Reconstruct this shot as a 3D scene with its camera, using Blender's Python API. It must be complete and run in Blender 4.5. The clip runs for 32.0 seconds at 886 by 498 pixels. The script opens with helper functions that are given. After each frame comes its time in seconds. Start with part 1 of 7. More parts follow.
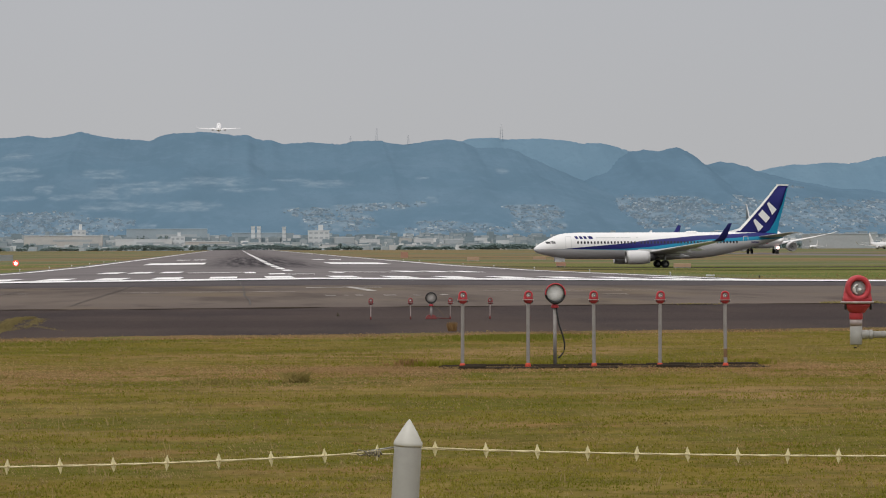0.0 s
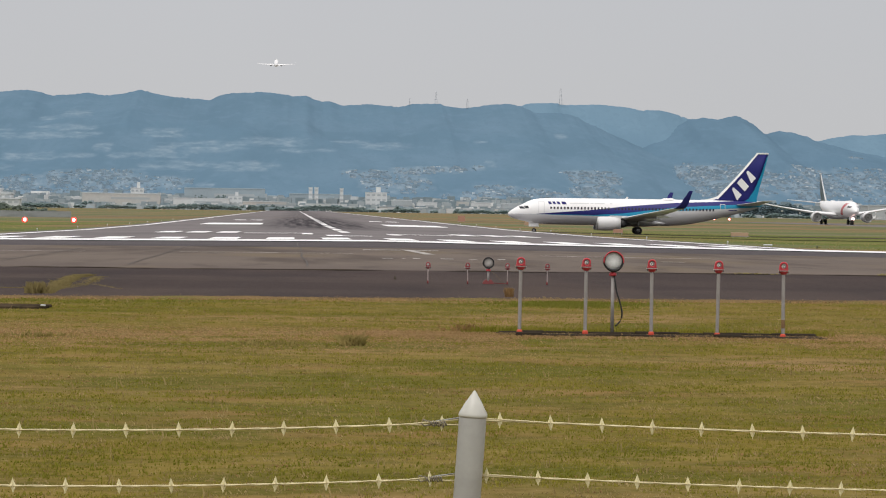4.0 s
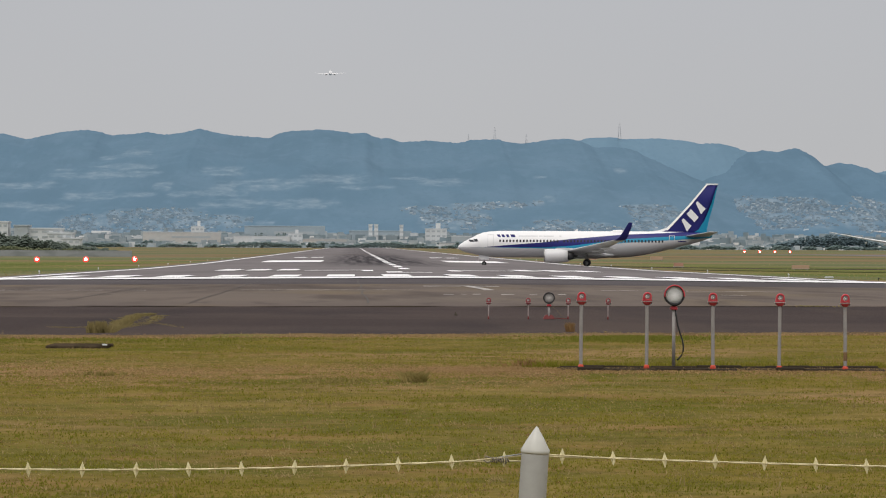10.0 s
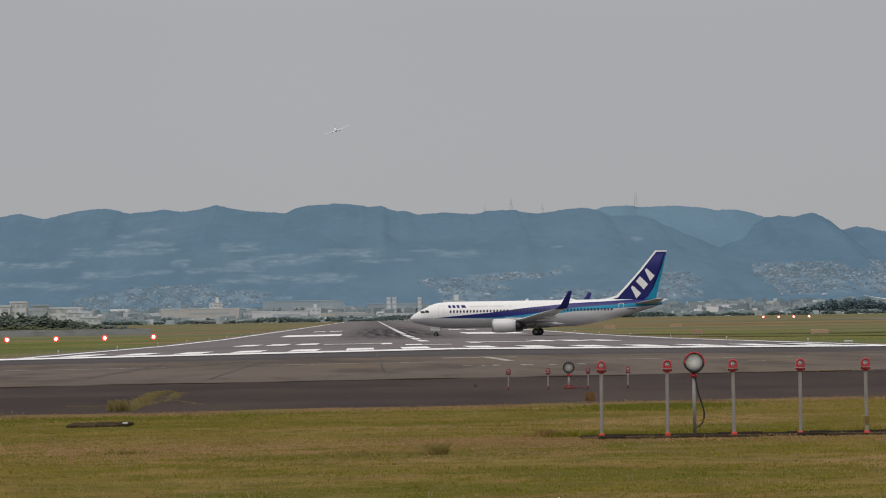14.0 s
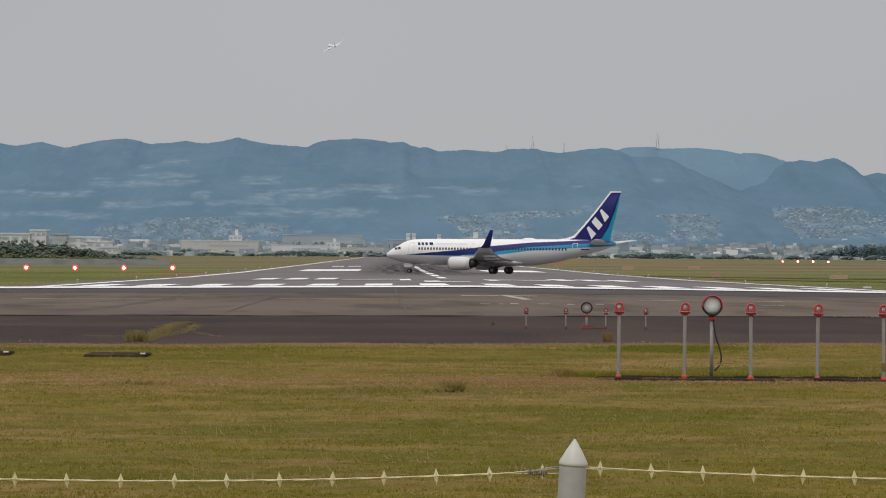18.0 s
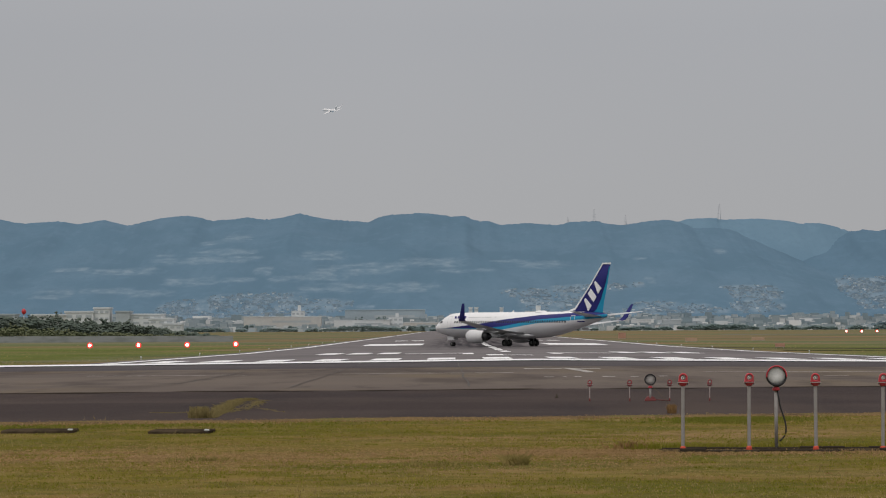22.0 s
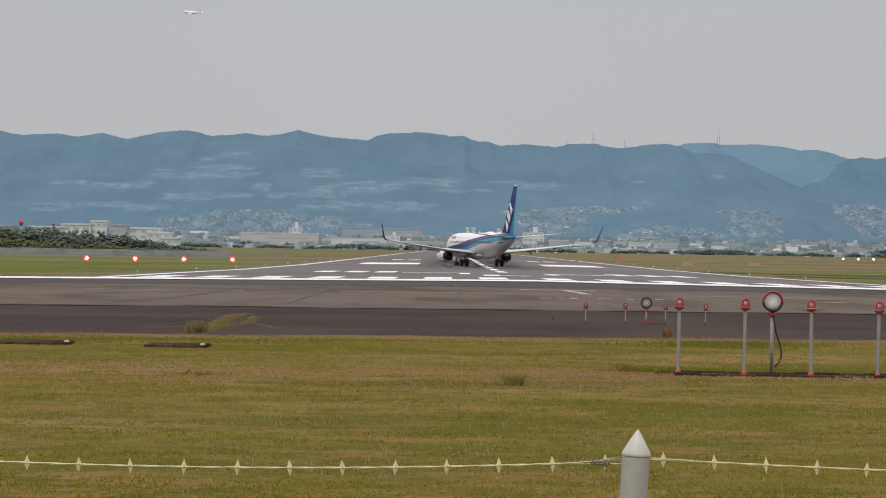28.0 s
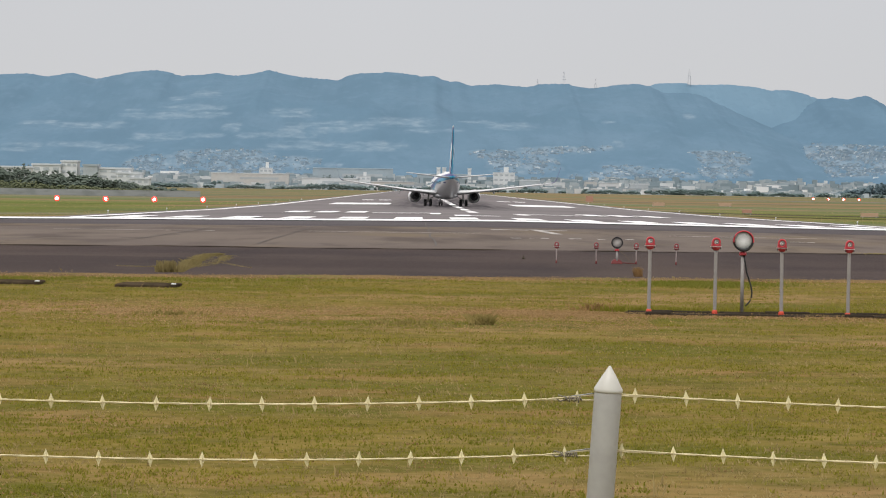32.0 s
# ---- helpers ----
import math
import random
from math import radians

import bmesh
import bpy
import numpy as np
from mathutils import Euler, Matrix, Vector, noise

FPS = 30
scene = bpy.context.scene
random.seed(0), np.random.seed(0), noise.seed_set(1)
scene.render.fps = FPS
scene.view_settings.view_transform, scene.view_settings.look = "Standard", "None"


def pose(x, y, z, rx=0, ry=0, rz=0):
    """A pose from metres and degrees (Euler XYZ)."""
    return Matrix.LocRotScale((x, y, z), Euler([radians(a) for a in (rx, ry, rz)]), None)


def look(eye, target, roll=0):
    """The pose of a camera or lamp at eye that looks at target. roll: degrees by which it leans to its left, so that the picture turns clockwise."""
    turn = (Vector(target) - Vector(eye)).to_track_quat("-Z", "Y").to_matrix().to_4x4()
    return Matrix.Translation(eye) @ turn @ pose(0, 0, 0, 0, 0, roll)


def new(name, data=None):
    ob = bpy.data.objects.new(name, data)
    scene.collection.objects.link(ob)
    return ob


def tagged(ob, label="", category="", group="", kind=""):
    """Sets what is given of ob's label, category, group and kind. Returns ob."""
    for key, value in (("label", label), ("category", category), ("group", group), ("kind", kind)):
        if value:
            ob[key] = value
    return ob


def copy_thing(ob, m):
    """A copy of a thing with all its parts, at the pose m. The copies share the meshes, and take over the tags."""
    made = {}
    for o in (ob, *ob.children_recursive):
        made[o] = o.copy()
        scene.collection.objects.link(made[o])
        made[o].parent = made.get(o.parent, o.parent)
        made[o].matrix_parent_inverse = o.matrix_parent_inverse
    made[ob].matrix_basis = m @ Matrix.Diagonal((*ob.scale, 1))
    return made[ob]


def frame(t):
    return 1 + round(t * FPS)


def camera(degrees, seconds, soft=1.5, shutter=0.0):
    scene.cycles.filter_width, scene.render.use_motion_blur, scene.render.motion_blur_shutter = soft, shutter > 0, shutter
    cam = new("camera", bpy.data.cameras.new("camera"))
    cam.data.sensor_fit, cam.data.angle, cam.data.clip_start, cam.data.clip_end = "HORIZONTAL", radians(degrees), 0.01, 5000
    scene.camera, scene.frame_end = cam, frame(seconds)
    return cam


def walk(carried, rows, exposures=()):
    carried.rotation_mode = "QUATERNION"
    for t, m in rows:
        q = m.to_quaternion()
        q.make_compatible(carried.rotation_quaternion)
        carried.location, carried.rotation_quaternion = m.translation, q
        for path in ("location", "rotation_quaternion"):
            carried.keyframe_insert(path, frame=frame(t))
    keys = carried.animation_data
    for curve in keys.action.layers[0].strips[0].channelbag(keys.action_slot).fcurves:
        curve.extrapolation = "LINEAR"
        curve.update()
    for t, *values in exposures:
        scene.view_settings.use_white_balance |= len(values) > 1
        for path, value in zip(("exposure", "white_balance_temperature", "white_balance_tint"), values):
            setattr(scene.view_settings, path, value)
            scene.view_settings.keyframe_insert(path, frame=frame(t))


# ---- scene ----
def aim(yaw, pitch, roll, x, z):
    """A camera pose from the turn off the runway's axis, the tilt, the lean and the eye."""
    a, b = radians(yaw), radians(pitch)
    return look((x, 0, z), (x + 1000 * math.tan(a), 1000, z + 1000 * math.tan(b) / math.cos(a)), roll)


cam = camera(17.06, 32.0, soft=1.1)
walk(cam, [
    (0, aim(4.005, -0.050, -0.224, 0.001, 2.951)),
    (0.5, aim(4.012, -0.096, -0.107, 0.004, 2.951)),
    (1, aim(3.982, -0.209, 0.016, 0.002, 2.951)),
    (1.5, aim(4.003, -0.526, 0.301, -0.007, 2.952)),
    (2, aim(3.607, -1.281, 0.589, -0.022, 2.957)),
    (2.5, aim(3.647, -1.121, 0.728, -0.023, 2.969)),
    (3, aim(3.404, -1.032, 0.628, -0.025, 2.973)),
    (3.5, aim(3.090, -0.890, 0.733, -0.030, 2.971)),
    (5.5, aim(2.361, -0.587, 0.554, -0.031, 2.975)),
    (6, aim(2.052, -0.591, 0.353, -0.033, 2.978)),
    (6.5, aim(2.057, -0.759, 0.343, -0.031, 2.978)),
    (7, aim(1.921, -0.703, 0.282, -0.027, 2.975)),
    (7.5, aim(1.824, -0.658, 0.204, -0.026, 2.976)),
    (8, aim(1.851, -0.460, 0.041, -0.030, 2.972)),
    (8.5, aim(1.871, -0.506, 0.233, -0.030, 2.978)),
    (9, aim(2.112, -0.559, 0.289, -0.022, 2.978)),
    (9.5, aim(2.019, -0.525, 0.295, -0.021, 2.976)),
    (10, aim(1.735, -0.073, 0.249, -0.031, 2.973)),
    (10.5, aim(1.771, 0.413, -0.286, -0.033, 2.980)),
    (11, aim(1.818, 1.117, -0.625, -0.035, 2.984)),
    (11.5, aim(1.230, 1.077, -0.503, -0.044, 2.985)),
    (12, aim(1.248, 0.743, -0.484, -0.039, 2.983)),
    (12.5, aim(1.308, 0.634, -0.642, -0.032, 2.987)),
    (13, aim(1.325, 0.917, -0.738, -0.036, 2.980)),
    (13.5, aim(1.404, 1.025, -0.833, -0.033, 2.983)),
    (14, aim(1.397, 1.319, -0.901, -0.031, 2.975)),
    (14.5, aim(1.864, 1.732, -1.292, -0.033, 2.982)),
    (16.5, aim(1.415, 1.587, -0.819, -0.033, 2.983)),
    (17, aim(1.180, 1.016, 0.139, -0.033, 2.982)),
    (17.5, aim(0.773, 0.394, 0.178, -0.033, 2.982)),
    (18, aim(1.004, 0.101, 0.363, -0.033, 2.981)),
    (18.5, aim(0.683, 0.870, 0.327, -0.033, 2.980)),
    (19, aim(0.255, 1.099, -0.118, -0.033, 2.980)),
    (19.5, aim(-0.288, 0.383, 0.055, -0.034, 2.979)),
    (20, aim(-0.514, 0.646, 0.320, -0.034, 2.978)),
    (20.5, aim(-0.485, 0.716, 0.483, -0.034, 2.978)),
    (21, aim(-0.697, 1.015, 0.140, -0.034, 2.977)),
    (21.5, aim(-0.549, 1.047, 0.217, -0.034, 2.976)),
    (22, aim(-0.203, 1.532, -0.251, -0.034, 2.975)),
    (22.5, aim(-0.223, 1.349, -0.074, -0.034, 2.975)),
    (23, aim(-0.052, 1.009, 0.143, -0.035, 2.975)),
    (23.5, aim(-0.190, 0.785, 0.148, -0.037, 2.973)),
    (24, aim(-0.234, 0.469, 0.348, -0.042, 2.971)),
    (24.5, aim(-0.280, 0.536, 0.372, -0.042, 2.971)),
    (25, aim(-0.226, 0.448, 0.290, -0.040, 2.970)),
    (25.5, aim(-0.262, 0.180, 0.441, -0.045, 2.966)),
    (27.5, aim(-0.240, -0.287, 0.982, -0.046, 2.965)),
    (28, aim(-0.149, -0.026, 0.882, -0.047, 2.967)),
    (28.5, aim(-0.066, -0.199, 1.019, -0.045, 2.967)),
    (29, aim(0.005, -0.355, 1.026, -0.048, 2.964)),
    (29.5, aim(0.169, -0.601, 1.060, -0.047, 2.963)),
    (30, aim(0.131, -0.702, 1.035, -0.050, 2.963)),
    (30.5, aim(0.367, -0.908, 0.954, -0.045, 2.961)),
    (31, aim(0.436, -1.048, 1.053, -0.050, 2.959)),
    (31.5, aim(0.438, -1.188, 0.952, -0.051, 2.958)),
    (32, aim(0.437, -1.178, 0.883, -0.051, 2.957)),
], exposures=[(0, 0.1), (1, 0.2), (1.5, 0.3), (2, 0.41), (2.5, 0.38), (3.2, 0.36), (6, 0.26), (7, 0.30), (8, 0.28), (9, 0.22), (10.4, 0.15), (11, -0.02), (12, -0.01), (13, -0.05), (14, -0.12), (14.5, -0.13), (16.5, -0.15), (17, -0.15), (18, 0.04), (19, -0.11), (20, -0.05), (21, -0.09), (22, -0.14), (23, -0.08), (24, 0.01), (25, 0.03), (28, 0.19), (30, 0.35), (31, 0.39), (32, 0.52)])

# ---- sky and sun ----
world = bpy.data.worlds.new("sky")
scene.world = world
world.use_nodes = True
wt = world.node_tree
wn, wl = wt.nodes, wt.links
wn.clear()
w_out = wn.new("ShaderNodeOutputWorld")
w_bg = wn.new("ShaderNodeBackground")
w_sky = wn.new("ShaderNodeTexSky")
w_sky.sky_type = "NISHITA"
w_sky.sun_disc = False
w_sky.sun_elevation = radians(52)
w_sky.sun_rotation = radians(200)
w_sky.dust_density = 4.0
w_scale = wn.new("ShaderNodeVectorMath")
w_scale.operation = "SCALE"
w_scale.inputs["Scale"].default_value = 0.06
w_tc = wn.new("ShaderNodeTexCoord")
w_sep = wn.new("ShaderNodeSeparateXYZ")
w_ramp = wn.new("ShaderNodeValToRGB")
w_ramp.color_ramp.elements[0].position = 0.0
w_ramp.color_ramp.elements[0].color = (0.455, 0.457, 0.464, 1)
w_ramp.color_ramp.elements[1].position = 1.0
w_ramp.color_ramp.elements[1].color = (1.05, 1.0, 0.99, 1)
w_low = w_ramp.color_ramp.elements.new(0.10)
w_low.color = (0.440, 0.447, 0.471, 1)
w_mid = w_ramp.color_ramp.elements.new(0.4)
w_mid.color = (0.74, 0.72, 0.72, 1)
w_noise = wn.new("ShaderNodeTexNoise")
w_noise.inputs["Scale"].default_value = 5.0
w_noise.inputs["Detail"].default_value = 3.0
w_cl = wn.new("ShaderNodeMapRange")
w_cl.inputs["To Min"].default_value = 0.955
w_cl.inputs["To Max"].default_value = 1.045
w_mul = wn.new("ShaderNodeVectorMath")
w_mul.operation = "SCALE"
w_mix = wn.new("ShaderNodeMix")
w_mix.data_type = "RGBA"
w_mix.inputs["Factor"].default_value = 0.93
wl.new(w_tc.outputs["Generated"], w_sep.inputs[0])
wl.new(w_sep.outputs["Z"], w_ramp.inputs["Fac"])
wl.new(w_tc.outputs["Generated"], w_noise.inputs["Vector"])
wl.new(w_noise.outputs["Fac"], w_cl.inputs["Value"])
wl.new(w_ramp.outputs["Color"], w_mul.inputs[0])
wl.new(w_cl.outputs["Result"], w_mul.inputs["Scale"])
wl.new(w_sky.outputs["Color"], w_scale.inputs[0])
wl.new(w_scale.outputs["Vector"], w_mix.inputs["A"])
wl.new(w_mul.outputs["Vector"], w_mix.inputs["B"])
wl.new(w_mix.outputs["Result"], w_bg.inputs["Color"])
wl.new(w_bg.outputs["Background"], w_out.inputs["Surface"])

sun = new("sun", bpy.data.lights.new("sun", "SUN"))
sun.data.energy = 1.1
sun.data.angle = radians(35)
sun.data.color = (1.0, 0.96, 0.9)
sun.matrix_world = look((0, 0, 100), (26, 55, 0))


# ---- materials ----
def rgb(c):
    return (*c, 1.0)


def material(name, a, b=None, rough=0.7, metal=0.0, fine=0.0, coarse=0.0, bump=0.0, bump_scale=40.0, lo=0.35, hi=0.65, spec=0.4):
    """Two base colours mixed by noise at two scales (1/m), with a fine relief."""
    m = bpy.data.materials.new(name)
    m.use_nodes = True
    nt = m.node_tree
    bs = nt.nodes["Principled BSDF"]
    bs.inputs["Roughness"].default_value = rough
    bs.inputs["Metallic"].default_value = metal
    bs.inputs["Specular IOR Level"].default_value = spec
    bs.inputs["Base Color"].default_value = rgb(a)
    tc = nt.nodes.new("ShaderNodeTexCoord")
    if b is not None:
        n1 = nt.nodes.new("ShaderNodeTexNoise")
        n1.inputs["Scale"].default_value = coarse or 1.0
        n1.inputs["Detail"].default_value = 4
        n2 = nt.nodes.new("ShaderNodeTexNoise")
        n2.inputs["Scale"].default_value = fine or 12.0
        n2.inputs["Detail"].default_value = 3
        ad = nt.nodes.new("ShaderNodeMath")
        ad.operation = "MULTIPLY_ADD"
        ad.inputs[1].default_value = 0.5
        hf = nt.nodes.new("ShaderNodeMath")
        hf.operation = "MULTIPLY"
        hf.inputs[1].default_value = 0.5
        mr = nt.nodes.new("ShaderNodeMapRange")
        mr.inputs["From Min"].default_value = lo
        mr.inputs["From Max"].default_value = hi
        mx = nt.nodes.new("ShaderNodeMix")
        mx.data_type = "RGBA"
        mx.inputs["A"].default_value = rgb(a)
        mx.inputs["B"].default_value = rgb(b)
        nt.links.new(tc.outputs["Object"], n1.inputs["Vector"])
        nt.links.new(tc.outputs["Object"], n2.inputs["Vector"])
        nt.links.new(n1.outputs["Fac"], ad.inputs[0])
        nt.links.new(n2.outputs["Fac"], hf.inputs[0])
        nt.links.new(hf.outputs[0], ad.inputs[2])
        nt.links.new(ad.outputs[0], mr.inputs["Value"])
        nt.links.new(mr.outputs["Result"], mx.inputs["Factor"])
        nt.links.new(mx.outputs["Result"], bs.inputs["Base Color"])
    if bump:
        n3 = nt.nodes.new("ShaderNodeTexNoise")
        n3.inputs["Scale"].default_value = bump_scale
        n3.inputs["Detail"].default_value = 4
        bp = nt.nodes.new("ShaderNodeBump")
        bp.inputs["Strength"].default_value = bump
        bp.inputs["Distance"].default_value = 0.02
        nt.links.new(tc.outputs["Object"], n3.inputs["Vector"])
        nt.links.new(n3.outputs["Fac"], bp.inputs["Height"])
        nt.links.new(bp.outputs["Normal"], bs.inputs["Normal"])
    return m


def glow(name, c, strength):
    m = bpy.data.materials.new(name)
    m.use_nodes = True
    bs = m.node_tree.nodes["Principled BSDF"]
    bs.inputs["Base Color"].default_value = rgb(c)
    bs.inputs["Emission Color"].default_value = rgb(c)
    bs.inputs["Emission Strength"].default_value = strength
    return m


def noise_mix(nt, tc, scale, lo, hi, detail=4.0, stretch=(1, 1, 1), which="Object"):
    """A noise mask 0..1."""
    mp = nt.nodes.new("ShaderNodeMapping")
    mp.inputs["Scale"].default_value = stretch
    n = nt.nodes.new("ShaderNodeTexNoise")
    n.inputs["Scale"].default_value = scale
    n.inputs["Detail"].default_value = detail
    r = nt.nodes.new("ShaderNodeMapRange")
    r.inputs["From Min"].default_value = lo
    r.inputs["From Max"].default_value = hi
    nt.links.new(tc.outputs[which], mp.inputs["Vector"])
    nt.links.new(mp.outputs["Vector"], n.inputs["Vector"])
    nt.links.new(n.outputs["Fac"], r.inputs["Value"])
    return r.outputs["Result"]


def layered(name, base, layers, rough=0.9, spec=0.25, bump=0.0, bump_scale=20.0, which="Object"):
    """A base colour overlaid by colours through noise masks: (colour, scale, lo, hi, strength, stretch)."""
    m = bpy.data.materials.new(name)
    m.use_nodes = True
    nt = m.node_tree
    bs = nt.nodes["Principled BSDF"]
    bs.inputs["Roughness"].default_value = rough
    bs.inputs["Specular IOR Level"].default_value = spec
    tc = nt.nodes.new("ShaderNodeTexCoord")
    rgbn = nt.nodes.new("ShaderNodeRGB")
    rgbn.outputs[0].default_value = rgb(base)
    last = rgbn.outputs[0]
    for col, scale, lo, hi, amount, stretch in layers:
        mask = noise_mix(nt, tc, scale, lo, hi, 5.0, stretch, which)
        k = nt.nodes.new("ShaderNodeMath")
        k.operation = "MULTIPLY"
        k.inputs[1].default_value = amount
        nt.links.new(mask, k.inputs[0])
        mx = nt.nodes.new("ShaderNodeMix")
        mx.data_type = "RGBA"
        mx.inputs["B"].default_value = rgb(col)
        nt.links.new(k.outputs[0], mx.inputs["Factor"])
        nt.links.new(last, mx.inputs["A"])
        last = mx.outputs["Result"]
    nt.links.new(last, bs.inputs["Base Color"])
    if bump:
        n3 = nt.nodes.new("ShaderNodeTexNoise")
        n3.inputs["Scale"].default_value = bump_scale
        n3.inputs["Detail"].default_value = 5
        bp = nt.nodes.new("ShaderNodeBump")
        bp.inputs["Strength"].default_value = bump
        bp.inputs["Distance"].default_value = 0.05
        nt.links.new(tc.outputs[which], n3.inputs["Vector"])
        nt.links.new(n3.outputs["Fac"], bp.inputs["Height"])
        nt.links.new(bp.outputs["Normal"], bs.inputs["Normal"])
    return m


GRASS = layered("grass_ground", (0.158, 0.120, 0.030), [
    ((0.192, 0.146, 0.046), 0.30, 0.40, 0.62, 0.9, (0.75, 1.2, 1)),
    ((0.250, 0.162, 0.080), 0.12, 0.52, 0.61, 0.95, (0.8, 1.3, 1)),
    ((0.092, 0.094, 0.018), 0.30, 0.47, 0.60, 0.9, (0.7, 1.3, 1)),
    ((0.200, 0.128, 0.052), 0.75, 0.53, 0.66, 0.8, (0.7, 0.9, 1)),
    ((0.096, 0.086, 0.022), 1.6, 0.46, 0.64, 0.85, (0.8, 1.1, 1)),
    ((0.070, 0.060, 0.016), 4.5, 0.50, 0.70, 0.6, (0.7, 1.3, 1)),
    ((0.235, 0.182, 0.078), 12.0, 0.52, 0.72, 0.55, (0.8, 1.2, 1)),
], rough=1.0, spec=0.0, bump=0.12, bump_scale=14.0)
FIELD = layered("airfield_grass", (0.160, 0.152, 0.096), [
    ((0.196, 0.180, 0.120), 0.010, 0.46, 0.56, 0.9, (0.25, 0.8, 1)),
    ((0.122, 0.142, 0.070), 0.014, 0.45, 0.54, 0.95, (0.14, 0.8, 1)),
    ((0.225, 0.150, 0.085), 0.010, 0.47, 0.55, 0.85, (0.4, 0.8, 1)),
    ((0.086, 0.104, 0.054), 0.022, 0.54, 0.59, 0.75, (0.08, 0.9, 1)),
], rough=1.0, spec=0.0, which="Object")


def mown_green(m):
    """Fresh green growth on the nearer part of the field, fading out in patches."""
    nt = m.node_tree
    bs = nt.nodes["Principled BSDF"]
    old = bs.inputs["Base Color"].links[0].from_socket
    tc = nt.nodes.new("ShaderNodeTexCoord")
    sp = nt.nodes.new("ShaderNodeSeparateXYZ")
    nt.links.new(tc.outputs["Object"], sp.inputs[0])
    patch = noise_mix(nt, tc, 0.012, 0.30, 0.70, 4.0, (0.35, 0.6, 1))
    edge = nt.nodes.new("ShaderNodeMath")
    edge.operation = "MULTIPLY_ADD"
    edge.inputs[1].default_value = -420.0
    nt.links.new(patch, edge.inputs[0])
    nt.links.new(sp.outputs["Y"], edge.inputs[2])
    ramp = nt.nodes.new("ShaderNodeMapRange")
    ramp.inputs["From Min"].default_value = 430.0
    ramp.inputs["From Max"].default_value = 270.0
    nt.links.new(edge.outputs[0], ramp.inputs["Value"])
    off = nt.nodes.new("ShaderNodeMath")
    off.operation = "SUBTRACT"
    off.inputs[1].default_value = 5.42
    nt.links.new(sp.outputs["X"], off.inputs[0])
    side = nt.nodes.new("ShaderNodeMath")
    side.operation = "ABSOLUTE"
    nt.links.new(off.outputs[0], side.inputs[0])
    wave = nt.nodes.new("ShaderNodeMath")
    wave.operation = "MULTIPLY_ADD"
    wave.inputs[1].default_value = 22.0
    nt.links.new(noise_mix(nt, tc, 0.03, 0.35, 0.65, 4.0, (0.6, 0.6, 1)), wave.inputs[0])
    nt.links.new(side.outputs[0], wave.inputs[2])
    clear = nt.nodes.new("ShaderNodeMapRange")
    clear.inputs["From Min"].default_value = 42.0
    clear.inputs["From Max"].default_value = 60.0
    nt.links.new(wave.outputs[0], clear.inputs["Value"])
    cover = nt.nodes.new("ShaderNodeMath")
    cover.operation = "MULTIPLY"
    nt.links.new(ramp.outputs["Result"], cover.inputs[0])
    nt.links.new(clear.outputs["Result"], cover.inputs[1])
    tone = noise_mix(nt, tc, 0.05, 0.42, 0.60, 4.0, (0.2, 0.8, 1))
    fine = noise_mix(nt, tc, 0.35, 0.48, 0.66, 4.0, (0.3, 0.8, 1))
    a = nt.nodes.new("ShaderNodeMix")
    a.data_type = "RGBA"
    a.inputs["A"].default_value = rgb((0.108, 0.134, 0.040))
    a.inputs["B"].default_value = rgb((0.172, 0.168, 0.066))
    nt.links.new(tone, a.inputs["Factor"])
    b = nt.nodes.new("ShaderNodeMix")
    b.data_type = "RGBA"
    b.inputs["B"].default_value = rgb((0.082, 0.100, 0.030))
    nt.links.new(fine, b.inputs["Factor"])
    nt.links.new(a.outputs["Result"], b.inputs["A"])
    mx = nt.nodes.new("ShaderNodeMix")
    mx.data_type = "RGBA"
    nt.links.new(cover.outputs[0], mx.inputs["Factor"])
    nt.links.new(old, mx.inputs["A"])
    nt.links.new(b.outputs["Result"], mx.inputs["B"])
    nt.links.new(mx.outputs["Result"], bs.inputs["Base Color"])


mown_green(FIELD)
DITCH = layered("rank_dark_grass", (0.050, 0.058, 0.026), [
    ((0.085, 0.080, 0.040), 0.06, 0.45, 0.62, 0.8, (0.5, 1.0, 1)),
    ((0.034, 0.040, 0.018), 0.25, 0.5, 0.66, 0.7, (0.4, 1.0, 1)),
], rough=1.0, spec=0.0)
ASPHALT = layered("dark_asphalt", (0.049, 0.038, 0.036), [
    ((0.072, 0.055, 0.050), 0.10, 0.42, 0.66, 0.8, (0.5, 1.2, 1)),
    ((0.036, 0.030, 0.031), 0.55, 0.50, 0.68, 0.6, (0.5, 0.14, 1)),
    ((0.076, 0.057, 0.048), 0.30, 0.54, 0.68, 0.6, (0.8, 0.16, 1)),
    ((0.088, 0.070, 0.060), 0.35, 0.60, 0.72, 0.4, (0.10, 1.2, 1)),
    ((0.100, 0.090, 0.085), 25.0, 0.55, 0.72, 0.35, (1, 1, 1)),
], rough=1.0, spec=0.04, bump=0.25, bump_scale=60.0)
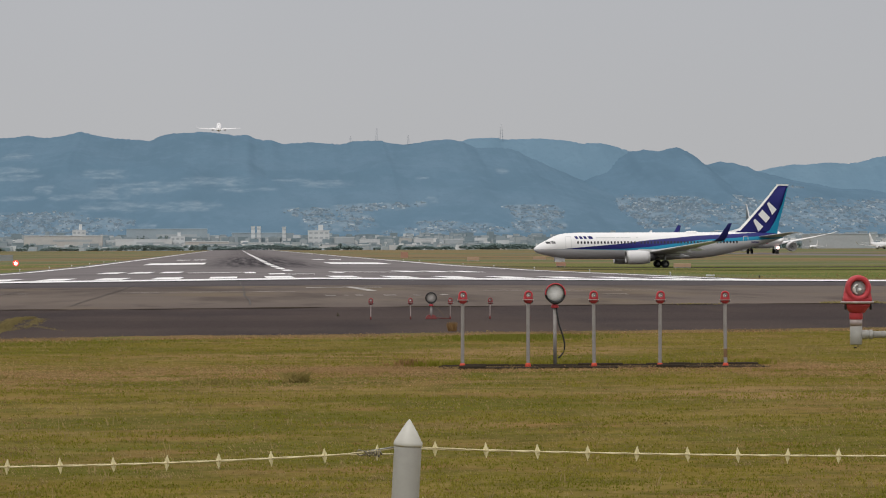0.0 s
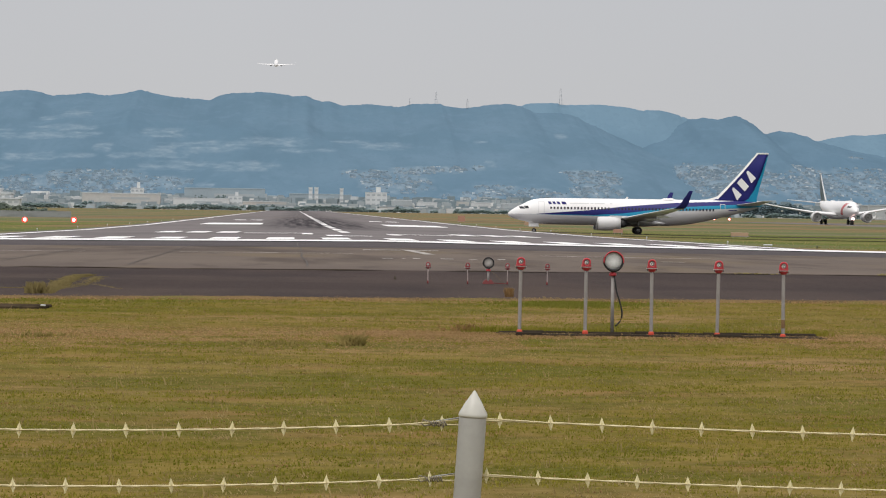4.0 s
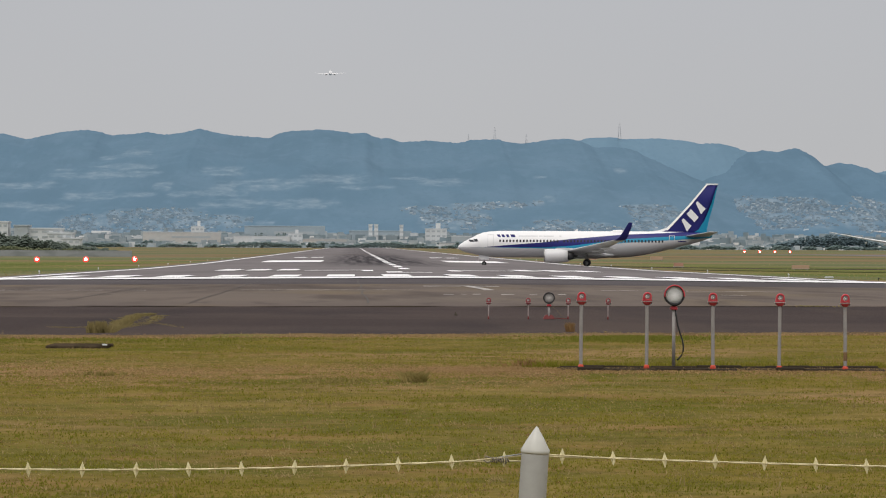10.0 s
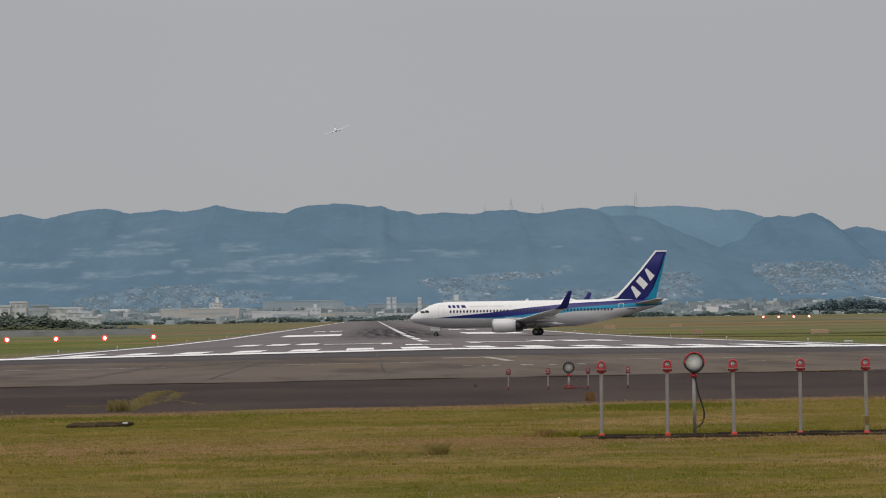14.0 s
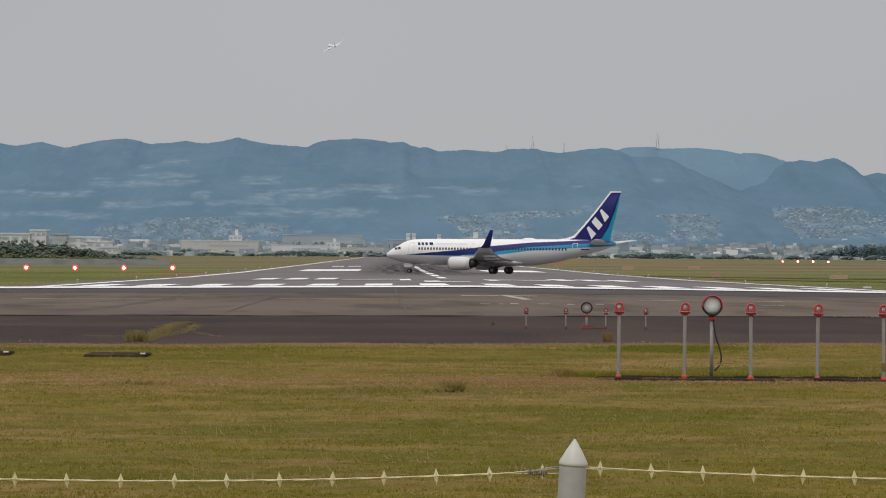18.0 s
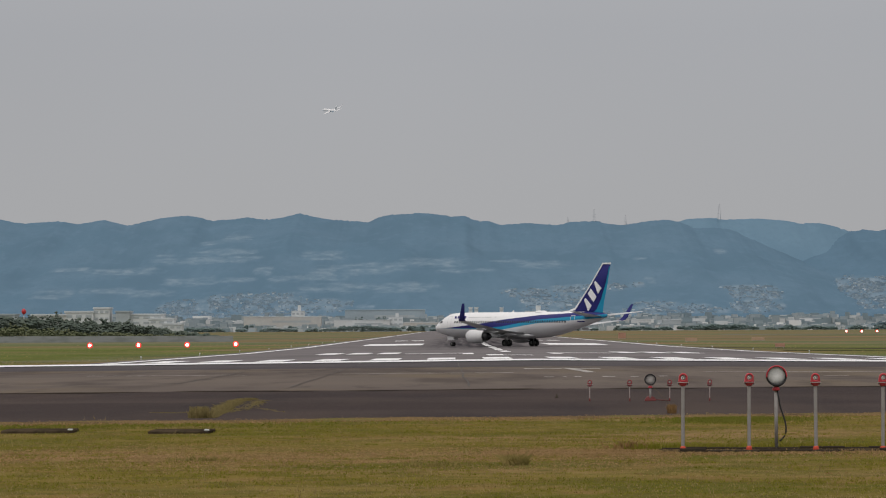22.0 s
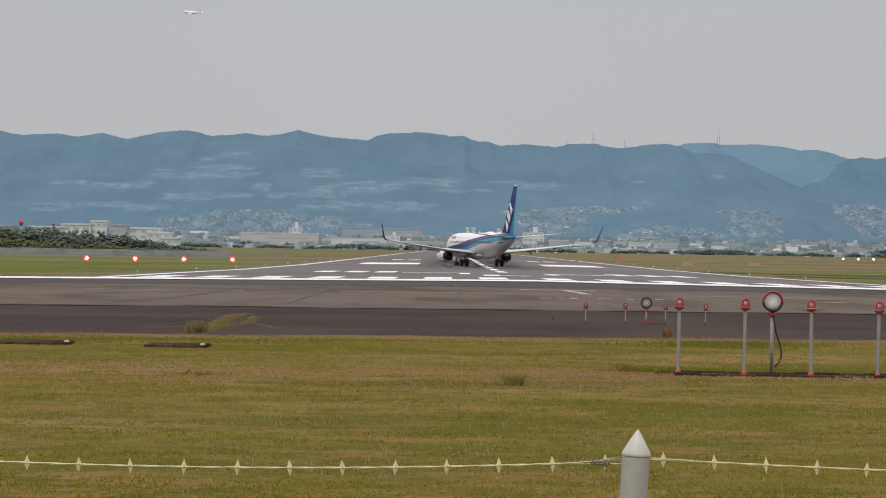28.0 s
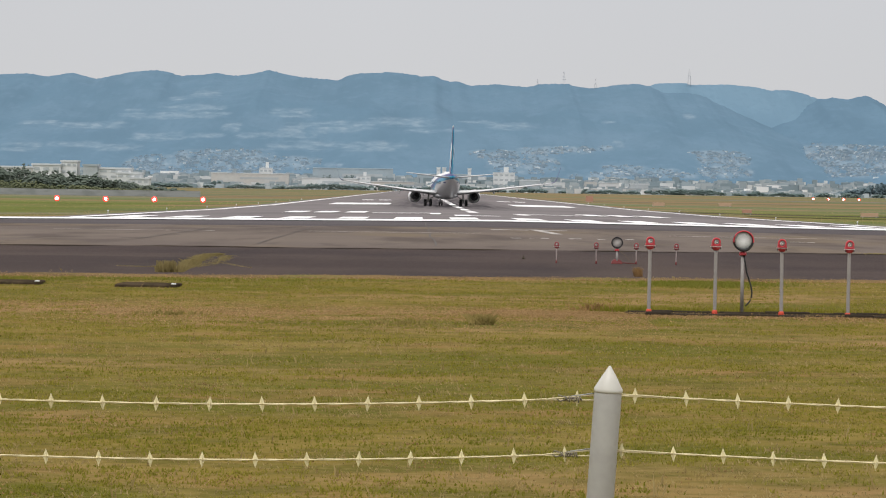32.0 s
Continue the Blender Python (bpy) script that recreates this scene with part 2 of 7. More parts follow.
OLD_PAVE = layered("weathered_pavement", (0.120, 0.099, 0.087), [
    ((0.148, 0.122, 0.103), 0.06, 0.40, 0.64, 0.8, (0.6, 1.0, 1)),
    ((0.074, 0.060, 0.053), 0.45, 0.50, 0.66, 0.75, (0.6, 0.10, 1)),
    ((0.150, 0.118, 0.080), 0.25, 0.53, 0.68, 0.7, (0.5, 0.16, 1)),
    ((0.172, 0.148, 0.126), 0.40, 0.58, 0.70, 0.5, (0.14, 0.5, 1)),
    ((0.062, 0.052, 0.047), 1.4, 0.58, 0.72, 0.6, (0.5, 0.08, 1)),
], rough=1.0, spec=0.05, bump=0.2, bump_scale=40.0)
NEW_ASPHALT = layered("grey_black_asphalt", (0.074, 0.066, 0.070), [
    ((0.092, 0.082, 0.084), 0.08, 0.42, 0.64, 0.8, (0.5, 1.5, 1)),
    ((0.055, 0.048, 0.052), 0.3, 0.5, 0.7, 0.7, (0.2, 1.2, 1)),
], rough=0.95, spec=0.08, bump=0.2, bump_scale=50.0)
VERGE = layered("dead_grass_and_soil", (0.170, 0.118, 0.058), [((0.095, 0.068, 0.040), 1.2, 0.45, 0.62, 0.8, (0.6, 0.6, 1)), ((0.140, 0.140, 0.040), 0.8, 0.52, 0.64, 0.8, (0.7, 0.6, 1))], rough=1.0, spec=0.0)
DIRT_DARK = layered("black_weathered_edging", (0.042, 0.034, 0.026), [((0.060, 0.048, 0.034), 4.0, 0.5, 0.7, 0.8, (1, 1, 1))], rough=1.0, spec=0.0)
DRY_DIRT = layered("pale_dried_mud", (0.115, 0.092, 0.072), [
    ((0.070, 0.055, 0.045), 1.5, 0.42, 0.60, 0.9, (1, 1, 1)),
], rough=1.0, spec=0.0)
RUNWAY = layered("runway_asphalt", (0.162, 0.150, 0.153), [
    ((0.195, 0.181, 0.182), 0.03, 0.40, 0.64, 0.7, (0.7, 1.0, 1)),
    ((0.118, 0.109, 0.113), 0.09, 0.52, 0.72, 0.6, (1.2, 0.15, 1)),
    ((0.185, 0.172, 0.170), 1.4, 0.52, 0.72, 0.4, (1, 0.3, 1)),
], rough=1.0, spec=0.0, bump=0.1, bump_scale=40.0)


def tyre_stain(m):
    """Tyre rubber on the touchdown zone: dark, streaky along the runway, thin at its edges."""
    nt = m.node_tree
    bs = nt.nodes["Principled BSDF"]
    old = bs.inputs["Base Color"].links[0].from_socket
    tc = nt.nodes.new("ShaderNodeTexCoord")
    sp = nt.nodes.new("ShaderNodeSeparateXYZ")
    nt.links.new(tc.outputs["Object"], sp.inputs[0])
    off = nt.nodes.new("ShaderNodeMath")
    off.operation = "SUBTRACT"
    off.inputs[1].default_value = 4.6
    nt.links.new(sp.outputs["X"], off.inputs[0])
    side = nt.nodes.new("ShaderNodeMath")
    side.operation = "ABSOLUTE"
    nt.links.new(off.outputs[0], side.inputs[0])
    across = nt.nodes.new("ShaderNodeMapRange")
    across.interpolation_type = "SMOOTHSTEP"
    across.inputs["From Min"].default_value = 13.0
    across.inputs["From Max"].default_value = 3.5
    nt.links.new(side.outputs[0], across.inputs["Value"])
    along_y = nt.nodes.new("ShaderNodeValToRGB")
    e = along_y.color_ramp.elements
    e[0].position, e[0].color = 0.36, (0, 0, 0, 1)
    e[1].position, e[1].color = 1.0, (0.35, 0.35, 0.35, 1)
    for q, v in ((0.43, 0.75), (0.52, 1.0), (0.75, 0.9)):
        e.new(q).color = (v, v, v, 1)
    far = nt.nodes.new("ShaderNodeMath")
    far.operation = "DIVIDE"
    far.inputs[1].default_value = 1000.0
    nt.links.new(sp.outputs["Y"], far.inputs[0])
    nt.links.new(far.outputs[0], along_y.inputs["Fac"])
    last = across.outputs["Result"]
    streak_a = noise_mix(nt, tc, 0.9, 0.20, 0.62, 4.0, (1.0, 0.012, 1))
    for f in (along_y.outputs["Color"], streak_a):
        k = nt.nodes.new("ShaderNodeMath")
        k.operation = "MULTIPLY"
        nt.links.new(last, k.inputs[0])
        nt.links.new(f, k.inputs[1])
        last = k.outputs[0]
    mx = nt.nodes.new("ShaderNodeMix")
    mx.data_type = "RGBA"
    mx.inputs["B"].default_value = rgb((0.042, 0.040, 0.045))
    nt.links.new(last, mx.inputs["Factor"])
    nt.links.new(old, mx.inputs["A"])
    nt.links.new(mx.outputs["Result"], bs.inputs["Base Color"])


tyre_stain(RUNWAY)
PAINT = layered("white_runway_paint", (0.86, 0.86, 0.86), [
    ((0.62, 0.61, 0.60), 0.5, 0.50, 0.74, 0.6, (1, 0.4, 1)),
    ((0.35, 0.34, 0.34), 3.0, 0.62, 0.80, 0.5, (1, 1, 1)),
], rough=0.6, spec=0.4)
FADED = layered("faded_white_paint", (0.40, 0.375, 0.35), [
    ((0.16, 0.15, 0.14), 1.2, 0.45, 0.65, 0.9, (1, 0.5, 1)),
], rough=0.8)
CRACK = layered("crack_sealant", (0.052, 0.045, 0.042), [((0.095, 0.083, 0.074), 2.0, 0.5, 0.7, 0.8, (1, 1, 1))], rough=0.8)
CONCRETE = layered("old_concrete", (0.070, 0.060, 0.045), [
    ((0.030, 0.027, 0.020), 3.0, 0.45, 0.65, 0.8, (1, 1, 1)),
    ((0.12, 0.105, 0.08), 9.0, 0.55, 0.75, 0.5, (1, 1, 1)),
], rough=1.0, spec=0.0, bump=0.4)
def leafy(name, a, b, scale):
    """Thin leaves: they scatter light and let half of it through."""
    m = bpy.data.materials.new(name)
    m.use_nodes = True
    nt = m.node_tree
    nt.nodes.remove(nt.nodes["Principled BSDF"])
    out = nt.nodes["Material Output"]
    tc = nt.nodes.new("ShaderNodeTexCoord")
    mask = noise_mix(nt, tc, scale, 0.38, 0.62, 4.0, (0.6, 1.3, 1))
    g = nt.nodes.new("ShaderNodeNewGeometry")
    each = nt.nodes.new("ShaderNodeMix")
    each.inputs["Factor"].default_value = 0.5
    nt.links.new(mask, each.inputs["A"])
    nt.links.new(g.outputs["Random Per Island"], each.inputs["B"])
    mask = each.outputs["Result"]
    mx = nt.nodes.new("ShaderNodeMix")
    mx.data_type = "RGBA"
    mx.inputs["A"].default_value = rgb(a)
    mx.inputs["B"].default_value = rgb(b)
    df = nt.nodes.new("ShaderNodeBsdfDiffuse")
    tr = nt.nodes.new("ShaderNodeBsdfTranslucent")
    sh = nt.nodes.new("ShaderNodeMixShader")
    sh.inputs[0].default_value = 0.5
    nt.links.new(mask, mx.inputs["Factor"])
    for sdr in (df, tr):
        nt.links.new(mx.outputs["Result"], sdr.inputs["Color"])
    nt.links.new(df.outputs[0], sh.inputs[1])
    nt.links.new(tr.outputs[0], sh.inputs[2])
    nt.links.new(sh.outputs[0], out.inputs["Surface"])
    return m


DRY_GRASS = leafy("dry_grass", (0.44, 0.345, 0.165), (0.28, 0.21, 0.085), 2.0)
GREEN_GRASS = leafy("green_grass", (0.164, 0.176, 0.020), (0.316, 0.266, 0.054), 0.8)
DEAD_GRASS = leafy("dead_grass", (0.30, 0.245, 0.110), (0.20, 0.165, 0.070), 2.0)
BUSH = leafy("weed_leaves", (0.27, 0.25, 0.08), (0.42, 0.34, 0.15), 3.0)
WEED = leafy("green_weed_leaves", (0.22, 0.19, 0.06), (0.36, 0.28, 0.11), 3.0)
BROWN_WEED = leafy("withered_weed", (0.24, 0.145, 0.065), (0.35, 0.225, 0.10), 3.0)
WITHERED = leafy("withered_grass", (0.45, 0.295, 0.16), (0.32, 0.215, 0.095), 1.5)
LUSH = leafy("lush_grass", (0.165, 0.185, 0.028), (0.21, 0.205, 0.045), 1.0)
PIT = layered("mossy_dark_slab", (0.075, 0.056, 0.037), [((0.026, 0.021, 0.015), 3.0, 0.42, 0.62, 0.9, (1, 1, 1)), ((0.11, 0.09, 0.05), 7.0, 0.56, 0.74, 0.6, (1, 1, 1))], rough=1.0, spec=0.0, bump=0.5, bump_scale=12.0)
RUST = material("rust_stain", (0.16, 0.085, 0.045), (0.24, 0.15, 0.07), fine=20, coarse=3, rough=0.9)
GALV = material("galvanised_steel", (0.33, 0.31, 0.295), (0.25, 0.235, 0.225), fine=25, coarse=6, rough=0.6, metal=0.1, bump=0.05)
RED = material("weathered_red_paint", (0.56, 0.058, 0.072), (0.40, 0.05, 0.06), fine=40, coarse=8, rough=0.5, spec=0.3)
ORANGE = material("red_orange_collar", (0.62, 0.075, 0.03), (0.45, 0.05, 0.03), fine=40, coarse=8, rough=0.6)
LENS = material("lamp_glass", (0.36, 0.36, 0.35), (0.17, 0.17, 0.17), fine=60, coarse=14, rough=0.25, spec=0.4)
REFLECTOR = material("lamp_reflector", (0.66, 0.67, 0.65), (0.46, 0.47, 0.46), fine=50, coarse=9, rough=0.35)
RING_FILL = material("pavement_toned_fill", (0.38, 0.355, 0.33), (0.29, 0.275, 0.26), fine=50, coarse=7, rough=0.4)
FADED_RED = material("faded_red_paint", (0.36, 0.062, 0.068), (0.25, 0.05, 0.055), fine=40, coarse=8, rough=0.6)
DULL_RED = material("dull_red_paint", (0.20, 0.035, 0.034), (0.13, 0.030, 0.030), fine=40, coarse=8, rough=0.7)
PALE_STEEL = material("pinkish_bare_steel", (0.46, 0.38, 0.36), (0.36, 0.30, 0.29), fine=30, coarse=6, rough=0.5, metal=0.3)
FIN_DARK = material("dark_fin_paint", (0.05, 0.075, 0.085), (0.06, 0.085, 0.095), fine=4, coarse=0.5, rough=0.35)
BEAD = material("pale_lamp_reflector", (0.66, 0.66, 0.63), (0.52, 0.52, 0.50), fine=60, coarse=10, rough=0.35)
BLACK = material("black_rubber", (0.012, 0.012, 0.013), (0.025, 0.025, 0.026), fine=30, coarse=4, rough=0.55)
STEEL = material("dull_steel", (0.42, 0.42, 0.41), (0.30, 0.30, 0.29), fine=30, coarse=5, rough=0.4, metal=0.7)
POST = material("grey_post_coating", (0.40, 0.40, 0.37), (0.34, 0.335, 0.315), fine=35, coarse=6, rough=0.45, bump=0.05)
CAP = material("pale_grey_cap", (0.56, 0.56, 0.51), (0.50, 0.495, 0.45), fine=35, coarse=6, rough=0.4)
WIRE = material("cream_coated_wire", (0.68, 0.60, 0.37), (0.55, 0.48, 0.29), fine=60, coarse=8, rough=0.5)
KNOT = material("weathered_wire", (0.21, 0.185, 0.14), (0.13, 0.115, 0.09), fine=60, coarse=12, rough=0.6)
BARB = material("cream_plastic_barb", (0.80, 0.73, 0.47), (0.68, 0.62, 0.38), fine=60, coarse=10, rough=0.45)
WHITE = material("white_aircraft_paint", (0.82, 0.82, 0.82), (0.76, 0.76, 0.77), fine=6, coarse=0.5, rough=0.28, spec=0.5)
WING_GREY = material("grey_wing_paint", (0.62, 0.63, 0.64), (0.56, 0.57, 0.58), fine=5, coarse=0.6, rough=0.35)
NACELLE = material("nacelle_grey_paint", (0.68, 0.68, 0.68), (0.62, 0.62, 0.63), fine=5, coarse=0.8, rough=0.3)
NAVY = material("navy_blue_paint", (0.022, 0.024, 0.150), (0.020, 0.021, 0.125), fine=5, coarse=0.6, rough=0.45, spec=0.12)
TEAL = material("light_blue_paint", (0.018, 0.240, 0.400), (0.016, 0.215, 0.365), fine=5, coarse=0.6, rough=0.45, spec=0.12)
DARK = material("dark_metal", (0.030, 0.030, 0.033), (0.05, 0.05, 0.052), fine=10, coarse=2, rough=0.5, metal=0.3)
GLASS_DARK = material("dark_window_glass", (0.015, 0.017, 0.022), (0.03, 0.033, 0.04), fine=6, coarse=1, rough=0.1, spec=0.6)
TYRE = material("aircraft_tyre", (0.018, 0.018, 0.018), (0.03, 0.03, 0.03), fine=12, coarse=3, rough=0.8)
TAIL_RED = material("red_aircraft_paint", (0.52, 0.03, 0.04), (0.45, 0.03, 0.035), fine=5, coarse=0.6, rough=0.35)
SIGN = material("orange_sign_board", (0.40, 0.215, 0.15), (0.34, 0.20, 0.14), fine=8, coarse=1.2, rough=0.6)
BEIGE_SIGN = material("pale_orange_sign_board", (0.44, 0.29, 0.19), (0.38, 0.26, 0.18), fine=8, coarse=1.2, rough=0.6)
RED_LIGHT = glow("red_approach_light", (1.0, 0.035, 0.03), 1.3)
CORE_LIGHT = glow("light_core", (1.0, 0.72, 0.66), 6.0)
LANDING = glow("landing_light", (1.0, 0.62, 0.58), 4.0)
# Distance haze is put into the next two leaf colours.
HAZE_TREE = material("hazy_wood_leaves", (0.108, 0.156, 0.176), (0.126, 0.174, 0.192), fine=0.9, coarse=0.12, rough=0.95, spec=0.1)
TOWN_TREE = material("hazed_tree_leaves", (0.098, 0.142, 0.140), (0.142, 0.188, 0.178), fine=0.9, coarse=0.12, rough=0.95, spec=0.1)
NEAR_TREE = material("wood_edge_leaves", (0.076, 0.100, 0.086), (0.118, 0.140, 0.112), fine=0.9, coarse=0.2, rough=0.95, spec=0.1)
OLIVE_TREE = material("olive_scrub_leaves", (0.092, 0.110, 0.062), (0.140, 0.148, 0.086), fine=0.9, coarse=0.15, rough=0.95, spec=0.1)
BARK = material("bark", (0.07, 0.055, 0.04), (0.05, 0.04, 0.03), fine=6, coarse=1, rough=0.9)
WALL_WHITE = material("white_plaster", (0.64, 0.66, 0.665), (0.54, 0.565, 0.575), fine=0.6, coarse=0.06, rough=0.85)
# Distance haze is mixed into the grey walls, cladding and roofs below.
WALL_GREY = material("hazed_grey_wall", (0.41, 0.45, 0.47), (0.36, 0.40, 0.42), fine=0.5, coarse=0.06, rough=0.85)
WALL_BEIGE = material("beige_render_wall", (0.52, 0.515, 0.49), (0.45, 0.45, 0.435), fine=0.5, coarse=0.06, rough=0.85)
WALL_HAZE = material("haze_tinted_cladding", (0.335, 0.400, 0.440), (0.300, 0.365, 0.405), fine=0.5, coarse=0.05, rough=0.85)
ROOF_GREY = material("hazed_grey_roof", (0.31, 0.355, 0.38), (0.26, 0.30, 0.325), fine=0.5, coarse=0.06, rough=0.6)
ROOF_PALE = material("pale_metal_roof", (0.52, 0.55, 0.57), (0.44, 0.47, 0.49), fine=0.5, coarse=0.06, rough=0.55)
WINDOW = material("far_window_glass", (0.36, 0.40, 0.42), (0.40, 0.435, 0.45), fine=0.8, coarse=0.1, rough=0.3)
BAND_GREY = layered("grey_band_panels", (0.27, 0.285, 0.285), [((0.20, 0.215, 0.21), 0.25, 0.45, 0.65, 0.9, (1, 1, 3))], rough=0.7)


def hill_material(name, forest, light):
    """Wooded slopes with gullies and stands of trees at several scales, distance haze mixed into every colour;
    clearings and streets by the land-use attributes.
    """
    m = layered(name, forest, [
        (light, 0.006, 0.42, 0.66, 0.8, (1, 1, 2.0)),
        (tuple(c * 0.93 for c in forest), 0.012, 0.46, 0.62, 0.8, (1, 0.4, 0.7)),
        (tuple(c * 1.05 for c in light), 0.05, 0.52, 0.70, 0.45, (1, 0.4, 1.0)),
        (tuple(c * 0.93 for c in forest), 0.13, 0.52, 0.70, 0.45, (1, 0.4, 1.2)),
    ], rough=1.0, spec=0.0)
    nt = m.node_tree
    bs = nt.nodes["Principled BSDF"]
    last = bs.inputs["Base Color"].links[0].from_socket
    tc = nt.nodes.new("ShaderNodeTexCoord")
    for use, a, b, stretch, size in (("open_land", (0.142, 0.215, 0.280), (0.192, 0.264, 0.322), (0.6, 0.0, 2.2), 0.07), ("streets", (0.145, 0.213, 0.272), (0.212, 0.275, 0.325), (0.8, 0.0, 1.4), 0.07)):
        at = nt.nodes.new("ShaderNodeAttribute")
        at.attribute_name = use
        grain = noise_mix(nt, tc, 0.11, 0.40, 0.66, 5.0, stretch)
        tone = nt.nodes.new("ShaderNodeMix")
        tone.data_type = "RGBA"
        tone.inputs["A"].default_value, tone.inputs["B"].default_value = rgb(a), rgb(b)
        nt.links.new(grain, tone.inputs["Factor"])
        mx = nt.nodes.new("ShaderNodeMix")
        mx.data_type = "RGBA"
        patchy = nt.nodes.new("ShaderNodeMath")
        patchy.operation = "MULTIPLY"
        nt.links.new(at.outputs["Fac"], patchy.inputs[0])
        nt.links.new(noise_mix(nt, tc, size, 0.34, 0.56, 8.0, stretch), patchy.inputs[1])
        nt.links.new(patchy.outputs["Value"], mx.inputs["Factor"])
        nt.links.new(last, mx.inputs["A"])
        nt.links.new(tone.outputs["Result"], mx.inputs["B"])
        last = mx.outputs["Result"]
    nt.links.new(last, bs.inputs["Base Color"])
    return m


# The blue of the distance haze is mixed into these forest colours.
HILL = hill_material("hazed_wooded_hillside", (0.108, 0.181, 0.247), (0.126, 0.200, 0.268))
HILL_B = hill_material("hazed_wooded_hillside_east", (0.103, 0.175, 0.242), (0.115, 0.191, 0.260))
# Far ridges: same slope material, its colours paled further to stand for haze.
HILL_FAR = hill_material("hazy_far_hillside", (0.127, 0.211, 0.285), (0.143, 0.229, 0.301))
# Steel paled towards the sky's tone, so that the colour carries the haze.
PYLON = material("haze_tinted_steel", (0.40, 0.42, 0.44), (0.37, 0.39, 0.41), fine=1.0, coarse=0.1, rough=0.8)


def house_material(name, tones):
    """Small far houses: haze-tinted colours that vary from house to house; tones: (share up to, colour)."""
    m = bpy.data.materials.new(name)
    m.use_nodes = True
    nt = m.node_tree
    bs = nt.nodes["Principled BSDF"]
    bs.inputs["Roughness"].default_value = 0.9
    bs.inputs["Specular IOR Level"].default_value = 0.1
    g = nt.nodes.new("ShaderNodeNewGeometry")
    r = nt.nodes.new("ShaderNodeValToRGB")
    r.color_ramp.interpolation = "CONSTANT"
    e = r.color_ramp.elements
    e[0].position, e[0].color = 0.0, rgb(tones[0][1])
    e[1].position, e[1].color = tones[1][0], rgb(tones[1][1])
    for q, c in tones[2:]:
        x = e.new(q)
        x.color = rgb(c)
    nt.links.new(g.outputs["Random Per Island"], r.inputs["Fac"])
    nt.links.new(r.outputs["Color"], bs.inputs["Base Color"])
    return m


# House tones are lifted and blued; distance haze is put into them.
HOUSES = house_material("hazed_hillside_house_walls", [(0, (0.185, 0.258, 0.318)), (0.2, (0.215, 0.285, 0.342)), (0.5, (0.250, 0.318, 0.370)), (0.76, (0.315, 0.378, 0.425)), (0.94, (0.52, 0.575, 0.615))])
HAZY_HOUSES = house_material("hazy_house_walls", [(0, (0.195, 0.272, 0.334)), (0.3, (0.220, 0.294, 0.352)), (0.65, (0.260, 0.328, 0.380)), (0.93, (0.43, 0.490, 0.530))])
TOWN = house_material("hazed_town_house_walls", [(0, (0.215, 0.275, 0.302)), (0.25, (0.285, 0.340, 0.367)), (0.6, (0.36, 0.405, 0.425)), (0.84, (0.54, 0.565, 0.575)), (0.94, (0.70, 0.71, 0.71))])


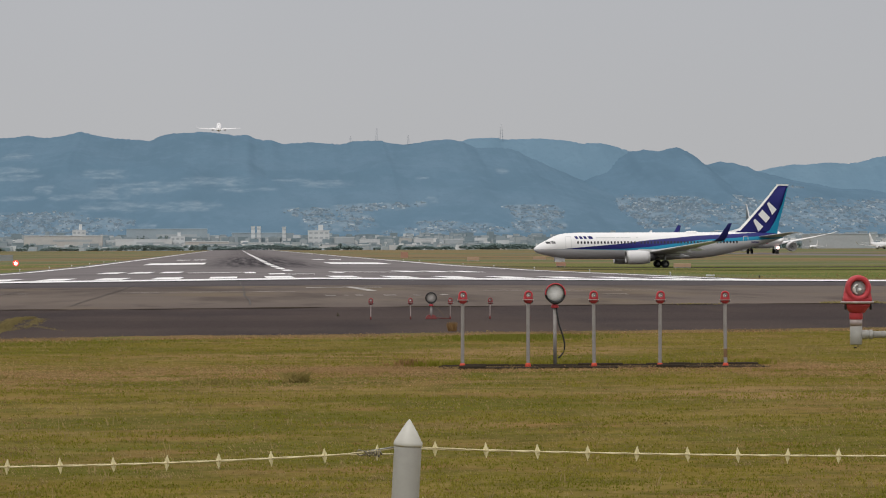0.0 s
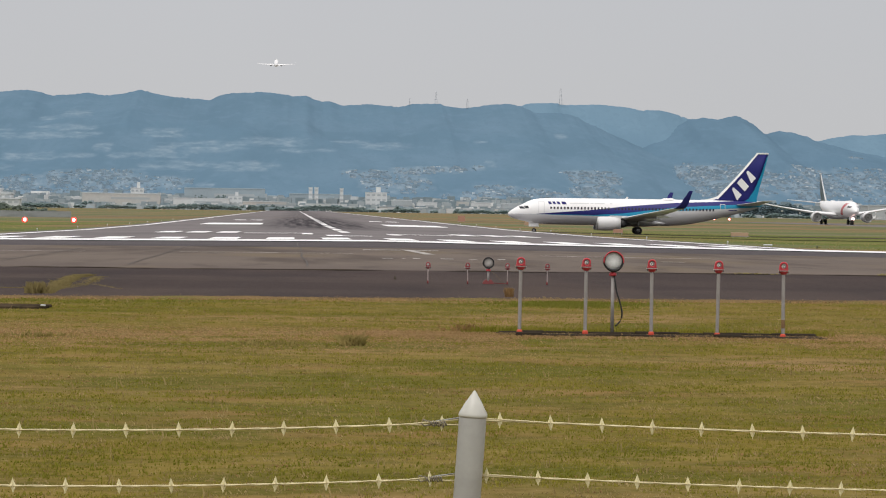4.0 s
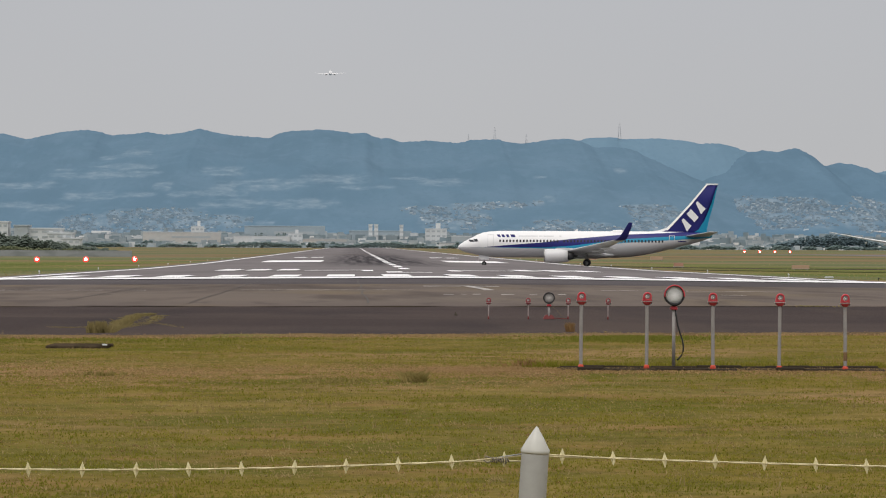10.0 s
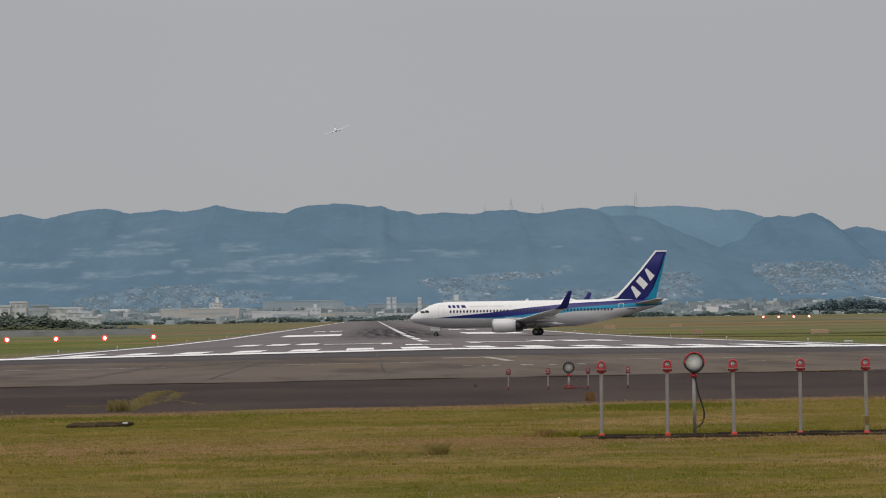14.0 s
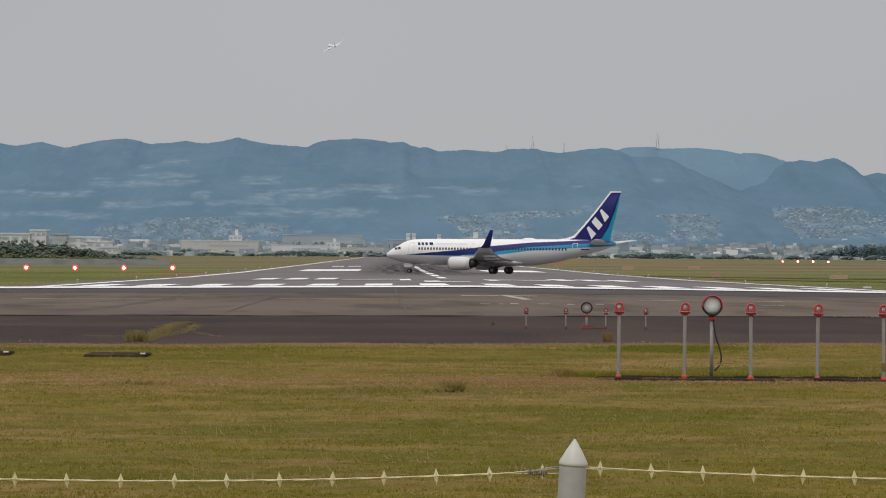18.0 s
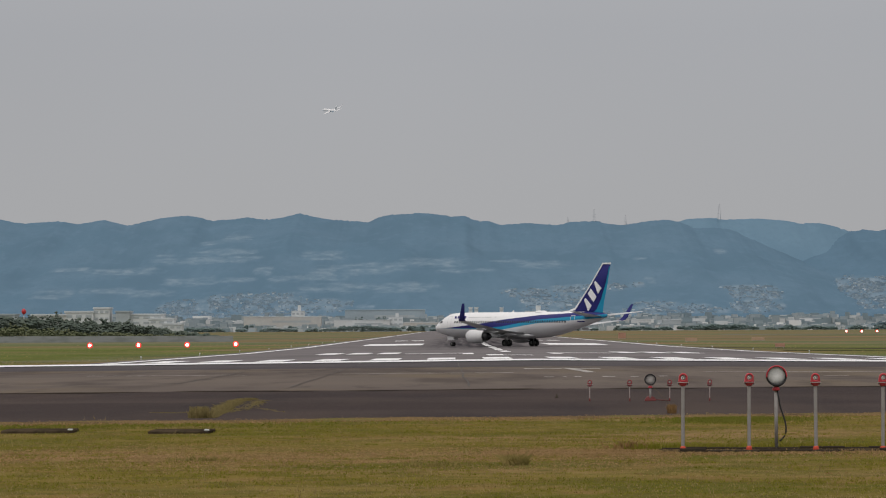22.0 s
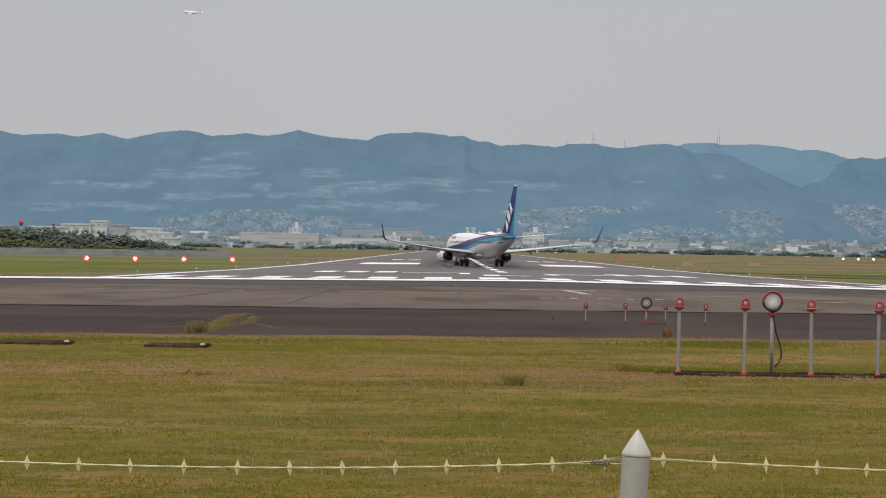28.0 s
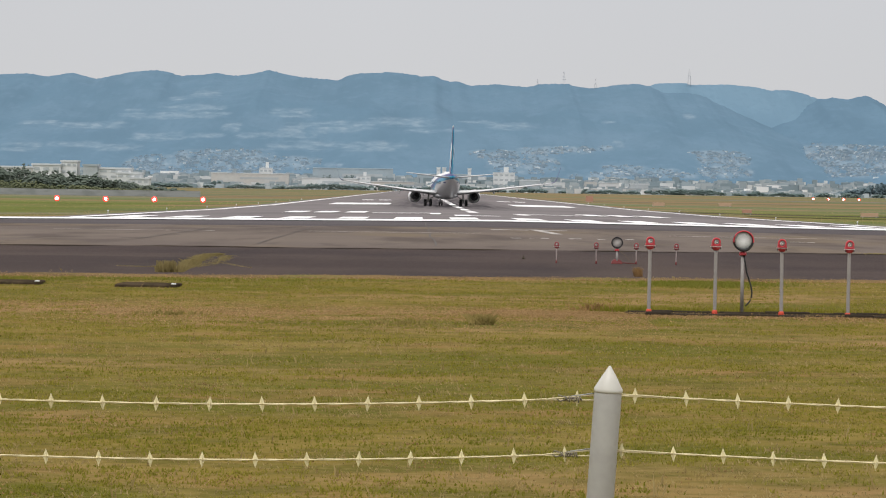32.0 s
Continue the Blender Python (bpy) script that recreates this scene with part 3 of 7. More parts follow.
# ---- mesh helpers ----
class Build:
    """Collects vertices and faces of one mesh."""

    def __init__(self):
        self.v, self.f, self.smooth = [], [], []

    def add(self, verts, faces, smooth=False):
        k = len(self.v)
        self.v += [tuple(p) for p in verts]
        self.f += [tuple(i + k for i in q) for q in faces]
        self.smooth += [smooth] * len(faces)
        return self

    def box(self, x, y, z, sx, sy, sz, rz=0.0, taper=1.0, bevel=0.0):
        """A box on the base centre (x, y, z)."""
        c, s = math.cos(rz), math.sin(rz)
        out = []
        if bevel:
            b = bevel
            rings = [(0, -b), (b, 0), (sz - b, 0), (sz, -b)]
        else:
            rings = [(0, 0), (sz, 0)]
        for h, d in rings:
            k = 1 + (taper - 1) * h / sz
            hx, hy = (sx / 2) * k + d, (sy / 2) * k + d
            for px, py in ((-hx, -hy), (hx, -hy), (hx, hy), (-hx, hy)):
                out.append((x + c * px - s * py, y + s * px + c * py, z + h))
        n = len(rings)
        fs = [(3, 2, 1, 0), tuple(range(4 * n - 4, 4 * n))]
        for r in range(n - 1):
            for i in range(4):
                j = (i + 1) % 4
                fs.append((4 * r + i, 4 * r + j, 4 * r + 4 + j, 4 * r + 4 + i))
        return self.add(out, fs)

    def loft(self, rings, closed=True, caps=True, smooth=True):
        """Skin over rings of equal length."""
        n = len(rings[0])
        vs = [p for r in rings for p in r]
        fs = []
        for r in range(len(rings) - 1):
            for i in range(n if closed else n - 1):
                j = (i + 1) % n
                fs.append((r * n + i, r * n + j, (r + 1) * n + j, (r + 1) * n + i))
        self.add(vs, fs, smooth)
        if caps and closed:
            k = len(self.v) - len(vs)
            self.f += [tuple(k + i for i in reversed(range(n))), tuple(k + (len(rings) - 1) * n + i for i in range(n))]
            self.smooth += [False, False]
        return self

    def lathe(self, profile, at=(0, 0, 0), axis="z", n=20):
        """A turned body: profile of (radius, height) along an axis."""
        rings = []
        for r, h in profile:
            ring = []
            for i in range(n):
                a = 2 * math.pi * i / n
                u, w = r * math.cos(a), r * math.sin(a)
                if axis == "z":
                    p = (u, w, h)
                elif axis == "y":
                    p = (w, h, u)
                else:
                    p = (h, u, w)
                ring.append((p[0] + at[0], p[1] + at[1], p[2] + at[2]))
            rings.append(ring)
        return self.loft(rings)

    def tube(self, path, r, n=8):
        """A round rod along a path of points."""
        rings = []
        pts = [Vector(p) for p in path]
        for i, p in enumerate(pts):
            d = (pts[min(i + 1, len(pts) - 1)] - pts[max(i - 1, 0)]).normalized()
            u = d.cross(Vector((0.13, 0.21, 0.97)) if abs(d.z) < 0.9 else Vector((1, 0, 0))).normalized()
            w = d.cross(u)
            rr = r[i] if isinstance(r, (list, tuple)) else r
            rings.append([p + rr * (math.cos(2 * math.pi * k / n) * u + math.sin(2 * math.pi * k / n) * w) for k in range(n)])
        return self.loft(rings)

    def prism(self, poly, offset, thick):
        """A flat outline of 3D points thickened along an offset direction."""
        o = Vector(offset).normalized() * thick / 2
        a = [Vector(p) - o for p in poly]
        b = [Vector(p) + o for p in poly]
        n = len(poly)
        fs = [tuple(reversed(range(n))), tuple(range(n, 2 * n))]
        fs += [(i, (i + 1) % n, n + (i + 1) % n, n + i) for i in range(n)]
        return self.add(a + b, fs)

    def mesh(self, name, mat, upright=False):
        me = bpy.data.meshes.new(name)
        me.from_pydata(self.v, [], self.f)
        me.polygons.foreach_set("use_smooth", self.smooth)
        if upright:
            me.normals_split_custom_set_from_vertices(np.tile(np.array((0.0, 0.0, 1.0), dtype=np.float32), (len(self.v), 1)))
        me.materials.append(mat)
        me.update()
        return me


def part(name, build, mat, parent, label=""):
    """One mesh object under a thing or a part."""
    ob = new(name, build.mesh(name, mat) if isinstance(build, Build) else build)
    ob.parent = parent
    if label:
        ob["label"] = label
    return ob


def thing(name, m, label, category, group="", kind=""):
    ob = new(name)
    ob.empty_display_size = 0.2
    ob.matrix_world = m
    return tagged(ob, label, category, group, kind)


def solid(name, build, mat, label, category, group="", kind="", m=None, upright=False):
    ob = new(name, build.mesh(name, mat, upright))
    if m is not None:
        ob.matrix_world = m
    return tagged(ob, label, category, group, kind)


# ---- lie of the land ----
MID = 5.42          # the runway's centre line
GY = (-600, 60, 100, 197, 346, 480, 900, 6000)
GZ = (1.15, 1.10, 1.04, 0.80, 0.28, 0.05, 0.0, 0.0)


def ground(x, y):
    """Height of the ground: a gentle fall to the runway, which is cambered."""
    z = float(np.interp(y, GY, GZ))
    k = min(max((y - 95) / 90, 0.0), 1.0)
    return z - k * 0.0085 * min(abs(x - MID), 60.0)


def sheet(xs, ys, lift=0.0, rough=0.0):
    """A piece of the ground's surface as a grid."""
    b = Build()
    vs = [(x, y, ground(x, y) + lift + (rough * noise.noise((x * 0.7, y * 0.4, 0)) if rough else 0)) for y in ys for x in xs]
    n = len(xs)
    fs = [(j * n + i, j * n + i + 1, j * n + n + i + 1, j * n + n + i) for j in range(len(ys) - 1) for i in range(n - 1)]
    return b.add(vs, fs, True)


def steps(a, b, n):
    return [a + (b - a) * i / n for i in range(n + 1)]


def cuts(a, b, marks, step):
    """Grid lines from a to b that keep to the marks."""
    out = {a, b} | {m for m in marks if a < m < b}
    n = max(1, int((b - a) / step))
    out |= set(steps(a, b, n))
    out = sorted(out)
    return [v for i, v in enumerate(out) if i == 0 or v - out[i - 1] > 1e-4]


XM = (MID - 60, MID, MID + 60)
YM = (60, 95, 100, 185, 197, 346, 480, 900)


def paving(x0, x1, y0, y1, lift, step_x=15.0, step_y=60.0):
    return sheet(cuts(x0, x1, XM, step_x), cuts(y0, y1, YM, step_y), lift)


# ---- setting: ground and pavements ----
gx = sorted({-5200, -3200, -1800, -900, -400, -200, -100, -40, 40, 100, 200, 400, 900, 1800, 3200, 5200, *XM} | set(steps(-30, 40, 35)))
gy = sorted({-500, -200, -60, 900, 1300, 2000, 3200, 4000, 5100, *YM} | set(steps(0, 60, 30)) | set(steps(70, 480, 20)))
g_build = sheet(gx, gy, 0.0)
g_me = g_build.mesh("ground", GRASS)
g_me.materials.append(FIELD)
for poly in g_me.polygons:
    if poly.center.y > 80:
        poly.material_index = 1
tagged(new("ground", g_me), "mown yellowish-green airfield grass reaching to the hills", "ground", kind="structure")

def near_edge(x):
    """The asphalt's edge along the lawn runs slightly aslant."""
    return 60.55 + 0.23 * max(-30.0, min(24.0, x))


def old_joint(x):
    """The joint between the asphalt strip and the older pavement."""
    return 90.7 + max(-5.0, min(2.6, 0.2 * x))


def aslant(b, y0, y1, low, high, lift=0.03):
    """Shears a paving sheet from straight edges to the given ones."""
    out = []
    for x, y, z in b.v:
        k = (y - y0) / (y1 - y0)
        q = low(x) + (high(x) - low(x)) * k
        out.append((x, q, ground(x, q) + lift))
    b.v = out
    return b


asphalt = tagged(new("pavement_1", aslant(paving(-70, 85, 61.5, 92, 0.03, 8, 4), 61.5, 92, near_edge, old_joint).mesh("pavement_1", ASPHALT)), "dark asphalt strip before the runway", "pavement", kind="structure")
tagged(new("pavement_2", aslant(paving(-70, 85, 92, 156, 0.03, 5, 8), 92, 156, old_joint, lambda x: 156.0).mesh("pavement_2", OLD_PAVE)), "weathered brownish-grey overrun pavement", "pavement", kind="structure")
tagged(new("pavement_3", paving(-70, 85, 156, 200, 0.03, 10, 8).mesh("pavement_3", NEW_ASPHALT)), "dark asphalt band at the runway's start", "pavement", kind="structure")
runway = tagged(new("runway", paving(MID - 32, MID + 32, 200, 3200, 0.03, 8, 60).mesh("runway", RUNWAY)), "long grey asphalt runway with white markings", "runway", kind="structure")
tagged(new("taxiway_1", paving(MID + 32, 330, 434, 452, 0.03, 20, 14).mesh("taxiway_1", ASPHALT)), "dark grey taxiway joining the runway", "taxiway", kind="structure")
tagged(new("taxiway_2", paving(120, 700, 1290, 1345, 0.03, 40, 30).mesh("taxiway_2", RUNWAY)), "far grey taxiway across the field", "taxiway", kind="structure")
tagged(new("taxiway_4", paving(196, 230, 700, 1285, 0.03, 17, 60).mesh("taxiway_4", RUNWAY)), "far grey taxiway along the field", "taxiway", kind="structure")
tagged(new("taxiway_3", paving(-330, 120, 905, 925, 0.03, 40, 20).mesh("taxiway_3", OLD_PAVE)), "perimeter road across the grass", "road", kind="structure")


def marking(name, x0, x1, y0, y1, mat=PAINT, parent=runway, lift=0.075):
    return part(name, sheet(cuts(x0, x1, XM, 30), cuts(y0, y1, YM, 30), lift), mat, parent)


marking("threshold_line", -48, 62, 190.0, 201.5)
for side in (-1, 1):
    for i in range(7):
        a = MID + side * (1.35 + 4.0 * i)
        b = a + side * 2.0
        marking("threshold_stripe", min(a, b), max(a, b), 205, 224)
    marking("side_line", MID + side * 29.4 - 0.5, MID + side * 29.4 + 0.5, 203, 3190)
    for i in range(3):
        a = MID + side * (11.0 + 3.05 * i)
        b = a + side * 2.05
        marking("touchdown_bar", min(a, b), max(a, b), 290, 318)
    for i in range(2):
        a = MID + side * (12.6 + 3.9 * i)
        b = a + side * 2.9
        marking("touchdown_bar", min(a, b), max(a, b), 690, 713)
    a, b = MID + side * 11.0, MID + side * 21.5
    marking("aiming_point_bar", min(a, b), max(a, b), 510, 562)
    marking("number_stroke", *sorted((MID + side * 3.6, MID + side * 10.2)), 286, 291)
    marking("number_stroke", *sorted((MID + side * 3.6, MID + side * 4.6)), 270, 286)
marking("letter_stroke", MID - 2.6, MID + 1.2, 246, 250)
marking("letter_stroke", MID - 2.6, MID - 1.2, 250, 262)
for i in range(45):
    y0 = 305 + 50 * i
    if y0 < 3100:
        marking("centre_dash", MID - 0.5, MID + 0.5, y0, y0 + 30)

# faded marks, joints and cracks of the overrun
pave2 = bpy.data.objects["pavement_2"]
for x0, x1, y0, y1 in ((3.4, 5.25, 144, 146), (5.5, 7.1, 143.8, 145.6), (3.5, 3.9, 115.2, 116.8), (4.25, 4.4, 116, 117), (4.7, 5.0, 116, 117.4),
                       (5.8, 6.3, 115.6, 117.2), (6.9, 7.2, 115.4, 116.6), (8.1, 8.4, 116.4, 117.8), (14.7, 15.7, 117.6, 118.2), (-16, -9, 128, 128.6), (11, 19, 131, 131.6), (-5, 2.6, 130.2, 130.7)):
    marking("faded_mark", x0, x1, y0, y1, FADED, pave2, 0.045)


def ribbon(rows, lift):
    """A flat ribbon on the pavement: rows of (x left, x right, y)."""
    vs = []
    for a, b, y in rows:
        vs += [(a, y, ground(a, y) + lift), (b, y, ground(b, y) + lift)]
    return Build().add(vs, [(2 * i, 2 * i + 1, 2 * i + 3, 2 * i + 2) for i in range(len(rows) - 1)])


part("faded_mark", ribbon([(5.75, 6.2, 129.5), (5.55, 6.05, 138), (5.28, 5.75, 147)], 0.047), FADED, pave2)


def crack(x0, y0, x1, y1, width, seed, wander=0.16):
    """A wandering sealed crack."""
    b = Build()
    vs, n = [], 24
    for i in range(n + 1):
        t = i / n
        x = x0 + (x1 - x0) * t + wander * noise.noise((t * 6, seed, 0)) * math.sin(math.pi * t) ** 0.5
        y = y0 + (y1 - y0) * t + 2.5 * wander * noise.noise((t * 5, seed, 3))
        w = width * (0.7 + 0.6 * abs(noise.noise((t * 9, seed, 7))))
        vs += [(x - w, y - w, ground(x, y) + 0.043), (x + w, y + w, ground(x, y) + 0.043)]
    return b.add(vs, [(2 * i, 2 * i + 1, 2 * i + 3, 2 * i + 2) for i in range(n)])


for i, (a, b_, c, d, w) in enumerate(((0.45, 96, 0.2, 188, 0.04), (-9.8, 101, -10.1, 142, 0.035), (-5.3, 95, -5.7, 181, 0.03), (-15.2, 112, -15, 150, 0.025),)):
    part("crack", crack(a, b_, c, d, w, i * 7.3), CRACK, pave2, "dark sealed crack")
for i, (a, b_, c, d, w) in enumerate(((-7.6, 103.5, 0.7, 110.5, 0.05), (-14, 100, -9, 104, 0.04), (3, 108, 12, 106, 0.04))):
    part("crack", crack(a, b_, c, d, w, i * 3.1 + 50, 0.5), CRACK, pave2, "dark ragged crack")
pave1 = bpy.data.objects["pavement_1"]
for i, (a, b_, c, d, w) in enumerate(((6.1, 90.5, 5.1, 70, 0.02), (5.1, 70, 4.75, 64, 0.03)  )):
    part("crack", crack(a, b_, c, d, w, i * 5.7 + 90, 0.05), DRY_DIRT, pave1, "pale dried mud along a crack")


def ragged_strip(x0, x1, line, w, seed, step=0.5):
    """Dirt and dead grass that has gathered along a joint."""
    rows = int((x1 - x0) / step)
    vs = []
    for i in range(rows + 1):
        x = x0 + step * i
        y = line(x)
        c = y + 1.1 * noise.noise((x * 0.21, seed, 0)) + 0.5 * noise.noise((x * 0.9, seed, 1))
        h = w * max(0.08, 0.5 + 1.1 * noise.noise((x * 0.4, seed, 5)) + 0.5 * noise.noise((x * 1.9, seed, 6)))
        vs += [(x, c - h, ground(x, y) + 0.042), (x, c + h, ground(x, y) + 0.042)]
    return Build().add(vs, [(2 * i, 2 * i + 2, 2 * i + 3, 2 * i + 1) for i in range(rows)])


part("joint_dirt", ragged_strip(-40, 46, lambda x: old_joint(x) - 0.5, 0.7, 3.0), DIRT_DARK, pave2, "dirt and dead grass in the pavement's joint")


def shoulder(x0, x1, step, seed):
    """Soil and dead grass that slope from the asphalt's edge down to the lawn, ragged on both sides."""
    n = int((x1 - x0) / step)
    vs = []
    for i in range(n + 1):
        x = x0 + step * i
        y = near_edge(x)
        a = 0.45 + 0.35 * noise.noise((x * 0.7, seed, 0.0))
        b = max(0.06, 0.35 + 0.7 * noise.noise((x * 0.33, seed, 5.0)) + 0.45 * noise.noise((x * 1.6, seed, 6.0)))
        vs += [(x, y - a, ground(x, y - a) - 0.004), (x, y, ground(x, y) + 0.036), (x, y + b, ground(x, y + b) + 0.040)]
    return Build().add(vs, [q for i in range(n) for q in ((3 * i, 3 * i + 3, 3 * i + 4, 3 * i + 1), (3 * i + 1, 3 * i + 4, 3 * i + 5, 3 * i + 2))], True)


part("verge_soil", shoulder(-40, 46, 0.25, 21.0), VERGE, asphalt, "brown soil and dead grass over the asphalt's edge")
part("joint_dirt", ragged_strip(-44, 50, lambda x: 156.2, 1.2, 8.0, 1.0), NEW_ASPHALT, pave2, "ragged edge of the newer asphalt")
grass_bank = Build().add([v for i in range(61) for x in (42 + 5 * i,) for v in (
    (x, 372 + 3 * noise.noise((x * 0.05, 0, 0)), ground(x, 372) + 0.04), (x, 384 + 3 * noise.noise((x * 0.05, 4, 0)), ground(x, 384) + 0.04))],
    [(2 * i, 2 * i + 2, 2 * i + 3, 2 * i + 1) for i in range(60)])
solid("unmown_strip", grass_bank, DITCH, "dark strip of rank grass across the field", "grass", kind="structure")


# ---- grass that stands up ----
def blades(name, n, area, h0, h1, mat, label, category, seed, keep=None, width=0.012, lean=0.5, kind="stuff", per=3):
    """Tufts of bent blades over a stretch of ground, as one object."""
    rng = random.Random(seed)
    b = Build()
    vs, fs = [], []
    for _ in range(n):
        x, y = area(rng)
        if keep and not keep(x, y, rng):
            continue
        z = ground(x, y) - 0.01
        for k in range(per):
            a = rng.uniform(0, 2 * math.pi)
            h = rng.uniform(h0, h1)
            w = width * rng.uniform(0.6, 1.4)
            px, py = x + rng.uniform(-0.03, 0.03), y + rng.uniform(-0.03, 0.03)
            dx, dy = math.cos(a), math.sin(a)
            l = lean * h * rng.uniform(0.2, 1.2)
            q = len(vs)
            vs += [(px - dy * w, py + dx * w, z), (px + dy * w, py - dx * w, z),
                   (px + dx * l * 0.35 + dy * w * 0.7, py + dy * l * 0.35 - dx * w * 0.7, z + h * 0.6),
                   (px + dx * l, py + dy * l, z + h)]
            fs += [(q, q + 1, q + 2), (q, q + 2, q + 3)]
    b.v, b.f, b.smooth = vs, fs, [False] * len(fs)
    return solid(name, b, mat, label, category, kind=kind)


def lawn(rng):
    y = 14.5 + 47 * rng.random() ** 1.1
    return rng.uniform(-0.175 * y - 1.2, 0.235 * y + 1.2), y


def along_edge(r, x, off, spread):
    return x, near_edge(x) + off + r.gauss(0, spread)


def patchy(x, y):
    return noise.noise((x * 0.18, y * 0.6, 1.0)) + 0.35 * noise.noise((x * 0.9, y * 1.6, 4.0))


def clumpy(x, y):
    return noise.noise((x * 1.7, y * 1.1, 11.0)) + 0.6 * noise.noise((x * 5.0, y * 3.0, 15.0))


blades("lawn_grass", 150000, lawn, 0.010, 0.036, GREEN_GRASS, "short green blades of mown grass", "grass", 1, lambda x, y, r: patchy(x, y) + 0.8 * clumpy(x, y) > r.uniform(-0.3, 0.45), width=0.008, per=3)
blades("lawn_straw", 80000, lawn, 0.008, 0.034, DRY_GRASS, "short dry straw among mown grass", "grass", 2, lambda x, y, r: patchy(x, y) + 0.6 * clumpy(x, y) < r.uniform(-0.35, 0.3), width=0.006, lean=0.9, per=2)
blades("withered_lawn", 56000, lambda r: (r.choice((r.uniform(-7, 3.2), r.uniform(-7, 3.2), r.uniform(7.2, 12.5))), 43.2 + r.gauss(0, 1.9)), 0.006, 0.022, WITHERED, "pinkish-brown withered grass lying in the lawn", "grass", 6,
       lambda x, y, r: noise.noise((x * 0.45, y * 0.8, 7.0)) > r.uniform(-0.5, 0.12), width=0.015, lean=2.2, per=3)
blades("withered_lawn", 9000, lambda r: (r.choice((r.uniform(0.4, 9.0), r.gauss(2.0, 0.6))), 44.1 + r.gauss(0, 0.6)), 0.010, 0.04, WITHERED, "pinkish-brown withered grass before the lamp footings", "grass", 7, None, width=0.011, lean=1.6, per=3)
blades("verge_green", 6000, lambda r: along_edge(r, r.choice((r.gauss(-10, 3.5), r.gauss(5.6, 0.8))), -2.2, 1.1), 0.015, 0.05, LUSH, "lush green grass near the pavement", "grass", 8, None, width=0.014, per=3)
blades("tall_grass", 500, lawn, 0.04, 0.12, DRY_GRASS, "scattered taller grass stalks", "grass", 3, None, width=0.006, lean=0.4, per=3)
blades("verge_grass", 6500, lambda r: along_edge(r, r.uniform(-15, 19), 0.1, 0.5), 0.015, 0.06, WITHERED, "dry grass along the pavement's edge", "grass", 4, None, width=0.012, lean=0.8, per=3)
blades("slab_grass", 900, lambda r: (r.uniform(2.6, 8.3), 45.15 + abs(r.gauss(0.0, 0.5))), 0.03, 0.12, GREEN_GRASS, "grass round the lamp footings", "grass", 5, None, width=0.009, per=3)

TUFTS = random.Random(77)
TUFT_SPOTS = [(lawn(TUFTS), TUFTS.uniform(0.05, 0.22)) for _ in range(1500)]


def tuft(lo, hi):
    """Picks points inside some of the lawn's tufts, which are longer across than deep."""
    def place(r):
        (x, y), w = TUFT_SPOTS[r.randrange(lo, hi)]
        return x + r.gauss(0, w * 1.4), y + r.gauss(0, w)
    return place


blades("lawn_tufts", 9000, tuft(0, 700), 0.012, 0.045, GREEN_GRASS, "taller green tufts in the mown grass", "grass", 51, None, 0.008, 0.7, per=3)
blades("lawn_tufts", 4200, tuft(700, 1150), 0.008, 0.028, BROWN_WEED, "withered brown tufts in the mown grass", "grass", 52, None, 0.009, 1.6, per=3)
blades("lawn_tufts", 5000, tuft(1150, 1500), 0.012, 0.045, DRY_GRASS, "straw-coloured tufts in the mown grass", "grass", 53, None, 0.007, 1.0, per=3)


def field_left(r):
    y = 212 + 520 * r.random() ** 1.5
    return MID - 33.5 - 0.17 * y * r.random(), y


def field_right(r):
    y = 212 + 480 * r.random() ** 1.5
    return MID + 33.5 + 0.17 * y * r.random(), y


def rank(x, y, r):
    return noise.noise((x * 0.035, y * 0.018, 3.0)) + 0.4 * noise.noise((x * 0.12, y * 0.06, 6.0)) > r.uniform(-0.1, 0.4) and not 428 < y < 458


for area, tag in ((field_left, 31), (field_right, 41)):
    blades("field_grass", 9000, area, 0.02, 0.06, LUSH, "rank green grass tufts on the airfield", "grass", tag, rank, 0.045, 0.6, per=3)
    blades("field_straw", 8000, area, 0.03, 0.11, DRY_GRASS, "dry pale grass tufts on the airfield", "grass", tag + 1, lambda x, y, r: not rank(x, y, r) and r.random() < 0.4, 0.035, 0.7, per=3)


def clump(name, x, y, rx, ry, h, n, mat, label, category, seed, width=0.012, lean=0.8):
    return blades(name, n, lambda r: (x + r.gauss(0, rx), y + r.gauss(0, ry)), h * 0.3, h, mat, label, category, seed, None, width, lean, kind="stuff" if "mound" in name or "joint" in name or "verge" in name else "", per=5)


clump("weed_bush", 0.80, 40.4, 0.07, 0.09, 0.17, 70, WEED, "dark green weed bush in the lawn", "bush", 11, lean=1.1)
clump("weed_bush", -0.35, 40.2, 0.26, 0.2, 0.09, 45, WEED, "low grey-green weed bush in the lawn", "bush", 12)
clump("weed_bush", -3.6, 42.0, 0.25, 0.2, 0.09, 45, WEED, "low grey-green weed bush in the lawn", "bush", 13)
clump("brown_weed", 2.62, 45.6, 0.12, 0.1, 0.15, 30, BROWN_WEED, "withered red-brown weed in the grass", "weed", 14)
clump("brown_weed", 4.62, 63.4, 0.03, 0.08, 0.26, 60, BROWN_WEED, "tall dry weed in a pavement joint", "weed", 15, lean=0.4)
clump("dry_grass_mound", -5.34, 61.6, 0.08, 0.15, 0.30, 150, DEAD_GRASS, "upright tuft of dry grass on the asphalt", "grass", 16, lean=0.5)


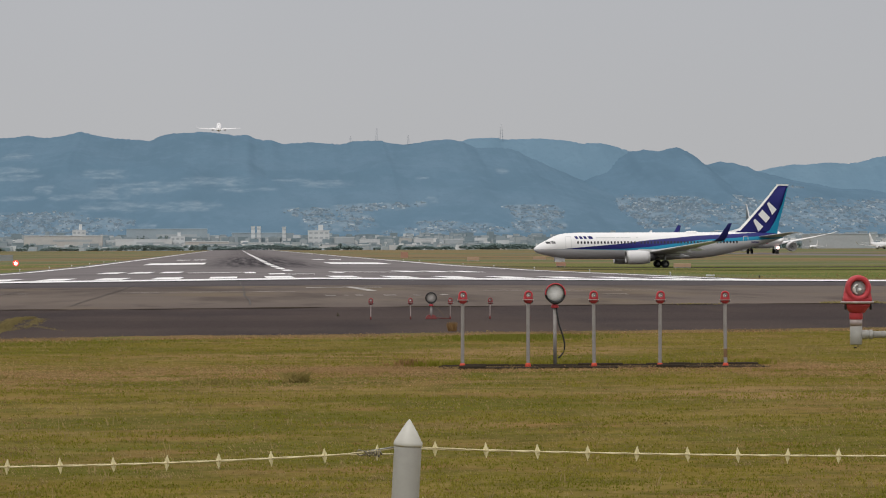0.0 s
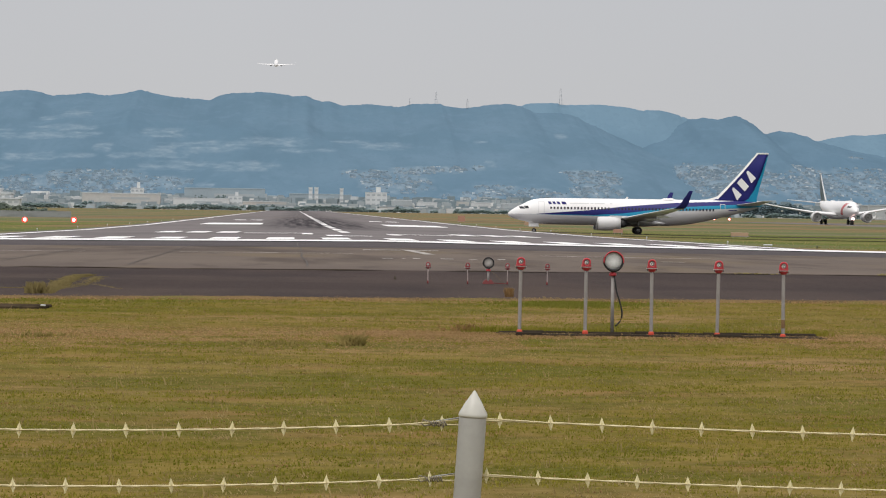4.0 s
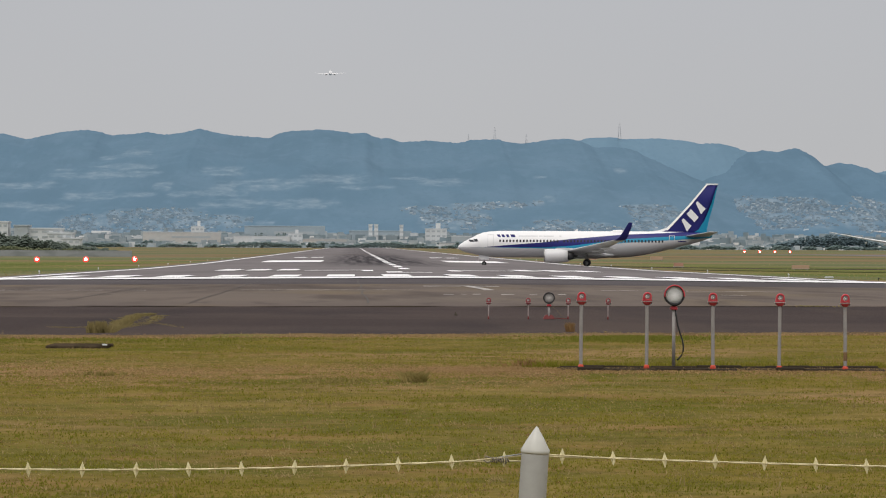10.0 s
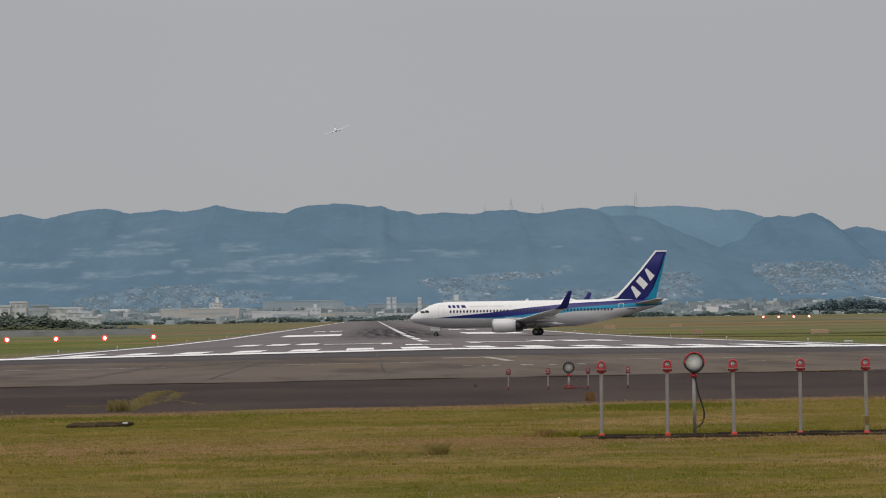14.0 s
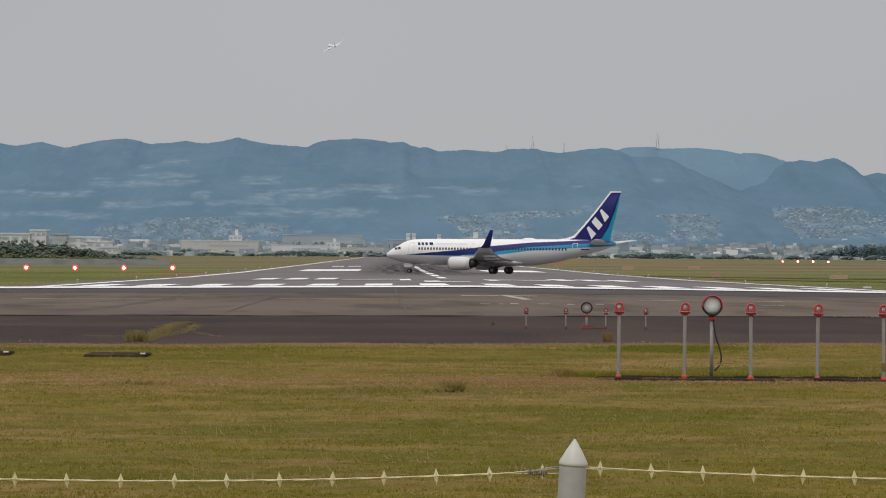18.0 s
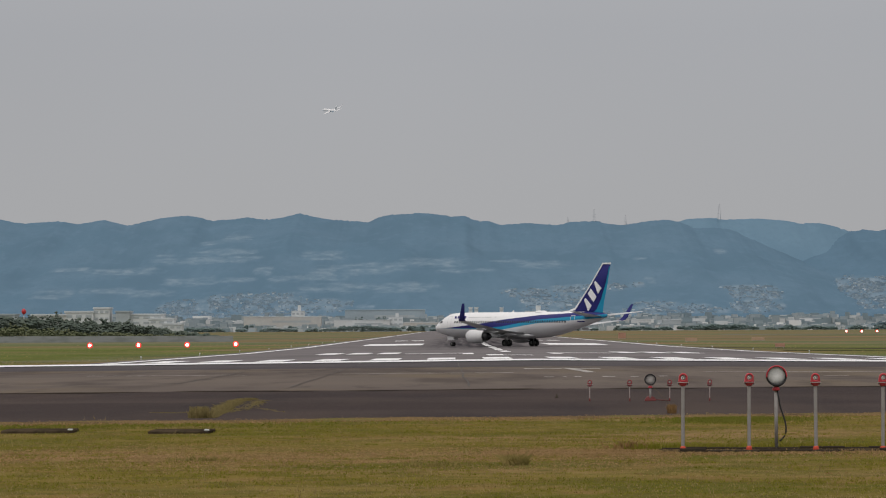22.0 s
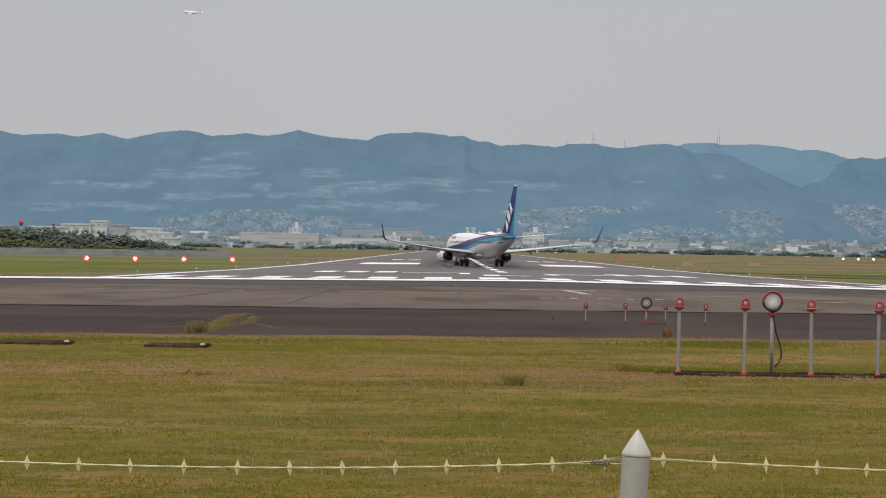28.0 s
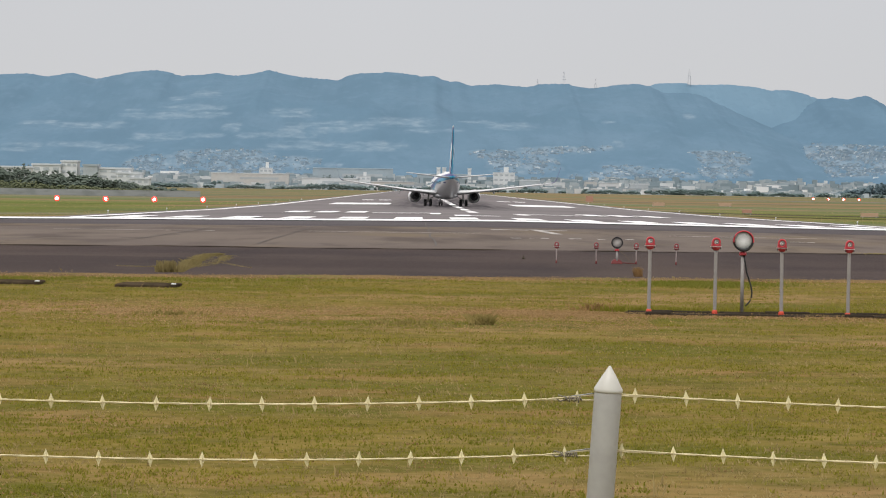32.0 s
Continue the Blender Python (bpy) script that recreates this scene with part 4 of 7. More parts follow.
def streak(name, path, spread, h, n, mat, label, seed):
    """Dead grass lying in a streak along a line of ground points."""
    def place(r):
        q = r.random() * (len(path) - 1)
        i = int(q)
        u = q - i
        (xa, ya), (xb, yb) = path[i], path[i + 1]
        k = math.sin(math.pi * min(1.0, max(0.04, q / (len(path) - 1)))) ** 0.5
        return xa + (xb - xa) * u + r.gauss(0, spread) * k, ya + (yb - ya) * u + r.gauss(0, spread * 2.2) * k
    return blades(name, n, place, h * 0.3, h, mat, label, "grass", seed, None, 0.013, 1.9, per=5)


streak("dry_grass_heap", [(-5.1, 61.4), (-5.3, 66.5), (-5.5, 71.5), (-5.6, 76.5), (-5.35, 78.0)], 0.09, 0.11, 800, DEAD_GRASS, "flattened heap of dry grass on the asphalt", 17)
streak("dry_grass_heap", [(-5.2, 64.5), (-4.9, 69.0), (-4.95, 73.5), (-5.1, 76.5)], 0.12, 0.07, 420, DEAD_GRASS, "thin spread of dry grass on the asphalt", 26)
streak("dry_grass_heap", [(-5.6, 78.4), (-5.2, 77.6), (-4.85, 77.0)], 0.035, 0.06, 160, DEAD_GRASS, "thin streak of dry grass on the asphalt", 18)
streak("dry_grass_heap", [(-5.2, 69.0), (-4.65, 69.4), (-4.2, 67.4), (-3.8, 65.6)], 0.035, 0.06, 170, DEAD_GRASS, "thin streak of dry grass on the asphalt", 20)
streak("dry_grass_heap", [(-6.75, 65.6), (-6.2, 65.4), (-5.5, 65.9)], 0.05, 0.06, 260, DEAD_GRASS, "thin streak of dry grass on the asphalt", 23)
mark = thing("marker_cone", pose(2.7, 78.8, ground(2.7, 78.8) + 0.03), "small pale marker cone on the asphalt", "marker")
part("cone", Build().lathe([(0.04, 0.012), (0.034, 0.02), (0.010, 0.095), (0.0, 0.10)], (0, 0, 0), "z", 12), CONCRETE, mark)
part("base", Build().box(0, 0, 0, 0.10, 0.10, 0.012, bevel=0.003), CONCRETE, mark)
clump("joint_weed", 19.8, 93.5, 0.5, 0.3, 0.14, 90, BUSH, "low weeds in a pavement joint", "weed", 24, lean=1.2)
clump("joint_weed", 14.5, 93.0, 0.4, 0.3, 0.10, 50, BUSH, "low weeds in a pavement joint", "weed", 25, lean=1.2)
clump("verge_weeds", 5.6, 62.6, 0.9, 0.4, 0.07, 70, DRY_GRASS, "dry weeds creeping onto the asphalt", "weed", 19, lean=1.5)

# covered pits in the lawn
for i, (x, y, w, d) in enumerate(((-4.96, 53.5, 1.10, 1.1), (-7.60, 54.0, 1.30, 1.1))):
    t = thing("pit_cover", pose(x, y, ground(x, y) - 0.03, 0, 0, 1.5 * (i * 2 - 1)), "weathered dark concrete slab lying in the lawn", "slab", "pit covers")
    part("slab", Build().box(0, 0, 0, w, d, 0.085, bevel=0.02), PIT, t)
    part("patch", Build().box(w / 2 - 0.045, -d / 2 + 0.03, 0.08, 0.085, 0.09, 0.03, bevel=0.008), WALL_WHITE, t, "white marker on the slab's corner")

# ---- approach lights ----
def lamp_unit(parent, x, y, z, s=1.0, paint=RED):
    """A lamp head: housing ring, glass, reflector, flange and cup; z is the flange's height."""
    head = part("lamp_head", Build().lathe([(0.060 * s, 0.03), (0.076 * s, 0.020), (0.083 * s, -0.005), (0.083 * s, -0.030), (0.074 * s, -0.042), (0.054 * s, -0.040), (0.049 * s, -0.022), (0.0, -0.010)],
                                           (x, y - 0.005, z + 0.092 * s), "y", 28), paint, parent, "red lamp housing")
    part("lamp_shell", Build().lathe([(0.01 * s, 0.11 * s), (0.045 * s, 0.085 * s), (0.070 * s, 0.02 * s), (0.070 * s, -0.005)], (x, y, z + 0.092 * s), "y", 20), paint, head)
    part("yoke", Build().loft([[(x + k * w, y + q * d, z + h * s) for k, q in ((-1, -1), (-0.8, -1.25), (0.8, -1.25), (1, -1), (1, 1), (-1, 1))]
                               for h, w, d in ((0.004, 0.090 * s, 0.040 * s), (0.03, 0.088 * s, 0.034 * s), (0.07, 0.082 * s, 0.024 * s), (0.095, 0.078 * s, 0.018 * s))]), paint, head)
    part("glass", Build().lathe([(0.0, -0.028), (0.028 * s, -0.027), (0.046 * s, -0.024), (0.051 * s, -0.018)], (x, y - 0.008, z + 0.090 * s), "y", 20), LENS, head, "grey lamp glass")
    arc = [(x + 0.031 * s * math.cos(a), y - 0.040, z + (0.084 + 0.031 * math.sin(a)) * s) for a in [math.radians(100 + 14 * i) for i in range(12)]]
    part("reflector", Build().tube(arc, [0.004 * s + 0.0065 * s * math.sin(math.pi * i / 11) for i in range(12)], 8), BEAD, head, "pale curved reflector")
    part("bulb", Build().lathe([(0.0, -0.016), (0.010 * s, -0.013), (0.014 * s, 0.0), (0.010 * s, 0.012)], (x + 0.006 * s, y - 0.036, z + 0.080 * s), "y", 12), BEAD, head)
    part("flange", Build().lathe([(0.0, 0.005), (0.104 * s, 0.005), (0.108 * s, 0.0), (0.104 * s, -0.006), (0.0, -0.006)], (x, y, z), "z", 28), PALE_STEEL, parent, "pale metal flange")
    part("cup", Build().lathe([(0.084 * s, -0.006), (0.086 * s, -0.022 * s), (0.064 * s, -0.046 * s), (0.050 * s, -0.066 * s), (0.036 * s, -0.070 * s)], (x, y, z), "z", 20), paint, parent, "red cup below the lamp")
    for dx in (-0.082 * s, 0.082 * s):
        part("bolt", Build().lathe([(0.0, 0.004), (0.008 * s, 0.004), (0.008 * s, -0.036), (0.0, -0.038)], (x + dx, y - 0.022, z), "z", 8), DARK, parent)
    return head


def approach_lamp(name, height, s, r, label, group, foot=ORANGE, shaft=GALV, paint=RED):
    """A lamp on its own pole with a red foot collar; its base is the origin."""
    t = thing(name, pose(0, 0, 0), label, "approach light", group)
    part("pole", Build().lathe([(r * 1.0, 0.0), (r, 0.05), (r, height - 0.10), (r * 0.9, height - 0.07)], (0, 0, 0), "z", 16), shaft, t)
    part("collar", Build().lathe([(r * 1.5, 0.0), (r * 1.65, 0.02), (r * 1.6, 0.055), (r * 1.15, 0.075)], (0, 0, 0), "z", 16), foot, t, "foot collar")
    part("neck", Build().lathe([(r * 0.75, height - 0.09), (r * 0.75, height - 0.06)], (0, 0, 0), "z", 12), STEEL, t)
    lamp_unit(t, 0, 0, height, s, paint)
    return t


BAR_Y, BAR_Z = 44.7, ground(5.4, 44.7)
first = approach_lamp("approach_lamp", 1.035, 0.80, 0.027, "red approach lamp on a grey steel pole in the lawn", "lamps of the near row")
first.matrix_world = pose(3.42, BAR_Y, BAR_Z, 0, 0.4, 0)
for i, x in enumerate((4.42, 5.43, 6.44, 7.45)):
    c = copy_thing(first, pose(x, BAR_Y, BAR_Z - 0.006 * i, 0, (0.3, -0.2, 0.5, -0.3)[i], (4, -3, 2, -5)[i]))
    if i == 3:
        tagged(c, "red approach lamp on a rust-stained grey steel pole")
        part("rust_stain", Build().lathe([(0.0288, 0.16), (0.0292, 0.17), (0.0292, 0.28), (0.0288, 0.29)], (0, 0, 0), "z", 16), RUST, c, "rust-brown stain round the pole")
foot = thing("lamp_footing", pose(5.43, BAR_Y, BAR_Z - 0.06), "low dark concrete strip under the lamp row", "footing")
for x0, x1, d in ((-2.35, -1.1, 0.85), (-1.07, 0.25, 1.0), (0.28, 1.4, 0.8), (1.43, 2.62, 0.9)):
    part("slab", Build().box((x0 + x1) / 2, 0.05, 0, x1 - x0, d, 0.075, bevel=0.015), PIT, foot)
for y0, x0, x1 in ((0.42, -2.3, 2.6), (-0.50, -2.1, 0.3), (-0.46, 0.9, 2.62)):
    n0 = int((x1 - x0) / 0.35)
    for i in range(n0):
        xc = x0 + (x1 - x0) * (i + 0.5) / n0
        part("kerb", Build().box(xc, y0 + 0.05 * noise.noise((xc * 2, y0, 0)), 0.0, (x1 - x0) / n0 * 0.97, 0.12, 0.10 + 0.035 * noise.noise((xc * 1.3, y0, 4)), bevel=0.012), DIRT_DARK, foot)


def flasher(name, pole_h, s, label, m, cable=True, ring_in=0.140, face=None, rim_mat=None):
    """A large flashing lamp in a drum housing on a pole."""
    t = thing(name, m, label, "flashing light")
    if pole_h:
        part("pole", Build().lathe([(0.027, 0), (0.027, pole_h)], (0, 0, 0), "z", 16), GALV, t)
    part("bracket", Build().lathe([(0.055, -0.012), (0.06, 0.0), (0.055, 0.03), (0.03, 0.045)], (0, 0, pole_h), "z", 16), RED, t, "red mounting bracket")
    zc = pole_h + 0.045 + 0.165 * s
    drum = part("drum", Build().lathe([(0.09 * s, 0.16 * s), (0.145 * s, 0.10 * s), (0.160 * s, -0.06 * s), (0.154 * s, -0.075 * s), (ring_in * s, -0.07 * s), (ring_in * s - 0.004, -0.03 * s), (0.0, -0.03 * s)],
                                      (0, 0, zc), "y", 32), BLACK, t, "black drum housing")
    part("glass", Build().lathe([(0.0, -0.046 * s), (0.07 * s, -0.045 * s), (ring_in * 0.93 * s, -0.041 * s), (ring_in * 0.96 * s, -0.034 * s)], (0, 0, zc + 0.008 * s), "y", 32), face or REFLECTOR, drum, "pale reflector glass")
    low_arc = [((ring_in + 0.002) * s * math.cos(a), -0.072 * s, zc + (ring_in + 0.002) * s * math.sin(a)) for a in [math.radians(195 + 150 * i / 16) for i in range(17)]]
    if not face:
        part("shade", Build().tube(low_arc, [0.004 + 0.021 * s * math.sin(math.pi * i / 16) for i in range(17)], 8), BLACK, drum, "black lower crescent")
    ring = Build()
    rr, n0 = 0.152 * s, 28
    arc = [(rr * math.cos(a), -0.075 * s, zc + rr * math.sin(a)) for a in [math.radians(-8 + 196 * i / n0) for i in range(n0 + 1)]]
    ring.tube(arc, 0.011 * s, 8)
    part("rim", ring, rim_mat or RED, drum, "" if rim_mat else "red painted upper rim")
    if cable:
        path = [(0.02, -0.02, pole_h - 0.01), (0.034, -0.03, pole_h - 0.12), (0.058, -0.03, pole_h - 0.26), (0.098, -0.03, pole_h - 0.38), (0.130, -0.03, pole_h - 0.48),
                (0.146, -0.03, pole_h - 0.57), (0.142, -0.03, pole_h - 0.65), (0.118, -0.03, pole_h - 0.71), (0.072, -0.02, pole_h - 0.765), (0.045, -0.02, pole_h - 0.785)]
        part("cable", Build().tube(path, 0.0125, 8), BLACK, t, "hanging black cable")
    return t


flasher("flashing_lamp", 0.92, 1.0, "large flashing lamp in a black drum with a red rim", pose(4.886, 45.2, ground(4.9, 45.2) - 0.01, 0, 0, 3))

FAR_Y = 74.7
far_z = ground(5.4, FAR_Y) + 0.03
low = approach_lamp("low_approach_lamp", 0.42, 0.70, 0.013, "small red approach lamp on a short post in the asphalt", "lamps of the far row", DULL_RED, PALE_STEEL, FADED_RED)
low.matrix_world = pose(3.39, FAR_Y, far_z, 0, 0.5, 0)
for i, x in enumerate((4.40, 5.41, 6.42, 7.43)):
    copy_thing(low, pose(x, FAR_Y, far_z, 0, (-0.4, 0.3, 0.6, -0.2)[i], (3, -4, 5, 2)[i]))
# Its open ring is filled with an added disc in the pavement's tone.
flasher("flashing_lamp", 0.34, 0.92, "large flashing lamp on a short red stand", pose(4.93, FAR_Y + 0.1, far_z, 0, 0, -3), cable=False, ring_in=0.138, face=RING_FILL, rim_mat=BLACK)
stand = thing("lamp_stand_box", pose(4.93, FAR_Y + 0.15, far_z), "low red junction box below the flashing lamp", "box")
part("box", Build().box(0, 0, 0, 0.30, 0.2, 0.09, taper=0.72, bevel=0.012), DULL_RED, stand)
part("lid", Build().box(0, 0, 0.09, 0.20, 0.15, 0.025, taper=0.6, bevel=0.004), DULL_RED, stand)
part("conduit", Build().tube([(0.15, 0, 0.03), (0.3, -0.05, 0.02), (0.48, -0.02, 0.015)], 0.012, 6), DULL_RED, stand)

# the nearest lamp, on a pipe arm
tl = thing("arm_lamp", pose(3.115, 14.7, 0), "red approach lamp on a grey pipe arm", "approach light")
lamp_unit(tl, 0.006, 0, 2.662, 0.78)
part("neck", Build().lathe([(0.031, 2.541), (0.032, 2.575)], (0, 0, 0), "z", 20), PALE_STEEL, tl)
part("neck_band", Build().lathe([(0.031, 2.574), (0.034, 2.577), (0.035, 2.604), (0.033, 2.608)], (0, 0, 0), "z", 20), RED, tl, "red band on the neck")
part("tee", Build().lathe([(0.027, 2.448), (0.031, 2.453), (0.031, 2.540), (0.028, 2.543)], (0, 0, 0), "z", 20), POST, tl)
part("coupling", Build().lathe([(0.023, 0.02), (0.023, 0.058), (0.019, 0.06), (0.019, 0.064), (0.024, 0.066), (0.024, 0.082), (0.0175, 0.085)], (0, 0, 2.499), "x", 20), POST, tl)
part("pipe", Build().lathe([(0.0175, 0.08), (0.0175, 2.33)], (0, 0, 2.499), "x", 16), POST, tl)
part("drip_hook", Build().tube([(0.008, 0, 2.452), (0.010, 0, 2.438), (0.0, 0, 2.432), (-0.012, 0, 2.436)], 0.003, 6), DARK, tl)
part("mast", Build().lathe([(0.05, ground(5.4, 14.7)), (0.05, 2.56)], (2.33, 0, 0), "z", 16), GALV, tl)

# ---- boundary fence ----
FY = 8.0
fp = thing("fence_post", pose(0.468, FY, 2.483, 0, 3.3, 0), "grey round fence post with a pale pointed cap", "fence post")
part("shaft", Build().lathe([(0.0375, -1.45), (0.0375, -0.075), (0.0372, -0.072)], (0, 0, 0), "z", 32), POST, fp)
part("cap", Build().lathe([(0.0382, -0.074), (0.0394, -0.069), (0.0390, -0.063), (0.0212, -0.031), (0.0040, -0.0035), (0.0005, 0.0)], (0, 0, 0), "z", 32), CAP, fp, "pale conical cap")

BARB_ME = Build()
for a in (0.0, math.pi / 2):
    c, s = math.cos(a), math.sin(a)
    rim = [(0, 0.0225), (0.0042, 0.011), (0.0085, 0.0), (0.0042, -0.011), (0, -0.0225), (-0.0042, -0.011), (-0.0085, 0.0), (-0.0042, 0.011)]
    vs = [(u * c, u * s, h) for u, h in rim] + [(-0.0012 * s, 0.0012 * c, 0.0), (0.0012 * s, -0.0012 * c, 0.0)]
    BARB_ME.add(vs, [(i, (i + 1) % 8, 8) for i in range(8)] + [((i + 1) % 8, i, 9) for i in range(8)])
barb_mesh = BARB_ME.mesh("barb", BARB)


def strand(row, z, side, first_barb):
    """One strand of two twisted wires with plastic barbs, from the post to the next one."""
    x0 = 0.468 + (z - 2.478) * math.tan(radians(3.3)) + side * 0.036
    x1 = x0 + side * 2.35
    t = thing("barbed_wire", pose(0, 0, 0), "cream plastic-coated wire with diamond barbs", "barbed wire", "fence strands")

    def height(x):
        u = abs(x - x0) / 2.35
        return z + 0.004 * side - 0.155 * u * (1 - u) * (0.86 if side < 0 else 0.45) - (0.028 if side > 0 else 0.0) * u - 0.005

    def depth(x):
        return FY + 0.039

    for k in (0, 1):
        pts = []
        for i in range(161):
            x = x0 + (x1 - x0) * i / 160
            a = i * 0.55 + k * math.pi
            spread = 0.0012 + (0.006 if side < 0 else 0.001) * max(0.0, 1 - abs(x - x0) / 0.13)
            pts.append((x, depth(x) + 0.0010 * math.cos(a), height(x) + (spread if abs(x - x0) < 0.13 else 0.0010) * (math.sin(a) if abs(x - x0) > 0.13 else (1 - 2 * k))))
        part("wire", Build().tube(pts, 0.0021, 6), WIRE, t)
    x = first_barb
    rng = random.Random(int(row * 10 + side * 3))
    while min(x0, x1) < x < max(x0, x1):
        ob = part("barb", barb_mesh, None, t)
        ob.matrix_local = pose(x, depth(x), height(x), rng.uniform(-4, 4), rng.uniform(-4, 4), rng.uniform(-14, 14))
        x += side * ((0.1425 if side < 0 else 0.1385) + rng.uniform(-0.004, 0.004))
    if side < 0:
        kx = x0 - 0.062
        b = Build()
        coil = []
        for i in range(61):
            a = i * 0.82
            q = 0.0065 * (1 + 0.55 * noise.noise((i * 0.23, row * 3.0, 2.0)))
            coil.append((kx - 0.020 + 0.048 * i / 60 + 0.004 * noise.noise((i * 0.4, row, 9.0)), depth(kx) + q * math.cos(a), height(kx) - 0.001 + q * math.sin(a) + 0.004 * noise.noise((i * 0.11, row, 5.0))))
        b.tube([(kx - 0.02, depth(kx), height(kx) + 0.004), (kx - 0.034, depth(kx), height(kx) + 0.009), (kx - 0.040, depth(kx), height(kx) - 0.001), (kx - 0.030, depth(kx), height(kx) - 0.008), (kx - 0.018, depth(kx), height(kx) - 0.004)], 0.0022, 6)
        b.tube(coil, 0.0020, 6)
        part("twist", b, KNOT, t, "grey wire twisted round the strand")
        part("tie", Build().tube([(kx, depth(kx), height(kx) + 0.006), (x0 + 0.002, depth(x0), height(x0) + 0.012)], 0.002, 6), STEEL, t)
    return t


for row, (z, lb, rb) in enumerate(((2.402, 0.382, 0.540), (2.250, 0.351, 0.506), (2.098, 0.355, 0.500))):
    strand(row, z, -1, lb)
    strand(row, z, 1, rb)
copy_thing(fp, pose(0.468 - 2.4, FY, 2.44, 0, 1, 0))
copy_thing(fp, pose(0.468 + 2.4, FY, 2.46, 0, -1, 0))


# ---- aircraft ----
def curve_node(nt, points):
    n = nt.nodes.new("ShaderNodeFloatCurve")
    c = n.mapping.curves[0]
    c.points[0].location = points[0]
    c.points[1].location = points[-1]
    for p in points[1:-1]:
        c.points.new(*p)
    for p in c.points:
        p.handle_type = "VECTOR"
    n.mapping.update()
    return n


def livery():
    """White above, navy and light blue bands that rise to the tail, grey belly."""
    m = bpy.data.materials.new("banded_fuselage_paint")
    m.use_nodes = True
    nt = m.node_tree
    bs = nt.nodes["Principled BSDF"]
    bs.inputs["Roughness"].default_value = 0.34
    bs.inputs["Specular IOR Level"].default_value = 0.25
    tc = nt.nodes.new("ShaderNodeTexCoord")
    sp = nt.nodes.new("ShaderNodeSeparateXYZ")
    nt.links.new(tc.outputs["Object"], sp.inputs[0])
    aft = nt.nodes.new("ShaderNodeMapRange")
    aft.inputs["From Min"].default_value = 19.6
    aft.inputs["From Max"].default_value = -20.4
    nt.links.new(sp.outputs["X"], aft.inputs["Value"])
    hz = nt.nodes.new("ShaderNodeMath")
    hz.operation = "DIVIDE"
    hz.inputs[1].default_value = 6.0
    nt.links.new(sp.outputs["Z"], hz.inputs[0])
    top = [(0, 0.472), (0.10, 0.472), (0.13, 0.492), (0.325, 0.60), (0.4325, 0.69), (0.625, 0.80), (0.75, 0.835), (0.85, 0.87), (0.95, 0.95), (1, 1)]
    mid = [(0, 0.472), (0.13, 0.470), (0.325, 0.470), (0.4325, 0.515), (0.625, 0.685), (0.75, 0.735), (0.9, 0.79), (1, 0.82)]
    bot = [(0, 0.472), (0.13, 0.467), (0.325, 0.445), (0.4325, 0.435), (0.625, 0.59), (0.75, 0.64), (0.9, 0.70), (1, 0.75)]
    n = nt.nodes.new("ShaderNodeTexNoise")
    n.inputs["Scale"].default_value = 0.8
    nt.links.new(tc.outputs["Object"], n.inputs["Vector"])
    wm = nt.nodes.new("ShaderNodeMix")
    wm.data_type = "RGBA"
    wm.inputs["A"].default_value = (0.84, 0.84, 0.84, 1)
    wm.inputs["B"].default_value = (0.77, 0.77, 0.78, 1)
    nt.links.new(n.outputs["Fac"], wm.inputs["Factor"])
    last = wm.outputs["Result"]
    for pts, col in ((top, (0.022, 0.024, 0.150)), (mid, (0.018, 0.250, 0.420)), (bot, (0.55, 0.55, 0.565))):
        cv = curve_node(nt, pts)
        nt.links.new(aft.outputs["Result"], cv.inputs["Value"])
        lt = nt.nodes.new("ShaderNodeMath")
        lt.operation = "LESS_THAN"
        nt.links.new(hz.outputs[0], lt.inputs[0])
        nt.links.new(cv.outputs["Value"], lt.inputs[1])
        mx = nt.nodes.new("ShaderNodeMix")
        mx.data_type = "RGBA"
        mx.inputs["B"].default_value = rgb(col)
        nt.links.new(lt.outputs[0], mx.inputs["Factor"])
        nt.links.new(last, mx.inputs["A"])
        last = mx.outputs["Result"]
    nt.links.new(last, bs.inputs["Base Color"])
    return m


STATIONS = [(0.0, 2.78, 0.03, 0.03), (0.12, 2.79, 0.26, 0.25), (0.45, 2.82, 0.55, 0.52), (1.0, 2.90, 0.86, 0.80), (1.7, 3.00, 1.14, 1.07), (2.3, 3.08, 1.33, 1.28),
            (3.0, 3.19, 1.50, 1.55), (3.8, 3.26, 1.66, 1.78), (4.8, 3.29, 1.79, 1.92), (6.2, 3.30, 1.87, 1.99), (8.0, 3.30, 1.88, 2.01), (24.0, 3.30, 1.88, 2.01),
            (26.0, 3.36, 1.86, 1.95), (28.0, 3.50, 1.77, 1.81), (30.0, 3.70, 1.60, 1.60), (32.0, 3.94, 1.36, 1.35), (34.0, 4.18, 1.06, 1.09), (36.0, 4.42, 0.70, 0.80),
            (37.4, 4.58, 0.40, 0.52), (38.2, 4.66, 0.20, 0.30), (38.5, 4.68, 0.10, 0.16)]
SA = [s[0] for s in STATIONS]


def hull(aft):
    return [float(np.interp(aft, SA, [s[k] for s in STATIONS])) for k in (1, 2, 3)]


def skin(aft, z, side, off=0.014):
    """A point on the hull's side."""
    zc, w, h = hull(aft)
    u = max(-0.999, min(0.999, (z - zc) / h))
    c = math.sqrt(1 - u * u)
    return (19.6 - aft, side * (w * c + off * max(c, 0.3)), z + off * u)


